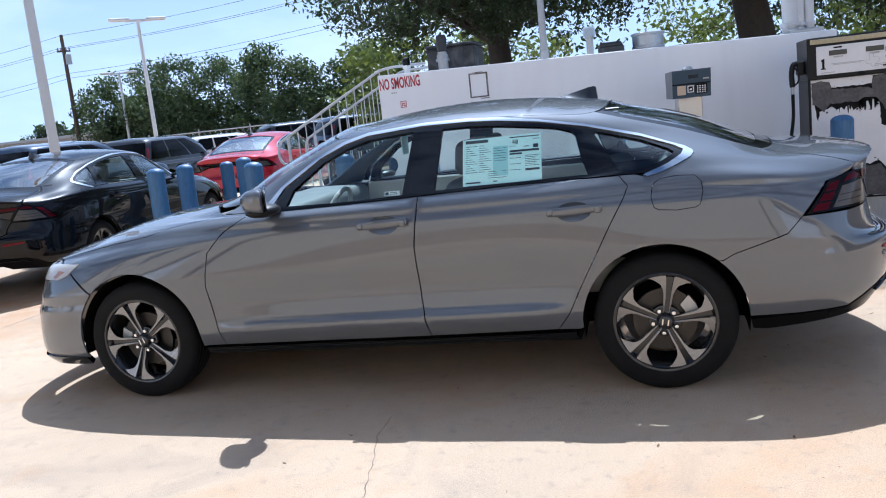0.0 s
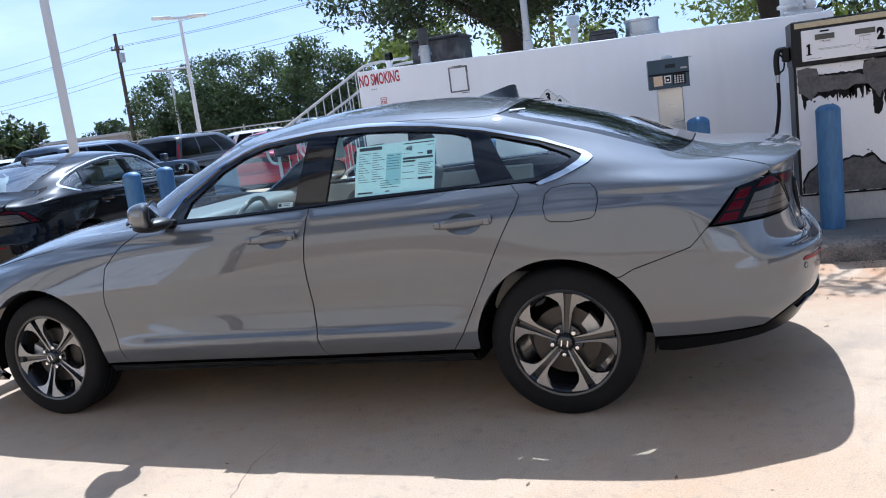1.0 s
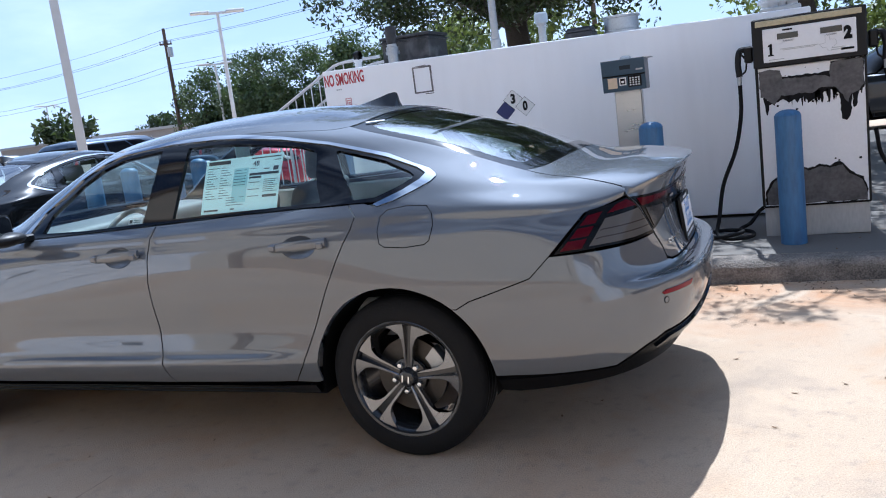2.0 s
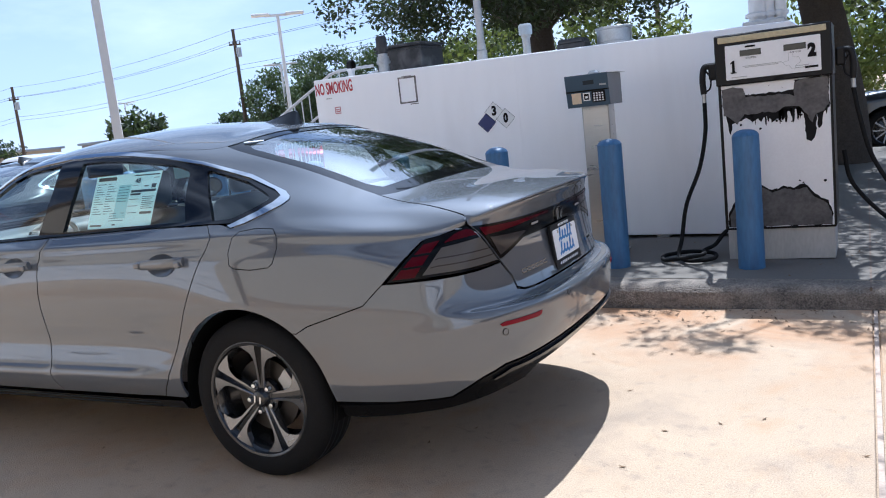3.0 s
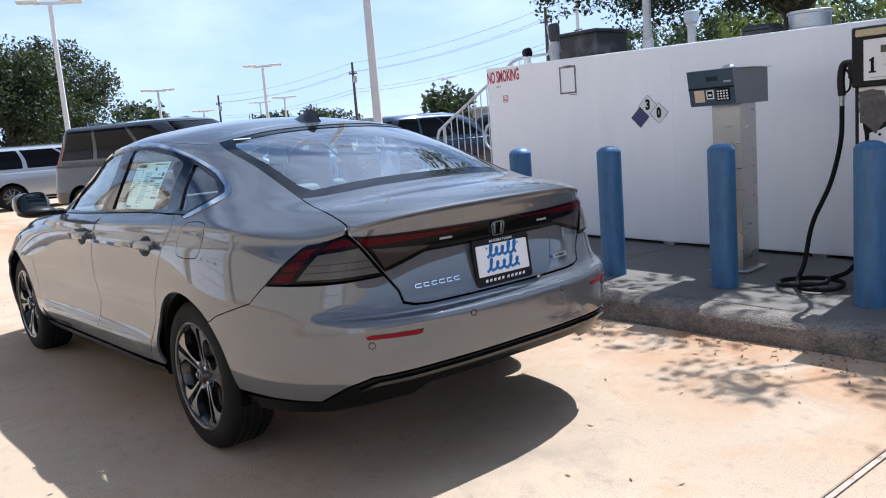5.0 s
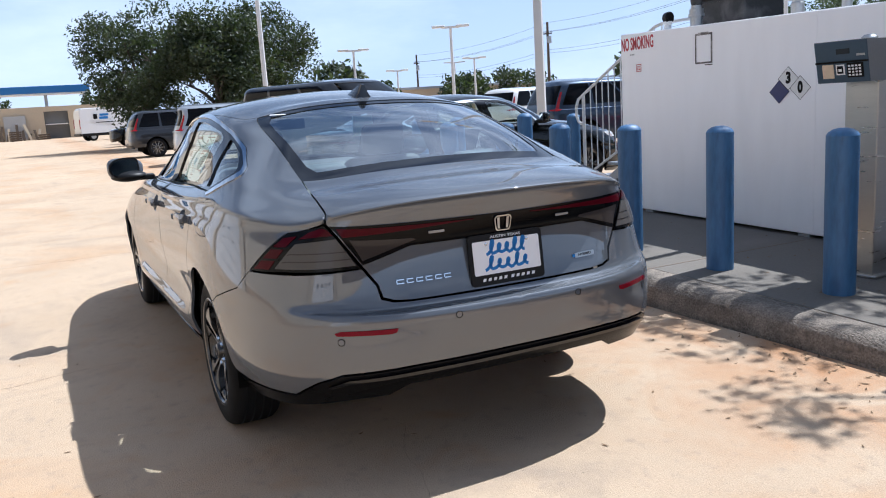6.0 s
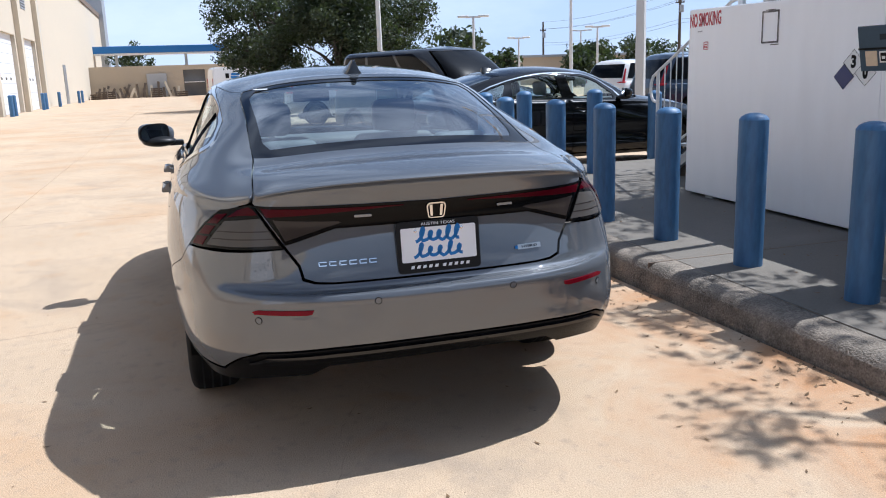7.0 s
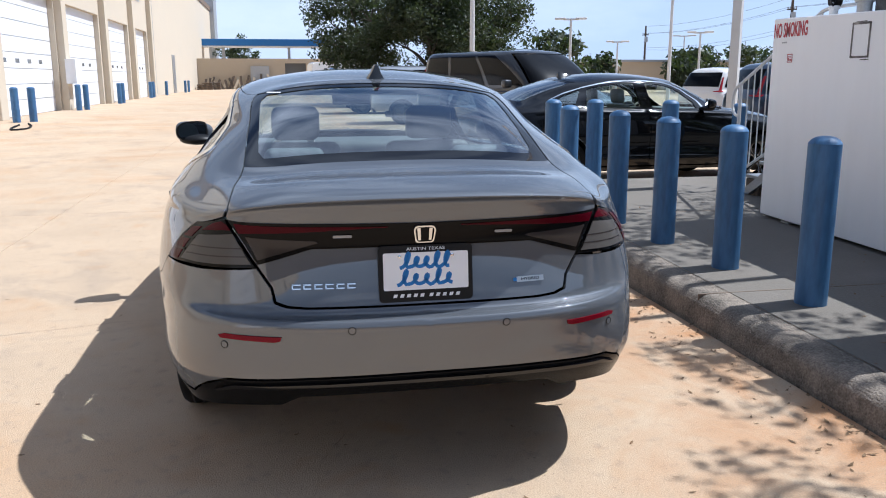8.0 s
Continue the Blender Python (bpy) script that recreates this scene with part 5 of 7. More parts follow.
def sedan(name, label, coat, at, turn, detail=True):
    car = thing(name, label, "car", at=at)
    car.rotation_euler = (0, 0, radians(turn))
    k = 1 if detail else 2

    def panel(pname, key, mat, both=False, text="", pos=None, **o):
        c = SEDAN.cut(SP[key] if isinstance(key, str) else key, coarse=k, both=both, **o)
        out = []
        for s in ((1,) if both else (-1, 1)):
            ob = new(pname, panel_mesh(pname, c, mat, s, both))
            ob.parent = pos or car
            if text:
                ob["label"] = text
            out.append(ob)
        return out

    panel("fender", "fender", coat, gap=.0028)
    def bowl(x):
        return S(*[(x - .005 + .078 * math.cos(a), .890 + .043 * math.sin(a)) for a in [2 * math.pi * i / 24 for i in range(24)]])
    doors = panel("front_door", "front_door", coat, gap=.0032, holes=[bowl(-1.33)])
    rdoors = panel("rear_door", "rear_door", coat, gap=.0032, holes=[bowl(-.38)])
    panel("body_side", "body_side", coat, holes=[SP["fuel_door"]], gap=.0015)
    panel("fuel_door", "fuel_door", coat)
    panel("roof", "roof", coat, both=True)
    panel("hood", "hood", coat, both=True)
    trunk = panel("trunk_lid", "trunk", coat, both=True, gap=.0018)[0]
    panel("rear_bumper", "bumper", coat, both=True, gap=.0012)
    panel("front_bumper", "front_bumper", coat, both=True)
    panel("rear_valance", "valance", M_valance, both=True, lift=.003, flange=.03)
    panel("valance_trim", "valance_trim", M_gloss, both=True, lift=.014, flange=.014, text="thin gloss black strip")
    panel("chin_spoiler", "chin", M_gloss, both=True, lift=.012, flange=.03)
    panel("side_sill", "sill", M_gloss, lift=.004, flange=.03)
    for off in (.0, -.02):
        panel("sill_groove", S((-2.40, .276 + off), (-.55, .291 + off), (-.55, .287 + off), (-2.40, .272 + off)), M_black, lift=.006, gap=0, flange=.003)
    panel("window_surround", "dlo", M_gloss, holes=[SP["front_glass"], SP["rear_glass"], SP["quarter_glass"]], gap=0.0, flange=.02, lift=-.002)
    panel("window", "front_glass", M_glass, gap=-.004, flange=0, lift=-.010, text="front side window")
    panel("window", "rear_glass", M_glass, gap=-.004, flange=0, lift=-.010, text="rear side window")
    panel("quarter_window", "quarter_glass", M_dark_glass, gap=-.004, flange=0, lift=-.010)
    panel("window_trim", "chrome", M_chrome, gap=0.0005, flange=.010, lift=.004, text="bright chrome window trim")
    panel("windshield", "windshield", M_glass, both=True, gap=0.003, flange=.004, lift=-.002)
    border = SP["rear_window"][1:5] + GS((0, 107.4), (0, 105.8), (32.5, 105.8), (34.6, 104), (34.4, 98), (32.4, 89), (30, 87.2), (0, 87.2), (0, 84.9))
    panel("rear_window_border", border, M_gloss, both=True, gap=0.001, flange=.004, lift=-.003)
    panel("rear_window", "rear_clear", M_rear_glass, both=True, gap=-.004, flange=0, lift=-.006)
    panel("inner_liner", "liner", M_liner, lift=-.035, flange=0, gap=0)
    # lamps
    lamps = panel("tail_lamp", "lamp_outer", M_lampblack, lift=.004, flange=.02)
    for s, lamp in zip((-1, 1), lamps):
        for key, mat, nm, txt in (("lamp_red", M_lens_red, "red_lens", "red lens"), ("lamp_band", M_lens_red, "red_band", "dark red band"), ("lamp_clear", M_lens_clear, "clear_lens", "pale clear lens")):
            ob = new(nm, panel_mesh(nm, SEDAN.cut(SP[key], coarse=k, lift=.0065, flange=.004), mat, s))
            ob.parent, ob["label"] = lamp, txt
        for q in (.832, .858):
            line = SEDAN.cut([("s", .772 + (q - .82) * .5, q), ("s", .80, q + .003), ("r", .572 + (q - .82) * .45, q + .009), ("r", .571 + (q - .82) * .45, q + .005), ("s", .80, q - .001), ("s", .771 + (q - .82) * .5, q - .004)], coarse=k, lift=.0075, flange=.003, gap=0)
            ob = new("lens_line", panel_mesh("lens_line", line, M_lens_dark, s))
            ob.parent = lamp
        for q in (.835, .875):
            bar = SEDAN.cut(S((.66 + (q - .80) * .8, q - .003), (.66 + (q - .80) * .8, q + .004), (.735 + (q - .80) * .8, q + .008), (.735 + (q - .80) * .8, q + .001)), coarse=k, lift=.0075, flange=.004, gap=0)
            ob = new("lamp_divider", panel_mesh("lamp_divider", bar, M_lampblack, s))
            ob.parent = lamp
    bar = panel("light_bar", "light_bar", M_lampblack, both=True, lift=.004, flange=.015, pos=trunk, text="full-width smoked tail light bar")[0]
    for key, mat, nm in (("bar_red", M_lens_red, "red_strip"), ("bar_lens", M_lens_dark, "smoked_lens")):
        panel(nm, key, mat, lift=.0065, flange=.004, pos=bar)
    panel("reflector", "reflector", M_reflector, lift=.004, flange=.01, text="red bumper reflector")
    head = panel("headlamp", "headlamp", M_lens_head, lift=.005, flange=.02)
    for s, h in zip((-1, 1), head):
        ob = new("amber_marker", panel_mesh("amber_marker", SEDAN.cut(S((-3.32, .738), (-3.38, .742), (-3.43, .70), (-3.40, .697)), coarse=k, lift=.007, flange=.003), M_amber, s))
        ob.parent = h
    # wheels and wells
    for x in (0.0, -2.83):
        for s in (-1, 1):
            wheel(car, x, s * .915, s, 0)
            part("wheel_well", lathe([(.379, s * .90), (.385, s * .70), (.385, s * .60), (.05, s * .60)], 36, axis="y", at=(x, 0, .335), a0=-10, a1=190), M_liner, car)
    # handles, mirrors, fin
    for x, dd in ((-1.33, doors), (-.38, rdoors)):
        for s, d in zip((-1, 1), dd):
            yy = .928
            h = bmesh.new()
            rows = []
            for i in range(13):
                t = i / 12
                xx, z = x - .128 + .256 * t, .893 + .012 * t
                out = .014 + .016 * math.sin(math.pi * t) ** 0.5
                hh = .021 - .006 * abs(t - .5)
                rows.append([h.verts.new((xx, s * (yy + out + dy), z + dz)) for dy, dz in ((-.012, hh), (-.002, hh), (.004, hh * .5), (.005, 0), (.003, -hh * .6), (-.003, -hh), (-.014, -hh))])
            for a, b in zip(rows, rows[1:]):
                for i in range(7):
                    h.faces.new((a[i], a[(i + 1) % 7], b[(i + 1) % 7], b[i]))
            h.faces.new(rows[0])
            h.faces.new(rows[-1][::-1])
            for xx in (x - .115, x + .108):
                box(xx - .014, xx + .014, min(s * (yy - .01), s * (yy + .035)), max(s * (yy - .01), s * (yy + .035)), .883, .908, .004, h)
            part("door_handle", h, coat, d, "body-coloured pull handle")
            pts, faces, nor = SEDAN.cut(bowl(x), coarse=1, flange=0, gap=-.0022)
            for q, p in enumerate(pts):
                rr = min(1, math.hypot((p.x - x + .005) / .080, (p.z - .890) / .045))
                pts[q] = p - nor[q] * .022 * (1 - rr ** 2) ** .6
            dish = bpy.data.meshes.new("handle_recess")
            dish.from_pydata([(p.x, s * p.y, p.z) for p in pts], [], [f if s > 0 else f[::-1] for f in faces])
            for pl in dish.polygons:
                pl.use_smooth = True
            dish.materials.append(coat)
            ob = new("handle_recess", dish)
            ob.parent = d
    for s in (-1, 1):
        mir = new("door_mirror")
        mir.parent, mir["label"] = car, "door mirror with a body-coloured cap and black base"
        mir.location = (-.06, 0, -.018)
        cap = bmesh.new()
        bmesh.ops.create_uvsphere(cap, u_segments=28, v_segments=18, radius=1)
        for v in cap.verts:
            x, y, z = v.co
            q = (abs(x) ** 3 + abs(y) ** 3 + abs(z) ** 3) ** (1 / 3)
            x, y, z = x / q, y / q, z / q
            xx = -1.895 + (.042 if x > 0 else .095) * x
            v.co = (xx + .050 * y, s * (1.0 + .112 * y), 1.087 + (.062 if z > 0 else .066) * z * (1.0 - .16 * max(0, -x)) * (1.0 + .10 * y) + .006 * y)
        part("mirror_cap", cap, coat, mir)
        lower = bmesh.new()
        bmesh.ops.create_uvsphere(lower, u_segments=20, v_segments=12, radius=1)
        for v in lower.verts:
            x, y, z = v.co
            v.co = (-1.88 + .085 * x, s * (.985 + .11 * y), 1.035 + .035 * z)
        part("mirror_base", lower, M_black, mir)
        part("mirror_arm", box(-1.93, -1.85, min(s * .83, s * .93), max(s * .83, s * .93), 1.005, 1.04, .008), M_black, mir)
        shape = [(-.10, -.03), (-.095, .045), (-.05, .066), (.05, .062), (.095, .035), (.105, 0), (.09, -.035), (.03, -.062), (-.07, -.058)]
        curve = [(q.x, q.y) for q in smooth_path([(a, b, 0) for a, b in shape] + [(shape[0][0], shape[0][1], 0)], 4)[:-1]]
        aim = Matrix.Translation((-1.850, s * 1.01, 1.087)) @ pose(0, 0, 0, 0, 0, -25 * s) @ Matrix(((0, 0, 1, 0), (s, 0, 0, 0), (0, 1, 0, 0), (0, 0, 0, 1)))
        part("mirror_surround", prism(curve, .006, aim, r=.002), M_black, mir)
        part("mirror_glass", prism([(a * .88, b * .86) for a, b in curve], .002, aim @ Matrix.Translation((0, 0, .0055))), M_mirror, mir)
    fin = bmesh.new()
    rows = []
    for i, (x, h, w) in enumerate(((-.51, .002, .008), (-.47, .014, .030), (-.43, .027, .041), (-.38, .046, .046), (-.335, .064, .046), (-.31, .070, .043), (-.298, .066, .040), (-.29, .0, .036))):
        z = 1.458 - .13 * (x + .95) ** 2 - .004
        rows.append([fin.verts.new((x, q * w, z + max(0, h) * t)) for q, t in ((-1, 0), (-.55, .45), (-.16, 1), (.16, 1), (.55, .45), (1, 0))])
    for a, b in zip(rows, rows[1:]):
        for i in range(5):
            fin.faces.new((a[i], b[i], b[i + 1], a[i + 1]))
    part("roof_fin", fin, M_fin, car, "shark-fin aerial")
    cabin(car)
    return car, trunk, bar


M_grey_paint = car_paint("grey_car_paint", (0.086, 0.094, 0.108), .0, .5, 1.9)
main_car, main_trunk, main_bar = sedan("sedan", "glossy grey four-door sedan parked on the concrete", M_grey_paint, (0, .02, 0), 0)

# ---- the grey sedan's rear badges, plate and window papers ----


def rear_spot(y, z, off=0.0):
    """A frame on the sedan's tail: x to its right as seen from behind, y up, z out of the surface."""
    u, v = SEDAN.meet("r", abs(y), z)
    p, n = SEDAN.at(u, v)
    if y < 0:
        p, n = Vector((p.x, -p.y, p.z)), Vector((n.x, -n.y, n.z))
    out = n.normalized()
    across = Vector((0, 0, 1)).cross(out).normalized()
    up = out.cross(across)
    return Matrix((((across.x, up.x, out.x, p.x + out.x * off)), (across.y, up.y, out.y, p.y + out.y * off), (across.z, up.z, out.z, p.z + out.z * off), (0, 0, 0, 1)))


def rounded(w, h, r, n=5):
    pts = []
    for cx, cy, a0 in ((w / 2 - r, h / 2 - r, 0), (-w / 2 + r, h / 2 - r, 90), (-w / 2 + r, -h / 2 + r, 180), (w / 2 - r, -h / 2 + r, 270)):
        pts += [(cx + r * math.cos(radians(a0 + 90 * k / n)), cy + r * math.sin(radians(a0 + 90 * k / n))) for k in range(n + 1)]
    return pts


M_plate_white = plain("plate_white", (.80, .81, .84), .35)
M_plate_blue = plain("plate_blue", (.02, .17, .50), .4)
pm = rear_spot(0, .775, .004)
pm = Matrix.Translation(pm.translation) @ pose(0, 0, 0, 0, -6, 0) @ Matrix(((0, 0, 1, 0), (1, 0, 0, 0), (0, 1, 0, 0), (0, 0, 0, 1)))
plate = new("number_plate_frame", finish(prism(rounded(.315, .187, .014), .012, pm), "number_plate_frame", M_black))
plate.parent, plate["label"] = main_trunk, "black dealer frame round a white paper plate"
wp = part("plate", prism(rounded(.285, .124, .006), .0025, pm @ Matrix.Translation((0, .008, .012))), M_plate_white, plate, "white plate with blue marks")
def scribble(cy, waves, tall, wide):
    """A bold slanted looping band."""
    out = []
    for k in range(waves * 14 + 1):
        a = 2 * math.pi * k / 14
        lift = 1.3 if int(k / 14) in tall else .8
        y = (.019 * lift) * math.sin(a - 1.57) + (.006 if lift > 1 else 0)
        out.append(Vector((-wide / 2 + wide * k / (waves * 14) + .0115 * math.cos(a - 1.57) + y * .28, cy + y, 0)))
    return out


for cy, waves, tall, wide in ((.030, 5, (0, 3, 4), .165), (-.027, 5, (0, 3), .185)):
    mark_bm = bmesh.new()
    prev = None
    line = scribble(cy, waves, tall, wide)
    for k, p in enumerate(line):
        d = (line[min(k + 1, len(line) - 1)] - line[max(k - 1, 0)]).normalized()
        side = Vector((-d.y, d.x, 0)) * .0062
        row = [mark_bm.verts.new(pm @ Matrix.Translation((0, .008, .0147)) @ q) for q in (p - side, p + side)]
        if prev:
            mark_bm.faces.new((prev[0], prev[1], row[1], row[0]))
        prev = row
    part("blue_mark", mark_bm, M_plate_blue, plate, "bold blue wavy mark", smooth=False)
for k in range(10):
    x = -.105 + .0225 * k + (.008 if k > 4 else 0)
    part("white_mark", prism([(x - .007, -.0055), (x + .005, -.0055), (x + .009, .0055), (x - .003, .0055)], .001, pm @ Matrix.Translation((0, -.073, .012))), M_plate_white, plate, smooth=False)
lettering("AUSTIN TEXAS", .0105, pm @ Matrix.Translation((0, .0815, .0125)), M_plate_white, plate, wide=1.35)
for x in (-.088, .088):
    part("plate_screw", lathe([(.0005, .003), (.006, .0025), (.007, 0)], 12), M_chrome, plate).matrix_local = pm @ Matrix.Translation((x, .058, .0145))

# plain bright badge on the light bar
bm_ = rear_spot(0, .905, .009)
ring = bmesh.new()
outer, inner = rounded(.074, .060, .016), rounded(.064, .050, .012)
rows = [[ring.verts.new(bm_ @ Vector((x * (1 - .12 * (y < 0)), y, z))) for x, y in sh] for sh, z in ((outer, 0), (outer, .004), (inner, .004), (inner, 0))]
for a, b in zip(rows, rows[1:]):
    for k in range(len(a)):
        ring.faces.new((a[k], a[(k + 1) % len(a)], b[(k + 1) % len(a)], b[k]))
badge = part("badge", ring, M_chrome, main_trunk, "plain chrome badge outline")
for pts in ([(-.022, -.020), (-.013, -.020), (-.015, .022), (-.026, .022)], [(.013, -.020), (.022, -.020), (.026, .022), (.015, .022)]):
    part("badge_bar", prism(pts, .004, bm_), M_chrome, badge)
# model name as plain bright bars, and the drive badge
for k in range(6):
    m = rear_spot(-.335 + .0355 * (k - 2.5), .742, .0015)
    w = (.029, .026, .026, .027, .026, .027)[k]
    part("name_bar", prism([(-w / 2, -.002), (w / 2, -.002), (w / 2, .002), (-w / 2, .002)], .003, m @ Matrix.Translation((0, .0065, 0))), M_chrome, main_trunk)
    part("name_bar", prism([(-w / 2, -.002), (w / 2, -.002), (w / 2, .002), (-w / 2, .002)], .003, m @ Matrix.Translation((0, -.0065, 0))), M_chrome, main_trunk)
    part("name_bar", prism([(-w / 2, -.0075), (-w / 2 + .004, -.0075), (-w / 2 + .004, .0075), (-w / 2, .0075)], .003, m), M_chrome, main_trunk)
hm = rear_spot(.365, .735, .0015)
hyb = part("drive_badge", prism(rounded(.100, .019, .003), .002, hm), M_steel, main_trunk, "small bright badge reading HYBRID")
part("drive_badge_mark", prism(rounded(.014, .012, .003), .002, hm @ Matrix.Translation((-.055, 0, 0))), M_plate_blue, hyb)
lettering("HYBRID", .0105, hm @ Matrix.Translation((0, 0, .0025)), M_ink, hyb, wide=1.35)
# light-bar bright ticks, parking sensors, fine bumper line
for s in (-1, 1):
    m = rear_spot(s * .27, .905, .008)
    part("bar_tick", prism(rounded(.062, .009, .003), .002, m), plain("pale_lens_tick", (.30, .29, .28), .2) if s < 0 else bpy.data.materials["pale_lens_tick"], main_bar)
    for y, z in ((.66, .565), (.255, .618)):
        m = rear_spot(s * y, z, .0008)
        sensor = part("parking_sensor", lathe([(.0005, .0012), (.0105, .0012), (.0115, 0)], 18), M_grey_paint, main_car)
        sensor.matrix_local = m
        ringm = part("sensor_ring", lathe([(.0115, .0), (.0118, .0015), (.0132, .0015), (.0135, 0)], 18), M_black, main_car)
        ringm.matrix_local = m
# price sheet in the rear door window, small sticker in the front one
def paper(name, x0, x1, z0, z1, mat, lift, parent=main_car, slope=0.0):
    c = SEDAN.cut(S((x0, z0), (x1, z0 + slope), (x1, z1 + slope), (x0, z1)), coarse=2, lift=lift, gap=0, flange=0)
    ob = new(name, panel_mesh(name, c, mat, -1))
    ob.parent = parent
    return ob
sheet = paper("price_sheet", -.93, -.535, 1.045, 1.268, M_paper, -.0150, slope=.006)
sheet["label"] = "pale printed price sheet behind the rear door glass"
M_print = plain("print_black", (.02, .03, .035), .6)
M_tint = plain("print_tint", (.40, .68, .72), .6)
def ink(x0, x1, z0, z1, mat=M_print):
    paper("print_bar", x0, x1, z0, z1, mat, -.0135, sheet, slope=.0)
ink(-.915, -.80, 1.247, 1.262)
for col, (a, b) in enumerate(((-.915, -.855), (-.845, -.785))):
    for k in range(13):
        ink(a, b - .012 * ((k * 7 + col * 3) % 4), 1.232 - k * .0105, 1.2345 - k * .0105, M_paper_ink)
ink(-.775, -.70, 1.085, 1.225, M_tint)
for k in range(6):
    ink(-.77, -.71, 1.215 - k * .012, 1.2175 - k * .012, M_paper_ink)
for z in (1.105, 1.095, 1.085, 1.075):
    ink(-.80, -.71, z, z + .0025, M_paper_ink)
ink(-.692, -.545, 1.258, 1.2625)
ink(-.692, -.545, 1.190, 1.200)
ink(-.692, -.63, 1.178, 1.186)
ink(-.575, -.55, 1.205, 1.222)
ink(-.62, -.595, 1.212, 1.216)
ink(-.692, -.66, 1.218, 1.2195)
ink(-.575, -.545, 1.245, 1.2475)
for k in range(7):
    ink(-.615, -.545 - .01 * (k % 3), 1.168 - k * .008, 1.1705 - k * .008, M_paper_ink)
ink(-.615, -.545, 1.098, 1.108)
for k in range(3):
    ink(-.692, -.635, 1.160 - k * .028, 1.1625 - k * .028, M_paper_ink)
ink(-.915, -.84, 1.055, 1.062)
ink(-.775, -.755, 1.057, 1.062)
p48, n48 = SEDAN.at(*SEDAN.meet("s", -.665, 1.237))
tiltx = math.degrees(math.asin(max(-1, min(1, n48.z))))
lettering("48", .024, Matrix.Translation((p48.x, -(p48.y - n48.y * .0128), p48.z - n48.z * .0128)) @ pose(0, 0, 0, 90 - tiltx, 0, 0), M_print, sheet, depth=.0006)
small = paper("door_sticker", -1.345, -1.262, 1.030, 1.052, M_plate_white, -.0150)
small["label"] = "small white sticker with a dark square"
paper("print_square", -1.340, -1.322, 1.034, 1.048, M_print, -.0135, small)
for k in range(2):
    paper("print_bar", -1.315, -1.275, 1.036 + k * .008, 1.039 + k * .008, M_paper_ink, -.0135, small)
tag = part("paper_tag", box(-1.605, -1.60, .42, .56, 1.17, 1.30), M_paper, main_car, "white paper sheet behind the windshield", smooth=False)
strip = SEDAN.cut(S((-.205, 1.362), (-.16, 1.345), (-.17, 1.337), (-.215, 1.354)), coarse=1, lift=.001, gap=0, flange=0)
mark = part("glass_sticker", prism(rounded(.085, .011, .002), .0015, rear_spot(-.475, 1.343, .0015)), M_plate_white, main_car, "small white strip on the rear window")

# ---- other parked vehicles ----
M_black_paint = car_paint("black_car_paint", (.004, .0045, .006), .0, .25, 1.36)
M_suv_lamp = plain("bright_red_lamp", (.30, .008, .014), .15)
M_red_paint = car_paint("red_car_paint", (.40, .018, .035), .2, .3)
M_white_paint = car_paint("white_car_paint", (.70, .70, .70), .0, .35)
M_silver_paint = car_paint("silver_car_paint", (.42, .44, .47), .6, .3)
M_dark_paint = car_paint("dark_grey_car_paint", (.035, .037, .042), .4, .3)
M_blue_paint = car_paint("dark_blue_car_paint", (.03, .045, .075), .4, .3)
sedan("sedan", "glossy black four-door sedan parked beyond the bollards", M_black_paint, (-6.84, 2.88, 0), 275.6, False)
sedan("sedan", "bright red four-door sedan parked in the lot", M_red_paint, (-8.0, 10.4, 0), 275, False)


def suv_loops(L, W, H, van):
    w, xr, xf = W / 2, .95, .95 - L

    def ring(x0, x1, ww, zr, zs, zf, rr=.0, rf=.0):
        side = [x0 - .45 - (x0 - .45 - (x1 + .75)) * k / 5 for k in range(6)]
        p = [(x0, 0, zr), (x0 - .015, ww * .5, zr), (x0 - .06, ww * .84, zr * .9 + zs * .1), (x0 - .2, ww * .965, zs * .5 + zr * .5)]
        p += [(x, ww, zs) for x in side]
        p += [(x1 + .36, ww * .94, zs * .4 + zf * .6), (x1 + .13, ww * .76, zf), (x1 + .035, ww * .4, zf), (x1, 0, zf)]
        return p
    cowl = xf + (.85 if van else 1.15)
    top_f = xf + (1.75 if van else 2.0)
    zb = H * .60
    return [ring(xr - .06, xf + .08, w * .92, .34, .24, .22), ring(xr, xf, w * .985, .46, .38, .34), ring(xr + .01, xf - .01, w, .66, .62, .52), ring(xr - .01, xf + .01, w * .99, .86, .86, .72),
            ring(xr - .035, xf + .10, w * .965, zb - .06, zb - .08, .92), ring(xr - .05, xf + .55, w * .945, zb - .02, zb - .03, 1.02), ring(xr - .07, cowl, w * .915, zb + .04, zb + .01, zb - .01),
            ring(xr - .20, (cowl + top_f) / 2, w * .86, (zb + H) / 2, (zb + H) / 2 - .02, (zb + H) / 2), ring(xr - .36 if not van else xr - .22, top_f, w * .75, H - .11, H - .10, H - .10),
            ring(xr - .50 if not van else xr - .35, top_f + .22, w * .5, H - .03, H - .035, H - .04),
            [(xr - .62 + (top_f + .32 - xr + .62) * k / 13, 0, H - .001) for k in range(14)]]


SUV_SHELLS = {}


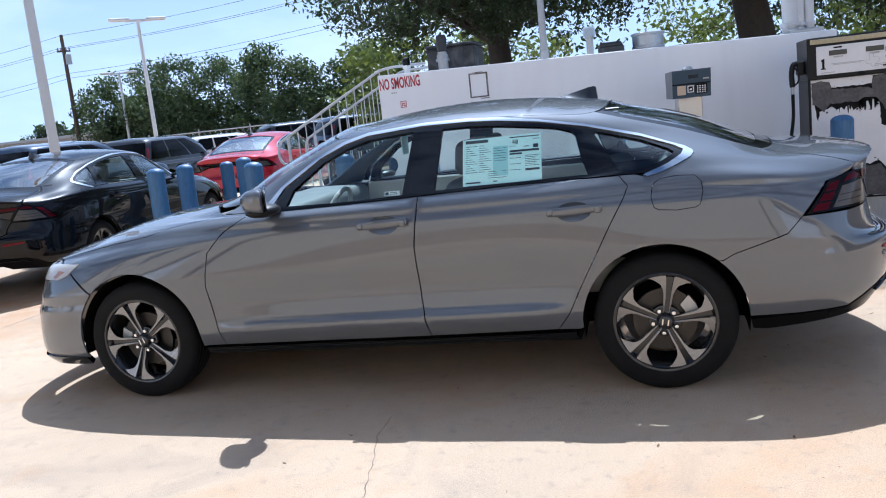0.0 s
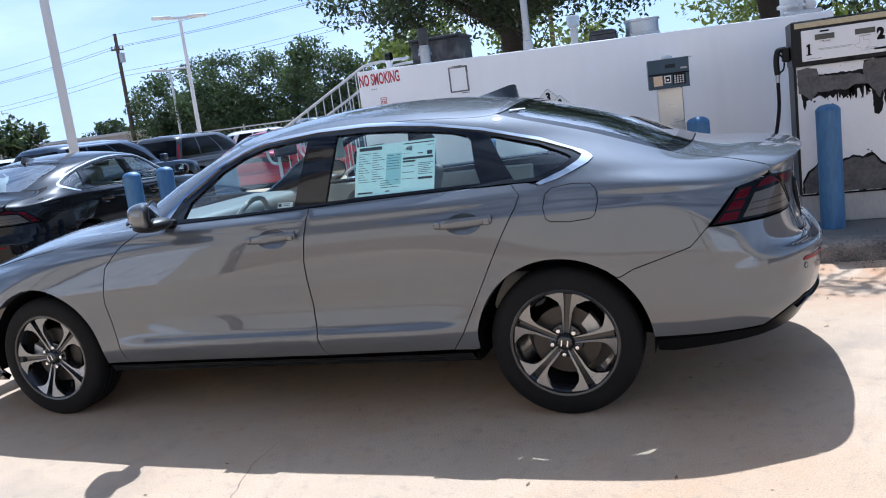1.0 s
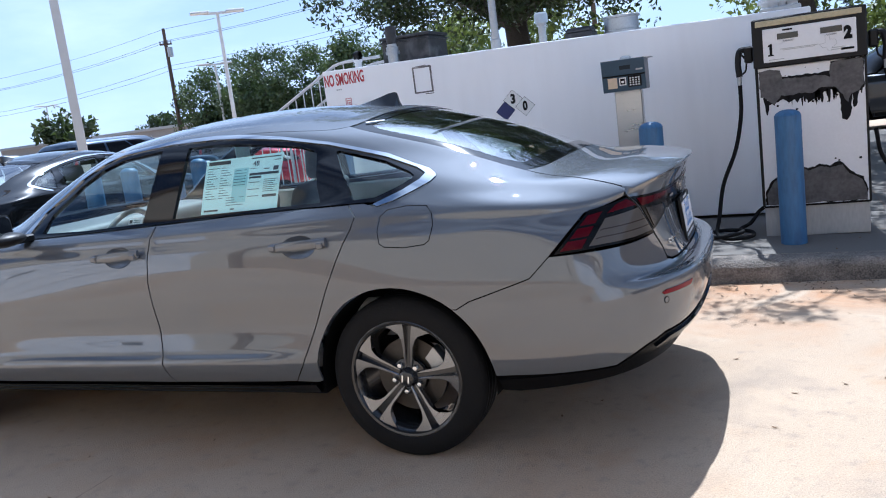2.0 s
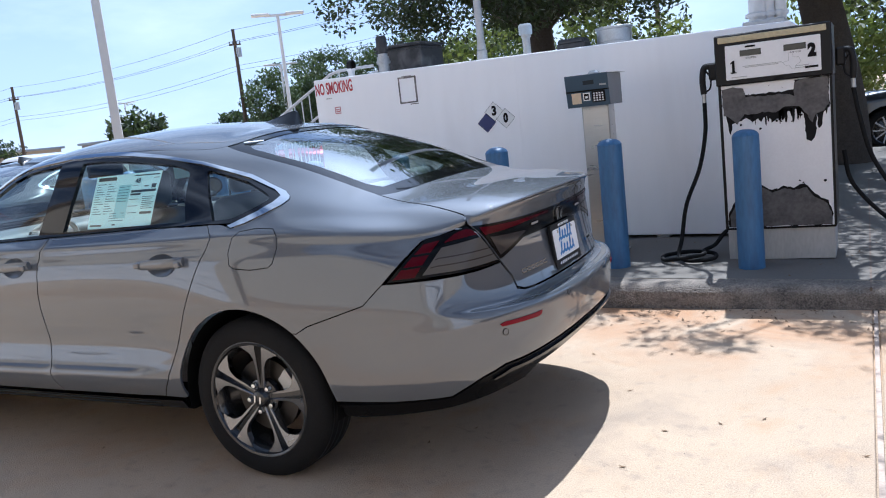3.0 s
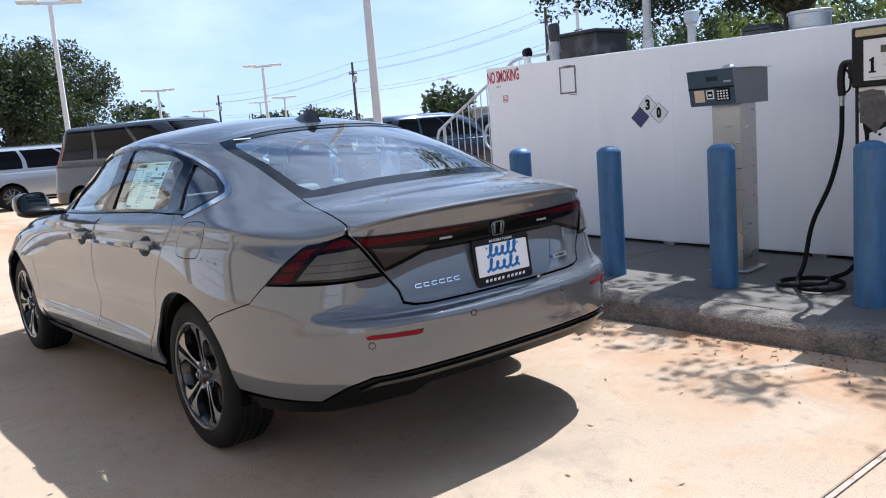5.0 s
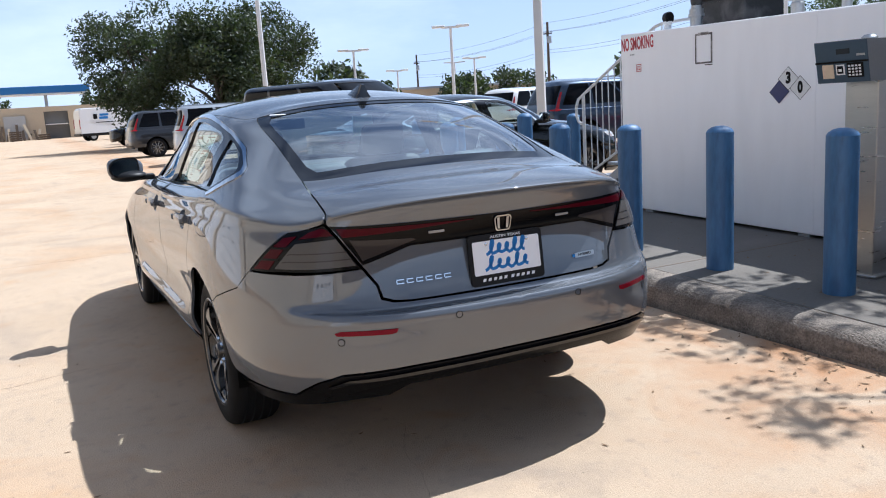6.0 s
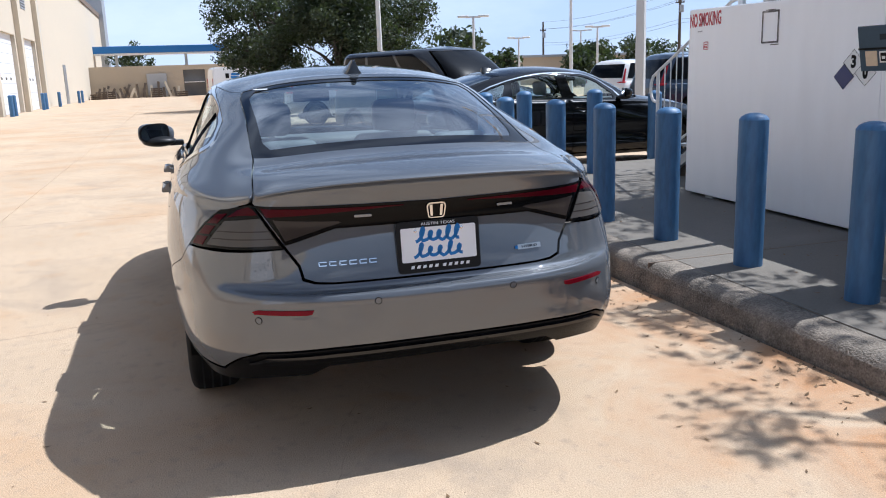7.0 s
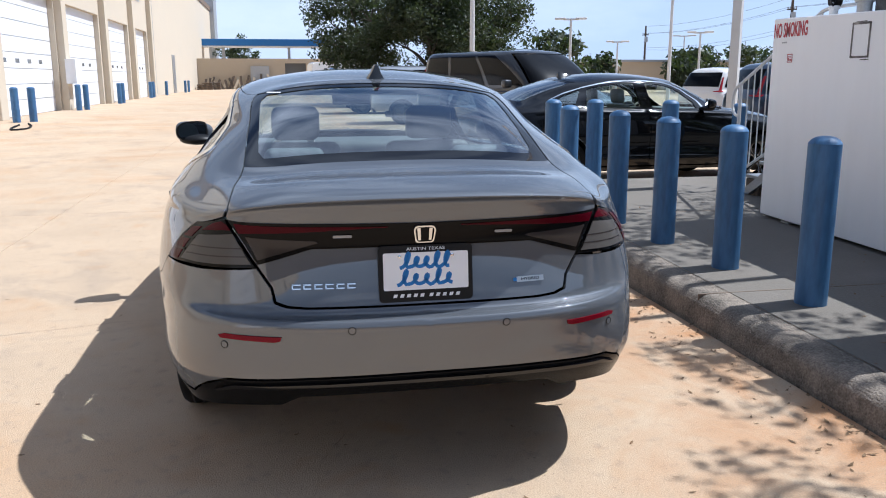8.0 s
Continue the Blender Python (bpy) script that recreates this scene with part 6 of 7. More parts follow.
def suv(name, label, coat, at, turn, L=4.65, W=1.86, H=1.68, van=False, category="car"):
    key = (L, W, H, van)
    sh = SUV_SHELLS.setdefault(key, Shell(suv_loops(L, W, H, van), 10, 6))
    car = thing(name, label, category, at=at)
    car.rotation_euler = (0, 0, radians(turn))

    def pnl(pname, spec, mat, both=False, lift=0.0, holes=(), text="", gap=.002, flange=.012):
        c = sh.cut(spec, coarse=1, both=both, lift=lift, holes=holes, gap=gap, flange=flange)
        for s in ((1,) if both else (-1, 1)):
            ob = new(pname, panel_mesh(pname, c, mat, s, both))
            ob.parent = car
            if text:
                ob["label"] = text
    xf = .95 - L
    ax = xf + .92
    arch = lambda cx, a0, a1: arc(cx, .35, .41, a0, a1, 12)
    lower = S((.62, .40)) + arch(.02, 8, 172) + S((-.45, .28), (ax + .45, .28)) + arch(ax, 8, 172) + S((xf + .45, .34)) + G((115, 3), (130, 2), (130, 36), (96, 36), (60, 36), (30, 36), (0, 36), (0, 2), (12, 2), (24, 4))
    pnl("body", lower, coat, True)
    pnl("upper_body", G((0, 36), (30, 36), (60, 36), (96, 36), (102, 36.5), (104, 47), (104, 48), (0, 48)), coat, True, gap=-.002)
    pnl("hood", G((102, 36), (130, 36), (130, 24.5), (115, 24.5), (102, 30)), coat, True, lift=.003)
    pnl("roof", G((0, 48), (65, 48), (130, 48), (130, 60), (65, 60), (0, 60)), coat, True, gap=-.002)
    pnl("windshield", G((104, 37), (106, 47.5), (130, 47.5), (130, 36.6), (112, 36.6)), M_lampblack, True, lift=.002)
    pnl("rear_window", G((0, 37.5), (24, 37.5), (24, 46.5), (0, 46.5)), M_lampblack, True, lift=.005, text="dark rear window")
    us = (33, 53, 55, 76, 78, 98)
    for a, b in ((us[0], us[1]), (us[2], us[3]), (us[4], us[5])):
        pnl("side_window", G((a, 37.5), (b, 37.5), (b if b < 98 else 96, 41), (b if b < 98 else 92, 47), (a, 47)), M_lampblack, lift=.005, text="dark side window")
    pnl("tail_lamp", G((17, 25), (31, 25), (33, 31), (29, 32), (22, 31), (17, 29)), M_suv_lamp, lift=.012, text="red tail lamp")
    pnl("tail_lamp_stem", G((25, 31), (31, 31), (28, 43), (25.5, 43)), M_suv_lamp, lift=.010)
    pnl("headlamp", G((112, 20), (124, 20), (124, 23.5), (112, 24.5)), M_lens_clear, lift=.008)
    pnl("lower_trim", G((0, 2), (24, 2.2), (24, 7), (0, 7)), M_black, True, lift=.006)
    pnl("sill_trim", S((ax + .47, .30), (-.46, .30), (-.46, .36), (ax + .47, .36)), M_black, lift=.006)
    for x in (.02, ax):
        for s in (-1, 1):
            w = new("wheel")
            w.parent, w.location = car, (x, s * (W / 2 - .02), .35)
            part("tyre", lathe([(.20, -.01 * s), (.24, .0), (.30, .0), (.34, -.03 * s), (.35, -.06 * s), (.35, -.2 * s), (.3, -.23 * s), (.1, -.23 * s)], 36, axis="y"), M_rubber, w)
            part("rim", lathe([(.0005, -.02 * s), (.06, -.02 * s), (.20, -.06 * s), (.20, -.012 * s), (.245, .003 * s), (.25, -.004 * s)], 36, axis="y"), M_pocket, w)
            for k in range(10):
                sp = part("spoke", box(.04, .235, min(0, -.03 * s), max(0, -.03 * s), -.016, .016, .004), M_alloy, w)
                sp.rotation_euler = (0, radians(36 * k), 0)
            part("wheel_well", lathe([(.40, s * (W / 2 - .01)), (.41, s * (W / 2 - .3)), (.05, s * (W / 2 - .3))], 24, axis="y", at=(x, 0, .35), a0=-5, a1=185), M_liner, car)
    for s in (-1, 1):
        part("door_mirror", soft_block(xf + 1.55, xf + 1.68, s * (W / 2 + .09) - .09, s * (W / 2 + .09) + .09, H * .62, H * .62 + .15, .04), coat, car)
    part("floor_pan", box(xf + .5, .5, -W / 2 + .25, W / 2 - .25, .22, .4), M_liner, car)
    return car


suv("van", "dark grey passenger van parked beyond the black sedan", M_dark_paint, (-14.1, 3.7, 0), 203.5, 5.1, 1.95, 1.95, True, "van")
suv("suv", "white compact SUV with red tail lamps", M_white_paint, (-19.9, 12.9, 0), 285, 4.6, 1.86, 1.68)
suv("minivan", "silver minivan parked across the lot", M_silver_paint, (-22.05, 3.32, 0), 264, 5.1, 2.0, 1.75, True, "van")
suv("suv", "dark blue SUV beside the stair railing", M_blue_paint, (-13.4, 10.6, 0), 262, 4.7, 1.9, 1.72)
suv("suv", "dark SUV parked behind the black sedan", M_dark_paint, (-13.4, 14.6, 0), 268, 4.7, 1.9, 1.66)
suv("suv", "dark SUV parked by the fence", M_dark_paint, (-13.2, 23.0, 0), 225, 4.7, 1.9, 1.75)
suv("suv", "dark SUV parked by the fence", M_blue_paint, (-10.0, 21.0, 0), 225, 4.7, 1.9, 1.75)
suv("suv", "white SUV parked by the fence", M_white_paint, (-17.5, 25.0, 0), 225, 4.7, 1.9, 1.6)
suv("suv", "pale SUV in a row of parked cars", M_white_paint, (-24, 19, 0), 240, 4.7, 1.9, 1.65)
suv("suv", "silver SUV in a row of parked cars", M_silver_paint, (-28, 24, 0), 240, 4.7, 1.9, 1.65)
suv("suv", "dark SUV parked behind the pump", M_dark_paint, (5.2, 14.0, 0), 10, 4.8, 1.9, 1.7)
suv("suv", "dark SUV with red tail lamps in a parked row", M_dark_paint, (-29.3, 2.75, 0), 272, 4.7, 1.9, 1.75)
suv("car", "dark low car parked nose-out in a row", M_black_paint, (-46.5, 6.2, 0), 92, 4.5, 1.8, 1.48)
suv("car", "dark low car parked nose-out in a row", M_dark_paint, (-52.0, 6.8, 0), 92, 4.5, 1.8, 1.48)


def cargo_van(at, turn):
    """A high-roof van with a plain white cargo side; its nose points along -x."""
    van = thing("delivery_van", "white high-roof cargo van with blue side marks", "van", at=at)
    van.rotation_euler = (0, 0, radians(turn))
    side = [(.95, .42), (.95, 1.25), (.90, 2.35), (.80, 2.58), (.55, 2.68), (-2.6, 2.66), (-3.15, 2.55), (-3.55, 2.25), (-4.05, 1.55), (-4.75, 1.32), (-5.0, 1.05), (-5.05, .5), (-4.9, .40)]
    body = prism(side, 2.04, Matrix(((1, 0, 0, 0), (0, 0, 1, -1.02), (0, 1, 0, 0), (0, 0, 0, 1))))
    for v in body.verts:
        v.co.y *= 1 - .13 * max(0, v.co.z - 1.25) / 1.4
    bmesh.ops.bevel(body, geom=list(body.edges), offset=.07, segments=3, affect="EDGES")
    part("body", body, M_white_paint, van)
    for k in (-1, 1):
        y = k * 1.005
        part("side_window", prism([(-2.75, 1.45), (-2.75, 2.10), (-3.35, 2.10), (-3.80, 1.50)], .02, Matrix(((1, 0, 0, 0), (0, 0, 1, y * .965 - .01), (0, 1, 0, 0), (0, 0, 0, 1)))), M_lampblack, van, "dark cab window")
        part("lower_trim", box(-4.6, .9, min(y, y + k * .03), max(y, y + k * .03), .40, .62, .01), M_black, van)
        part("tail_lamp", box(.93, .97, min(k * .82, k * .98), max(k * .82, k * .98), 1.0, 1.75, .01), M_suv_lamp, van, "tall red tail lamp")
        part("door_mirror", soft_block(-3.55, -3.40, k * 1.16 - .08, k * 1.16 + .08, 1.45, 1.80, .04), M_black, van)
        for x in (.0, -3.85):
            w = new("wheel")
            w.parent, w.location = van, (x, k * .98, .36)
            part("tyre", lathe([(.2, .0), (.34, .0), (.36, -.04 * k), (.36, -.22 * k), (.1, -.22 * k)], 30, axis="y"), M_rubber, w)
            part("rim", lathe([(.0005, .012 * k), (.20, .006 * k), (.21, -.01 * k)], 24, axis="y"), M_galv, w)
    part("windshield", prism([(-.85, 0), (.85, 0), (.76, .80), (-.76, .80)], .03, Matrix(((0, -.57, -.8, -4.06), (1, 0, 0, 0), (0, -.0 + .82, -.57, 1.58), (0, 0, 0, 1)))), M_lampblack, van)
    part("rear_bumper", box(.90, 1.04, -.98, .98, .42, .62, .02), M_black, van)
    for x0, x1, z0, z1, m in ((-.55, .15, 1.98, 2.16, M_plate_blue), (-.60, .10, 1.72, 1.92, M_plate_blue), (-1.05, -.75, 1.75, 2.15, M_ink), (-.9, .5, 1.44, 1.50, M_ink)):
        part("side_mark", box(-x1 - 1.2, -x0 - 1.2, .985, 1.012, z0, z1, .004), m, van, "plain mark on the cargo side")


cargo_van((-70.5, 3.2, 0), 281)

# ---- leaves and trees ----
def foliage(name, colour, light=(0.10, 0.15, 0.03)):
    m, n, l, b = tree_nodes(name)
    geo = n.new("ShaderNodeNewGeometry")
    ramp = n.new("ShaderNodeValToRGB")
    ramp.color_ramp.elements[0].color = (*[c * .55 for c in colour], 1)
    ramp.color_ramp.elements[1].color = (*[c * 1.5 for c in colour], 1)
    l.new(geo.outputs["Random Per Island"], ramp.inputs["Fac"])
    l.new(ramp.outputs["Color"], b.inputs["Base Color"])
    b.inputs["Roughness"].default_value = 0.55
    tr, mx = n.new("ShaderNodeBsdfTranslucent"), n.new("ShaderNodeMixShader")
    tr.inputs["Color"].default_value = (*light, 1)
    mx.inputs["Fac"].default_value = 0.2
    l.new(b.outputs["BSDF"], mx.inputs[1])
    l.new(tr.outputs["BSDF"], mx.inputs[2])
    l.new(mx.outputs["Shader"], n["Material Output"].inputs["Surface"])
    return m


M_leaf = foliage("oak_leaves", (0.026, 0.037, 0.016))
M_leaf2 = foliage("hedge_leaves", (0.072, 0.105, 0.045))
# brighter, yellower leaf copy: sunlight on the trees behind the tank is in its colour
M_leaf3 = foliage("sun_tinted_leaves", (0.11, 0.145, 0.03), (0.22, 0.28, 0.05))


def leaf_cloud(name, centres, radii, per, size, mat, parent, seed, flat=0.7):
    """Clumps of small folded leaves round the centres."""
    rng = np.random.default_rng(seed)
    n = len(centres) * per
    c = np.repeat(np.array(centres, float), per, 0)
    r = np.repeat(np.array(radii, float), per)
    d = rng.normal(size=(n, 3))
    d /= np.linalg.norm(d, axis=1, keepdims=True)
    p = c + d * (r * rng.random(n) ** 0.45)[:, None] * np.array((1, 1, flat))
    a = rng.normal(size=(n, 3))
    a /= np.linalg.norm(a, axis=1, keepdims=True)
    b = np.cross(a, rng.normal(size=(n, 3)))
    b /= np.linalg.norm(b, axis=1, keepdims=True)
    s = size * (0.6 + 0.8 * rng.random(n))[:, None]
    quad = np.stack([p - a * s, p + b * s * .45, p + a * s, p - b * s * .45 + np.cross(a, b) * s * .3], 1).reshape(-1, 3)
    me = bpy.data.meshes.new(name)
    me.vertices.add(len(quad))
    me.vertices.foreach_set("co", quad.ravel())
    me.loops.add(n * 4)
    me.loops.foreach_set("vertex_index", np.arange(n * 4))
    me.polygons.add(n)
    me.polygons.foreach_set("loop_start", np.arange(n) * 4)
    me.polygons.foreach_set("loop_total", np.full(n, 4))
    me.update(calc_edges=True)
    me.materials.append(mat)
    ob = new(name, me)
    ob.parent = parent
    return ob


def tree(x, y, z, trunk_h, trunk_r, crown, clumps, per, size, seed, label, mat=M_leaf, limbs=7, lean=(0, 0), clump_r=(.5, 1.0), group="", droop=()):
    """crown: centre (relative), radii."""
    rnd = random.Random(seed)
    t = thing("tree", label, "tree", group, at=(x, y, z))
    (cx, cy, cz), (rx, ry, rz) = crown
    wood = bmesh.new()
    fork = Vector((lean[0], lean[1], trunk_h))
    tube(smooth_path([(0, 0, -.1), (lean[0] * .2, lean[1] * .2, trunk_h * .4), fork], 6), trunk_r, 12, wood, taper=trunk_r * .72)
    tips = []
    for k in range(limbs):
        a = 2 * math.pi * (k + rnd.random() * .6) / limbs
        e = Vector((cx + rx * .7 * math.cos(a), cy + ry * .7 * math.sin(a), cz + rz * rnd.uniform(-.35, .5)))
        mid = fork.lerp(e, .45) + Vector((rnd.uniform(-.3, .3), rnd.uniform(-.3, .3), rnd.uniform(.1, .5)))
        line = smooth_path([fork - Vector((0, 0, .15)), mid, e], 5)
        tube(line, trunk_r * .42, 7, wood, taper=trunk_r * .08)
        tips += line[4:]
        for q in range(3):
            s = line[rnd.randrange(4, len(line))]
            f = s + Vector((rnd.uniform(-1, 1) * rx * .3, rnd.uniform(-1, 1) * ry * .3, rnd.uniform(-.3, .6) * rz * .5))
            tube([s, s.lerp(f, .5) + Vector((0, 0, .1)), f], trunk_r * .12, 5, wood, taper=trunk_r * .03)
            tips.append(f)
    part("trunk", wood, M_bark, t, "dark furrowed trunk and limbs")
    centres, radii = [], []
    while len(centres) < clumps:
        v = Vector((rnd.gauss(0, 1), rnd.gauss(0, 1), rnd.gauss(0, 1))).normalized() * rnd.random() ** .33
        wob = 1 + .28 * noise.noise(Vector((v.x * 2 + seed, v.y * 2, v.z * 2)))
        p = Vector((cx + rx * v.x * wob, cy + ry * v.y * wob, cz + rz * v.z * wob))
        if noise.noise(p * .55 + Vector((seed * 3, 0, 0))) < -.18:
            continue
        centres.append(tuple(p))
        radii.append(rnd.uniform(*clump_r))
    leaf_cloud("crown", centres, radii, per, size, mat, t, seed)
    for x0, x1, y0, y1, z0, z1, count in droop:          # low hanging sprays, each on a thin twig
        ends, sizes, twigs = [], [], bmesh.new()
        while len(ends) < count:
            p = Vector((rnd.uniform(x0, x1), rnd.uniform(y0, y1), rnd.uniform(z0, z1)))
            if noise.noise(p * .9 + Vector((seed, 0, 0))) < -.12:
                continue
            ends.append(tuple(p))
            sizes.append(rnd.uniform(.2, .42))
            up = p.lerp(Vector((cx, cy, cz)), .3) + Vector((0, 0, .5))
            tube([up, up.lerp(p, .6) + Vector((0, 0, .12)), p], .022, 4, twigs, taper=.006)
        part("twigs", twigs, M_bark, t, "thin hanging twigs")
        leaf_cloud("hanging_leaves", ends, sizes, 150, size * .72, mat, t, seed + 50, flat=.9)
    return t


OAK = "dark green live oak with spreading limbs behind the tank"
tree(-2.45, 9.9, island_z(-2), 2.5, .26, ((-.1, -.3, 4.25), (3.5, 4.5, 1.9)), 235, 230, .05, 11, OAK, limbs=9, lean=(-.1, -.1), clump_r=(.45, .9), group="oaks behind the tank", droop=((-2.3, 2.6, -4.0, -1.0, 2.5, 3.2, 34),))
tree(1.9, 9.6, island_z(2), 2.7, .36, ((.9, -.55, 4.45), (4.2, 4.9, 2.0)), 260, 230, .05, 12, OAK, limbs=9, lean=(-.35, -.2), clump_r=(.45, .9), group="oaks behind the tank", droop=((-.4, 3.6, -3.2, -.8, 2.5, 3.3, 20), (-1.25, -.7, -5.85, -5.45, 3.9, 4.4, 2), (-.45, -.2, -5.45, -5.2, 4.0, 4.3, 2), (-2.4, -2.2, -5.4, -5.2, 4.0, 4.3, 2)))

FAR_OAK = "large dark green oak standing beyond the parked cars"
for x, y, r, h, s in ((-40, 4.1, 2.9, 6.9, 21), (-39, 9.6, 2.7, 7.0, 22), (-37, 7.0, 2.2, 6.6, 29)):
    tree(x, y, 0, 1.9, .30, ((0, 0, h * .58), (r, r, h * .40)), 120, 230, .085, s, FAR_OAK, clump_r=(.55, 1.2), group="far oaks")
for x, y, r, h, s in ((-56, 20.3, 2.7, 4.6, 23), (-62, 25.4, 1.6, 3.2, 24), (-66, 36, 2.2, 3.9, 25), (-60, 32.5, 1.3, 2.9, 26), (-125, -6.0, 3.4, 8.0, 27), (-104, 7, 3.4, 5.5, 28), (-45, 66, 2.6, 5.2, 51), (-58, 66, 3.6, 4.6, 52), (-52, 64, 2.0, 4.2, 53), (-75, 44, 4.5, 4.6, 54), (-80, 52, 4.5, 4.4, 55), (-41.7, 37.4, 2.0, 4.1, 56)):
    tree(x, y, 0, 1.3, .2, ((0, 0, h * .56), (r, r, h * .44)), 36, 50, .24, s, "rounded green tree far across the lot", limbs=5, clump_r=(.7, 1.2), group="distant trees")
for k in range(11):
    x = -36.5 + k * 2.15
    h = 6.6 - .9 * (k / 10) + .7 * math.sin(k * 2.3)
    tree(x, 45 + 1.4 * math.sin(k * 1.7), 0, 1.2, .16, ((0, 0, h * .52), (2.3, 2.0, h * .5)), 62, 115, .125, 30 + k, "tall leafy green tree in a screening row", M_leaf2, limbs=5, clump_r=(.6, 1.1), group="screening trees")
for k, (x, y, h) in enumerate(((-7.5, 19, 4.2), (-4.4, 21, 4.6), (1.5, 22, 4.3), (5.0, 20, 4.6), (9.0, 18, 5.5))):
    tree(x, y, 0, 1.2, .14, ((0, 0, h * .6), (1.7, 1.7, h * .42)), 34, 110, .10, 60 + k, "green tree behind the tank, its leaves coloured bright as in sun", M_leaf3, limbs=5, clump_r=(.5, .9), group="trees behind the tank")

# ---- service building, behind the camera and along the yard ----
BY = -9.8
bld = thing("service_building", "long cream stucco service building with white roll-up doors", "building", at=(-40, BY, 0))
def bp(name, x0, x1, y0, y1, z0, z1, mat, label="", r=0.0, parent=None):
    return part(name, box(x0 + 40, x1 + 40, y0 - BY, y1 - BY, z0, z1, r), mat, parent or bld, label, smooth=False)
doors_x = [(-35.4, -27.2), (-44.6, -36.6), (-53.6, -46.0), (-61.6, -55.2), (-26.0, -18.0), (-16.6, -8.6), (7.0, 13.0)]
BH, DH = 11.2, 4.7
M_lcdgrey = plain("grey_door_pane", (.16, .17, .18), .2)
M_door = paint("white_door_panels", (.74, .75, .77), .45, vary=.03)
edges = sorted(doors_x)
spans, last = [], -128.0
for a, b in edges:
    spans.append((last, a))
    last = b
spans.append((last, 34.0))
for a, b in spans:
    bp("wall", a, b, BY - .35, BY, -.05, DH, M_stucco)
LOW_X = -7.9
bp("wall", -128, LOW_X, BY - .35, BY, DH, BH, M_stucco)
bp("wall", LOW_X - .35, LOW_X, BY - 14, BY - .36, 0, BH, M_stucco)
bp("parapet", -128.1, LOW_X + .1, BY - .4, BY + .05, BH, BH + .25, M_stucco)
bp("parapet", LOW_X + .01, 34.1, BY - .4, BY + .05, DH, DH + .25, M_stucco)
for a, b in edges:
    d = bp("roll_up_door", a, b, BY - .30, BY - .24, 0, DH, M_door, "white sectional roll-up door")
    for k in range(1, 8):
        bp("section_groove", a, b, BY - .238, BY - .235, DH * k / 8 - .012, DH * k / 8 + .012, M_galv, "", 0, d)
    for k in range(4):
        x = a + (b - a) * (.22 + .19 * k)
        bp("window", x - .24, x + .24, BY - .237, BY - .231, 1.96, 2.12, M_lcdgrey, "small grey door window", 0, d)
for x in (-35.9, -45.3, -54.4, -62.4, -26.6, -17.3, -7.9, 6.2, 14.0, 24.0):
    bp("pilaster", x - .38, x + .38, BY, BY + .32, 0, BH - .6 if x < -7 else DH - .3, M_stucco, "", .01)
for x in (-62.9, -64.3):
    bp("downpipe", x - .06, x + .06, BY + .01, BY + .13, .2, BH, M_galv)
for x, z in ((-58.2, 6.6), (-49.5, 6.6), (-31, 6.6), (-12, 7.0)):
    lv = bp("louvre", x - .9, x + .9, BY + .001, BY + .03, z, z + 1.2, M_galv, "grey slatted louvre")
    for k in range(6):
        bp("slat", x - .82, x + .82, BY + .03, BY + .05, z + .12 + k * .18, z + .20 + k * .18, M_trim, "", 0, lv)
bp("base_band", -8.2, 6.6, BY + .001, BY + .03, 0, .9, paint("darker_tan_band", (.42, .32, .22), .9, vary=.06))
bp("cornice_band", -128, LOW_X + .1, BY + .051, BY + .12, BH - .35, BH + .26, paint("brown_band", (.16, .12, .09), .8))
bp("electric_box", -36.4, -35.2, BY + .33, BY + .75, 1.15, 2.2, M_door, "grey electric cabinet")
bp("side_door", -77.6, -75.8, BY + .002, BY + .06, 0, 3.4, M_galv, "grey steel side door")
bp("tower", -130, -124, BY - 6, BY + .6, 0, 14, M_galv, "ribbed grey metal stair tower")
for x, y in ((-25.0, -8.7), (-25.4, -8.3), (-35.0, -9.0), (-35.8, -8.85), (-44.6, -9.0), (-45.6, -9.0), (-57.5, -9.2), (-58.8, -9.2), (-66, -9.2), (-78, -9.0), (-81, -9.0)):
    bollard(x, y, 0, 1.12, .12, "blue bollards by the building")
hose = thing("yard_hose", "black hose lying on the yard by a door", "hose", at=(-22.5, -7.6, 0))
part("hose", tube(smooth_path([(-1.2, -.4, .02), (0, 0, .02), (1.4, .25, .02), (1.9, .05, .02), (1.2, -.2, .02), (-.6, -.5, .02)], 8), .03, 8), M_rubber, hose)

# Added wall, never in view: its dark brown tones down reflections on the sedan's tail.
M_unseen_wall = paint("unseen_wall_brown", (.20, .165, .13), .9, vary=.1)
closing_wall = thing("unseen_closing_wall", "plain brown wall added out of view to close the yard and darken reflections", "building", at=(17, -9, 0))
part("wall", box(0, .4, -.7, 42, -.05, 2.3), M_unseen_wall, closing_wall, smooth=False)
part("parapet", box(-.05, .45, -.75, 42.1, 2.3, 2.45), M_unseen_wall, closing_wall, smooth=False)

# far yard wall, canopy, clutter
WX = -100.0
fw = thing("yard_wall", "low tan wall closing the yard", "wall", at=(WX, 0, 0))
def fwp(name, y0, y1, z0, z1, mat, parent=None, x0=0, x1=.4, label=""):
    return part(name, box(x0, x1, y0, y1, z0, z1), mat, parent or fw, label, smooth=False)
M_wall = paint("tan_wall", (.50, .42, .31), .9, vary=.06)
for a, b in ((-10.6, .5), (3.0, 11.5)):
    fwp("wall_panel", a, b, 0, 3.6, M_wall)
fwp("lintel", .5, 3.0, 3.05, 3.6, M_wall)
fwp("opening_back", .4, 3.1, 0, 3.1, M_trim, x0=-.5, x1=-.4)
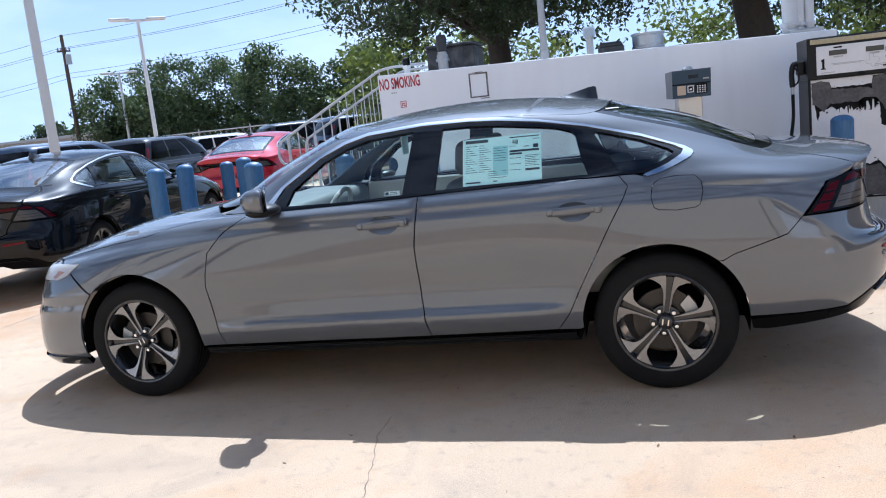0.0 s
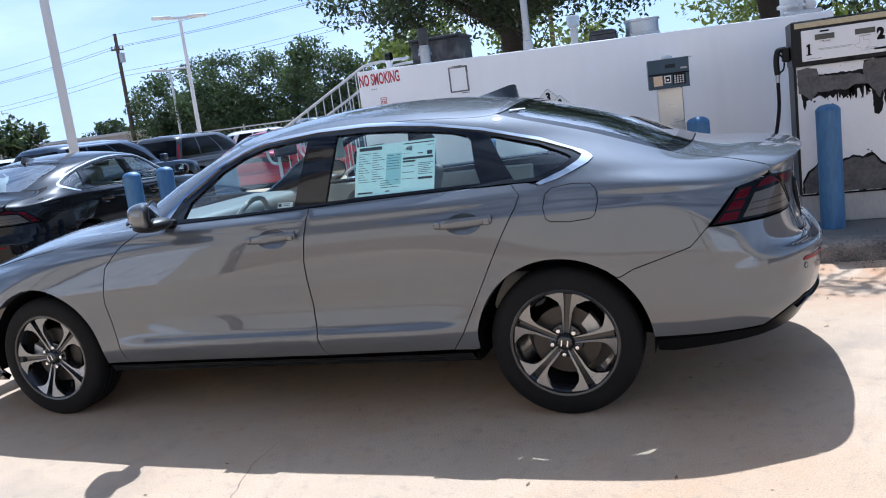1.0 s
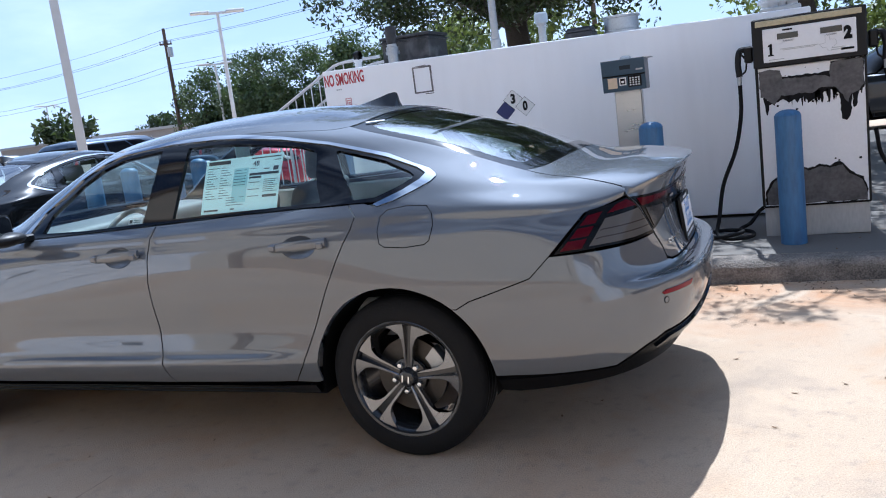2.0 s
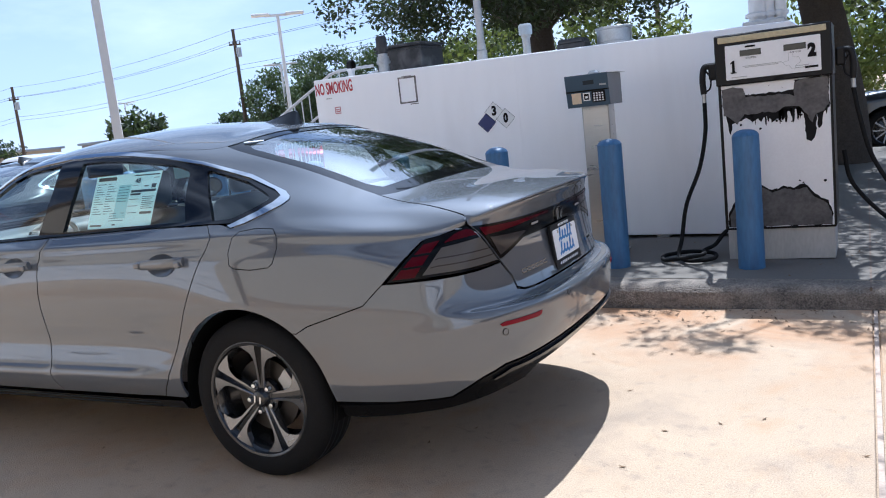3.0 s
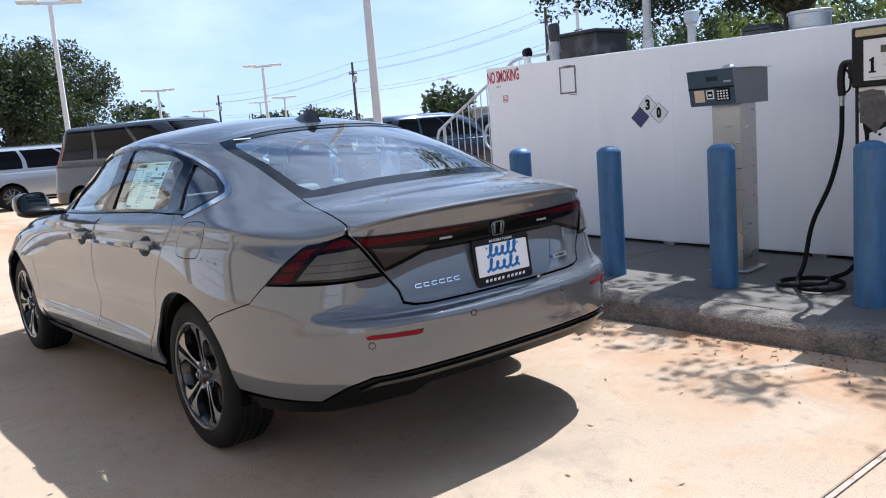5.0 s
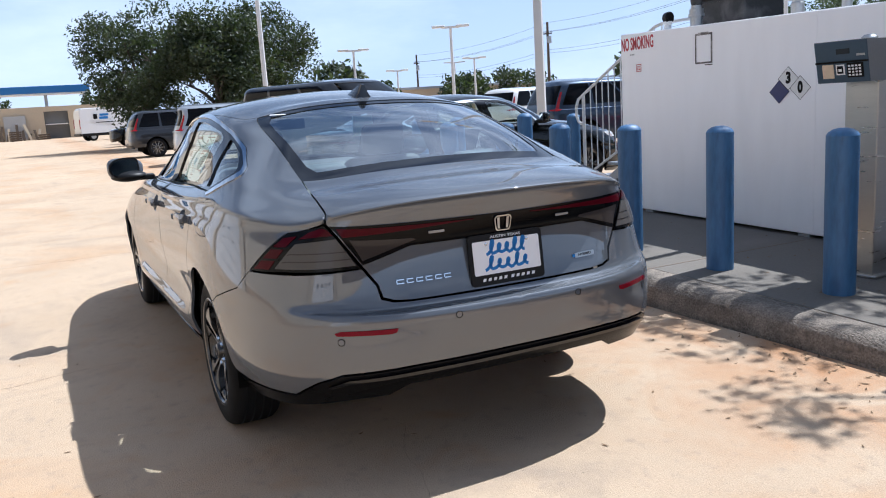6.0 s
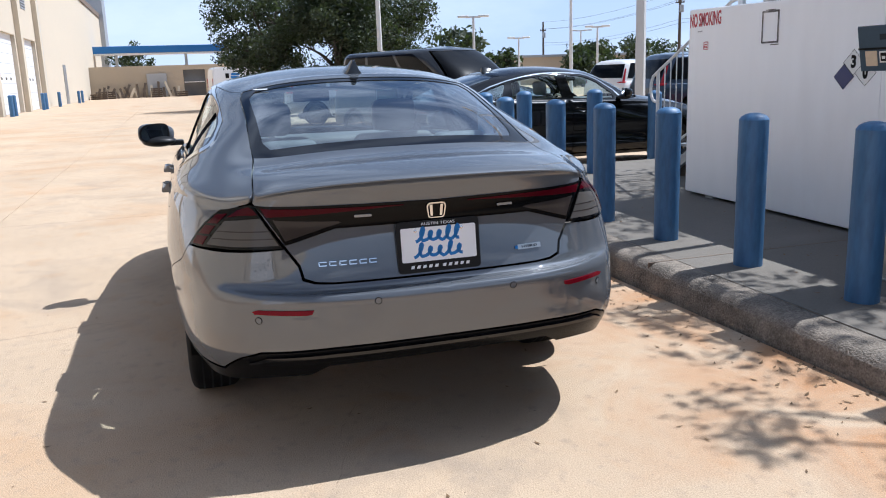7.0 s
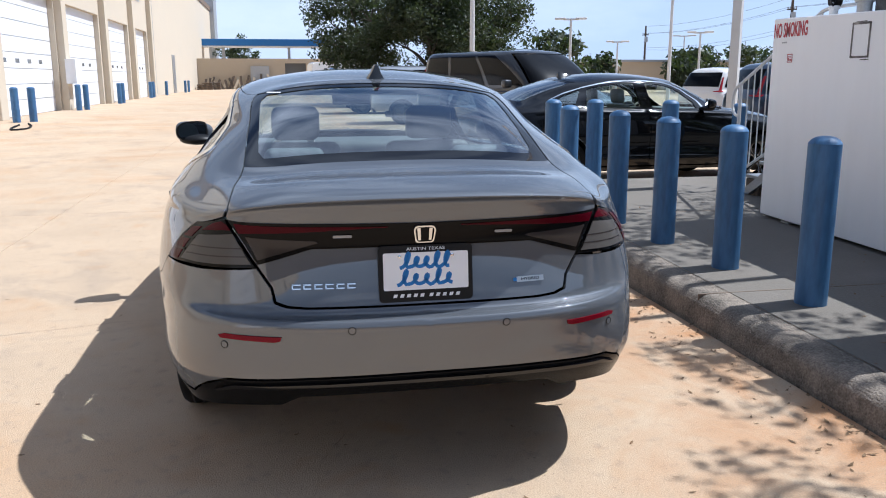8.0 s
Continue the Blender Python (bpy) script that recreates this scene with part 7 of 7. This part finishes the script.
fwp("shelf", .6, 2.9, 1.55, 1.66, M_white, x0=-.3, x1=.1)
fwp("gate_leaf", -3.6, -1.4, .1, 2.7, M_galv, x0=.6, x1=.75, label="grey metal gate leaf")
cn = thing("blue_canopy", "flat canopy with a bright blue fascia on posts", "canopy", at=(-108, 0, 0))
part("fascia", box(-3, 0, -10.0, 6.2, 5.4, 6.25, .02), M_blueband, cn)
part("soffit", box(-2.9, -.1, -9.9, 6.1, 5.2, 5.39), M_white, cn)
for y in (-9.0, -7.4, 1.0, 5.4):
    part("post", box(-1.5, -1.1, y, y + .35, 0, 5.2), M_galv, cn)
rnd = random.Random(7)
for k in range(26):
    y = -9.0 + 8.6 * (k % 13) / 12 + rnd.uniform(-.2, .2)
    h = rnd.uniform(.7, 1.9)
    pl = thing("leaning_plank", "weathered plank leaning on the yard wall", "plank", "planks by the wall", at=(WX + 1.2 + (k // 13) * .7, y, 0))
    part("plank", box(-.06, .06, -.13, .13, 0, h), M_wood if k % 3 else M_wall, pl)
    pl.rotation_euler = (radians(rnd.uniform(-28, 28)), radians(-14), 0)
for k, (x, y) in enumerate(((-96.5, -9.0), (-97, -7.6), (-97.2, -2.6), (-97, .2), (-96, -8.4))):
    pal = thing("pallet_stack", "stack of worn wooden pallets", "pallet stack", "pallets by the wall", at=(x, y, 0))
    for q in range(3 + k % 3):
        part("pallet", box(-.7, .7, -.6, .6, q * .22, q * .22 + .16, .01), M_wood, pal)

# ---- lamp posts ----
def lamp_post(x, y, h, w=.14, heads=2, base=0.0, label="tall white parking-lot lamp post with twin flat heads", turn=0.0, head=1.0):
    p = thing("lamp_post", label, "lamp post", "lamp posts", at=(x, y, 0))
    p.rotation_euler = (0, 0, radians(turn))
    part("shaft", tube([(0, 0, 0), (0, 0, h)], w * .72, 4 if base else 8, taper=w * .5), M_polewhite, p, angle=20)
    if base:
        part("plinth", lathe([(.32, 0), (.32, base), (.28, base + .03), (.0005, base + .03)], 24), M_kerb, p, "round concrete plinth")
        part("foot_plate", box(-.2, .2, -.2, .2, base + .03, base + .07, .01), M_galv, p)
    if heads:
        part("cross_arm", box(-.55 * head, .55 * head, -.05, .05, h - .06, h + .04), M_polewhite, p)
        for s in (-1, 1):
            part("lamp_head", box(min(s * .35, s * 1.15) * head, max(s * .35, s * 1.15) * head, -.2 * head, .2 * head, h - .02, h + .10, .03), M_polewhite, p)
    return p

lamp_post(-10.28, 7.72, 9.5, .165, 2, .55, turn=45)
lamp_post(-20.8, 26.8, 6.7, turn=40)
lamp_post(-33.5, 43.0, 6.3, turn=40)
lamp_post(-42.8, 16.3, 4.65, .13, turn=70, head=.8)
lamp_post(-52.2, 23.2, 3.8, .11, turn=70, head=.7)
lamp_post(-45.1, 25.7, 4.1, .12, turn=60, head=.7)
lamp_post(-33.0, 17.7, 4.95, .13, turn=60, head=.8)
lamp_post(-30.0, 7.45, 7.1, .16, turn=70)
lamp_post(-58, 14.4, 5.2, .10, turn=70, head=.7)
lamp_post(-70, 62, 7.0, .14, turn=50)
lamp_post(-75, 40, 5.4, .14, turn=60)

# ---- utility poles and wires ----
def utility_pole(x, y, h):
    p = thing("utility_pole", "dark timber utility pole with a crossarm and insulators", "utility pole", "utility poles", at=(x, y, 0))
    part("shaft", tube([(0, 0, 0), (0, 0, h)], .17, 8, taper=.11), M_wood, p)
    arm = part("crossarm", box(-.42, .42, -.05, .05, h - 1.15, h - 1.05), M_wood, p)
    arm.rotation_euler = (0, 0, radians(35))
    for k in (-.36, -.14, .14, .36):
        q = part("insulator", lathe([(.03, 0), (.06, .02), (.06, .16), (.03, .2)], 8, at=(k, 0, h - 1.05)), M_galv, p)
        q.rotation_euler = (0, 0, radians(35))
    part("transformer", lathe([(.0005, h - 2.0), (.2, h - 2.0), (.2, h - 1.35), (.0005, h - 1.3)], 12, at=(.28, 0, 0)), M_galv, p)
    return p
UP = [(-38.6, 44.6, 9.5), (-64, 44.5, 8.3), (-95, 45, 7.6), (-8, 44, 11.6), (30, 44, 13)]
for x, y, h in UP:
    utility_pole(x, y, h)
order = [UP[2], UP[1], UP[0], UP[3], UP[4]]
for dz, off in ((-.90, -.3), (-.90, .3), (-.05, 0), (-2.6, 0), (-2.9, .2)):
    pts = []
    for (x0, y0, h0), (x1, y1, h1) in zip(order, order[1:]):
        for k in range(8):
            t = k / 8
            pts.append((x0 + (x1 - x0) * t, y0 + off + (y1 - y0) * t, h0 + dz + (h1 - h0) * t - 2.2 * t * (1 - t)))
    w = thing("power_line", "thin dark overhead power line", "power line", "power lines", at=pts[0])
    part("cable", tube([Vector(p) - Vector(pts[0]) for p in pts], .012, 5), M_trim, w)

# low far buildings and fence
fb = thing("distant_building", "low grey flat-roofed building across the lot", "building", at=(-60, 62, 0))
part("wall", box(-18, 13, 0, 8, 0, 3.0), paint("grey_stucco", (.32, .31, .30), .9), fb)
part("roof", box(-18.3, 13.3, -.3, 8.3, 3.0, 3.25), M_galv, fb)
fb = thing("distant_building", "low pale flat-roofed building on the horizon", "building", at=(-85, 46, 0))
part("wall", box(-6, 6, -14, 14, 0, 2.9), M_wall, fb)
part("roof", box(-6.3, 6.3, -14.3, 14.3, 2.9, 3.15), M_galv, fb)
fence = thing("chain_link_fence", "grey chain-link fence with a top rail along the lot", "fence", at=(-20, 33, 0))
part("top_rail", tube([(-14, 0, 1.85), (32, 0, 1.85)], .03, 6), M_galv, fence)
part("bottom_rail", tube([(-14, 0, .2), (32, 0, .2)], .02, 6), M_galv, fence)
for k in range(17):
    part("post", tube([(-14 + k * 2.9, 0, 0), (-14 + k * 2.9, 0, 2.0)], .035, 6), M_galv, fence)
wires = bmesh.new()
for k in range(150):
    x = -14 + k * .306
    for s in (-1, 1):
        tube([(x, 0, .2), (x + s * 1.65, 0, 1.85)], .006, 3, wires, caps=False)
mesh_panel = part("wire_mesh", wires, M_galv, fence, smooth=False)
hd = thing("hedge", "low green hedge along the fence", "hedge", kind="stuff", at=(-20, 34.2, 0))
leaf_cloud("leaves", [(-13 + k * .7, .3 * math.sin(k), .7) for k in range(64)], [.75] * 64, 60, .12, M_leaf2, hd, 77)

# ---- concrete slabs, joints, cracks, litter ----
def slab(x0, x1, y0, y1, g=.004):
    me = finish(box(x0 + g, x1 - g, y0 + g, y1 - g, -.018, 0, .004), "slab", M_concrete, False)
    ob = new("slab", me)
    ob.parent = ground
    ob.matrix_parent_inverse = Matrix()
    return ob


XS = [17.0, 9.9, 2.203, 2.177, -5.5, -11.5, -17.2, -23, -29, -35, -47, -59, -71, -83, -100, -130]
for x1, x0 in zip(XS, XS[1:]):
    wide = abs(x1 - 2.203) < 1e-3
    for y0, y1 in ((-9.8, -2.75), (-2.75, KERB_Y - .004)):
        if not wide:
            slab(x0, x1, y0, y1)
    if x1 <= -5.5:
        for y0, y1 in ((KERB_Y - .004, 8.0), (8.0, 16.0), (16.0, 26.0), (26.0, 42.0)):
            slab(x0, x1, y0, y1)
for y0, y1 in ((2.0, 8.0), (8.0, 16.0), (16.0, 26.0), (26.0, 42.0)):
    slab(-5.5, ISL_X0 - .035, y0, y1)
for x0, x1 in ((ISL_X0 - .03, 2.177), (2.203, 9.9), (9.9, 17.0)):
    slab(x0, x1, ISL_Y1 + .03, 26.0)
# wide sealed joint
part("joint_seal", box(2.1795, 2.2005, -9.7, KERB_Y - .01, -.02, -.002, .001), M_sealant, ground, "pale worn joint sealant", smooth=False)


def crack(points, w=.0025):
    rnd = random.Random(len(points) * 7 + int(points[0][0] * 100))
    bm = bmesh.new()
    line = []
    for (a, b), (c, d) in zip(points, points[1:]):
        n = max(2, int(math.hypot(c - a, d - b) / .03))
        line += [(a + (c - a) * k / n + rnd.uniform(-.006, .006), b + (d - b) * k / n + rnd.uniform(-.006, .006)) for k in range(n)]
    line.append(points[-1])
    prev = None
    for k, (x, y) in enumerate(line):
        ww = w * rnd.uniform(.3, 1.2)
        v = (bm.verts.new((x - ww, y, .0008)), bm.verts.new((x + ww, y, .0008)))
        if prev:
            bm.faces.new((prev[0], prev[1], v[1], v[0]))
        prev = v
    return part("crack", bm, M_joint, ground, smooth=False)


crack([(-1.30, -1.2), (-1.29, -1.45), (-1.23, -1.66), (-1.20, -1.80), (-1.16, -1.97), (-1.10, -2.5), (-1.14, -2.75)])
crack([(1.45, -.52), (1.0, -.37), (.75, -.34), (.52, -.23), (.2, -.25)], .002)
crack([(-13, -5.2), (-12.2, -4.4), (-11.5, -3.9)], .006)

# dry leaves, bark chips and grit
M_litter = paint("dry_leaf", (.16, .10, .05), .9, vary=.5, scale=30)
def litter(name, label, count, spread, seed, size):
    rnd = random.Random(seed)
    bm = bmesh.new()
    for _ in range(count):
        x, y = spread(rnd)
        s, a = size * rnd.uniform(.5, 1.5), rnd.uniform(0, math.pi)
        z = (island_z(x) if y > KERB_Y + .25 and x > ISL_X0 else 0) + .002
        c, q = math.cos(a), math.sin(a)
        lift = rnd.uniform(.15, .5) * s
        pts = [(-s, 0, lift * .6), (0, s * .38, 0), (s, 0, lift), (0, -s * .38, 0)]
        vs = [bm.verts.new((x + c * px - q * py, y + q * px + c * py, z + pz)) for px, py, pz in pts]
        bm.faces.new((vs[0], vs[1], vs[3]))
        bm.faces.new((vs[1], vs[2], vs[3]))
    o = part(name, bm, M_litter, smooth=False)
    return tagged(o, label, "leaf litter", kind="stuff")


litter("leaf_litter", "dry brown leaves and chips along the kerb foot", 330, lambda r: (r.uniform(-2.5, 3.0), KERB_Y - .02 - abs(r.gauss(0, .22))), 5, .016)
litter("leaf_litter", "scattered dry leaves and grit on the sunlit concrete", 130, lambda r: (r.uniform(-6, 5.5), r.uniform(-4.5, 1.8)), 6, .013)
litter("leaf_litter", "dry leaves scattered over the shaded island", 120, lambda r: (r.uniform(-4, 3.5), r.uniform(2.1, 3.6)), 8, .015)
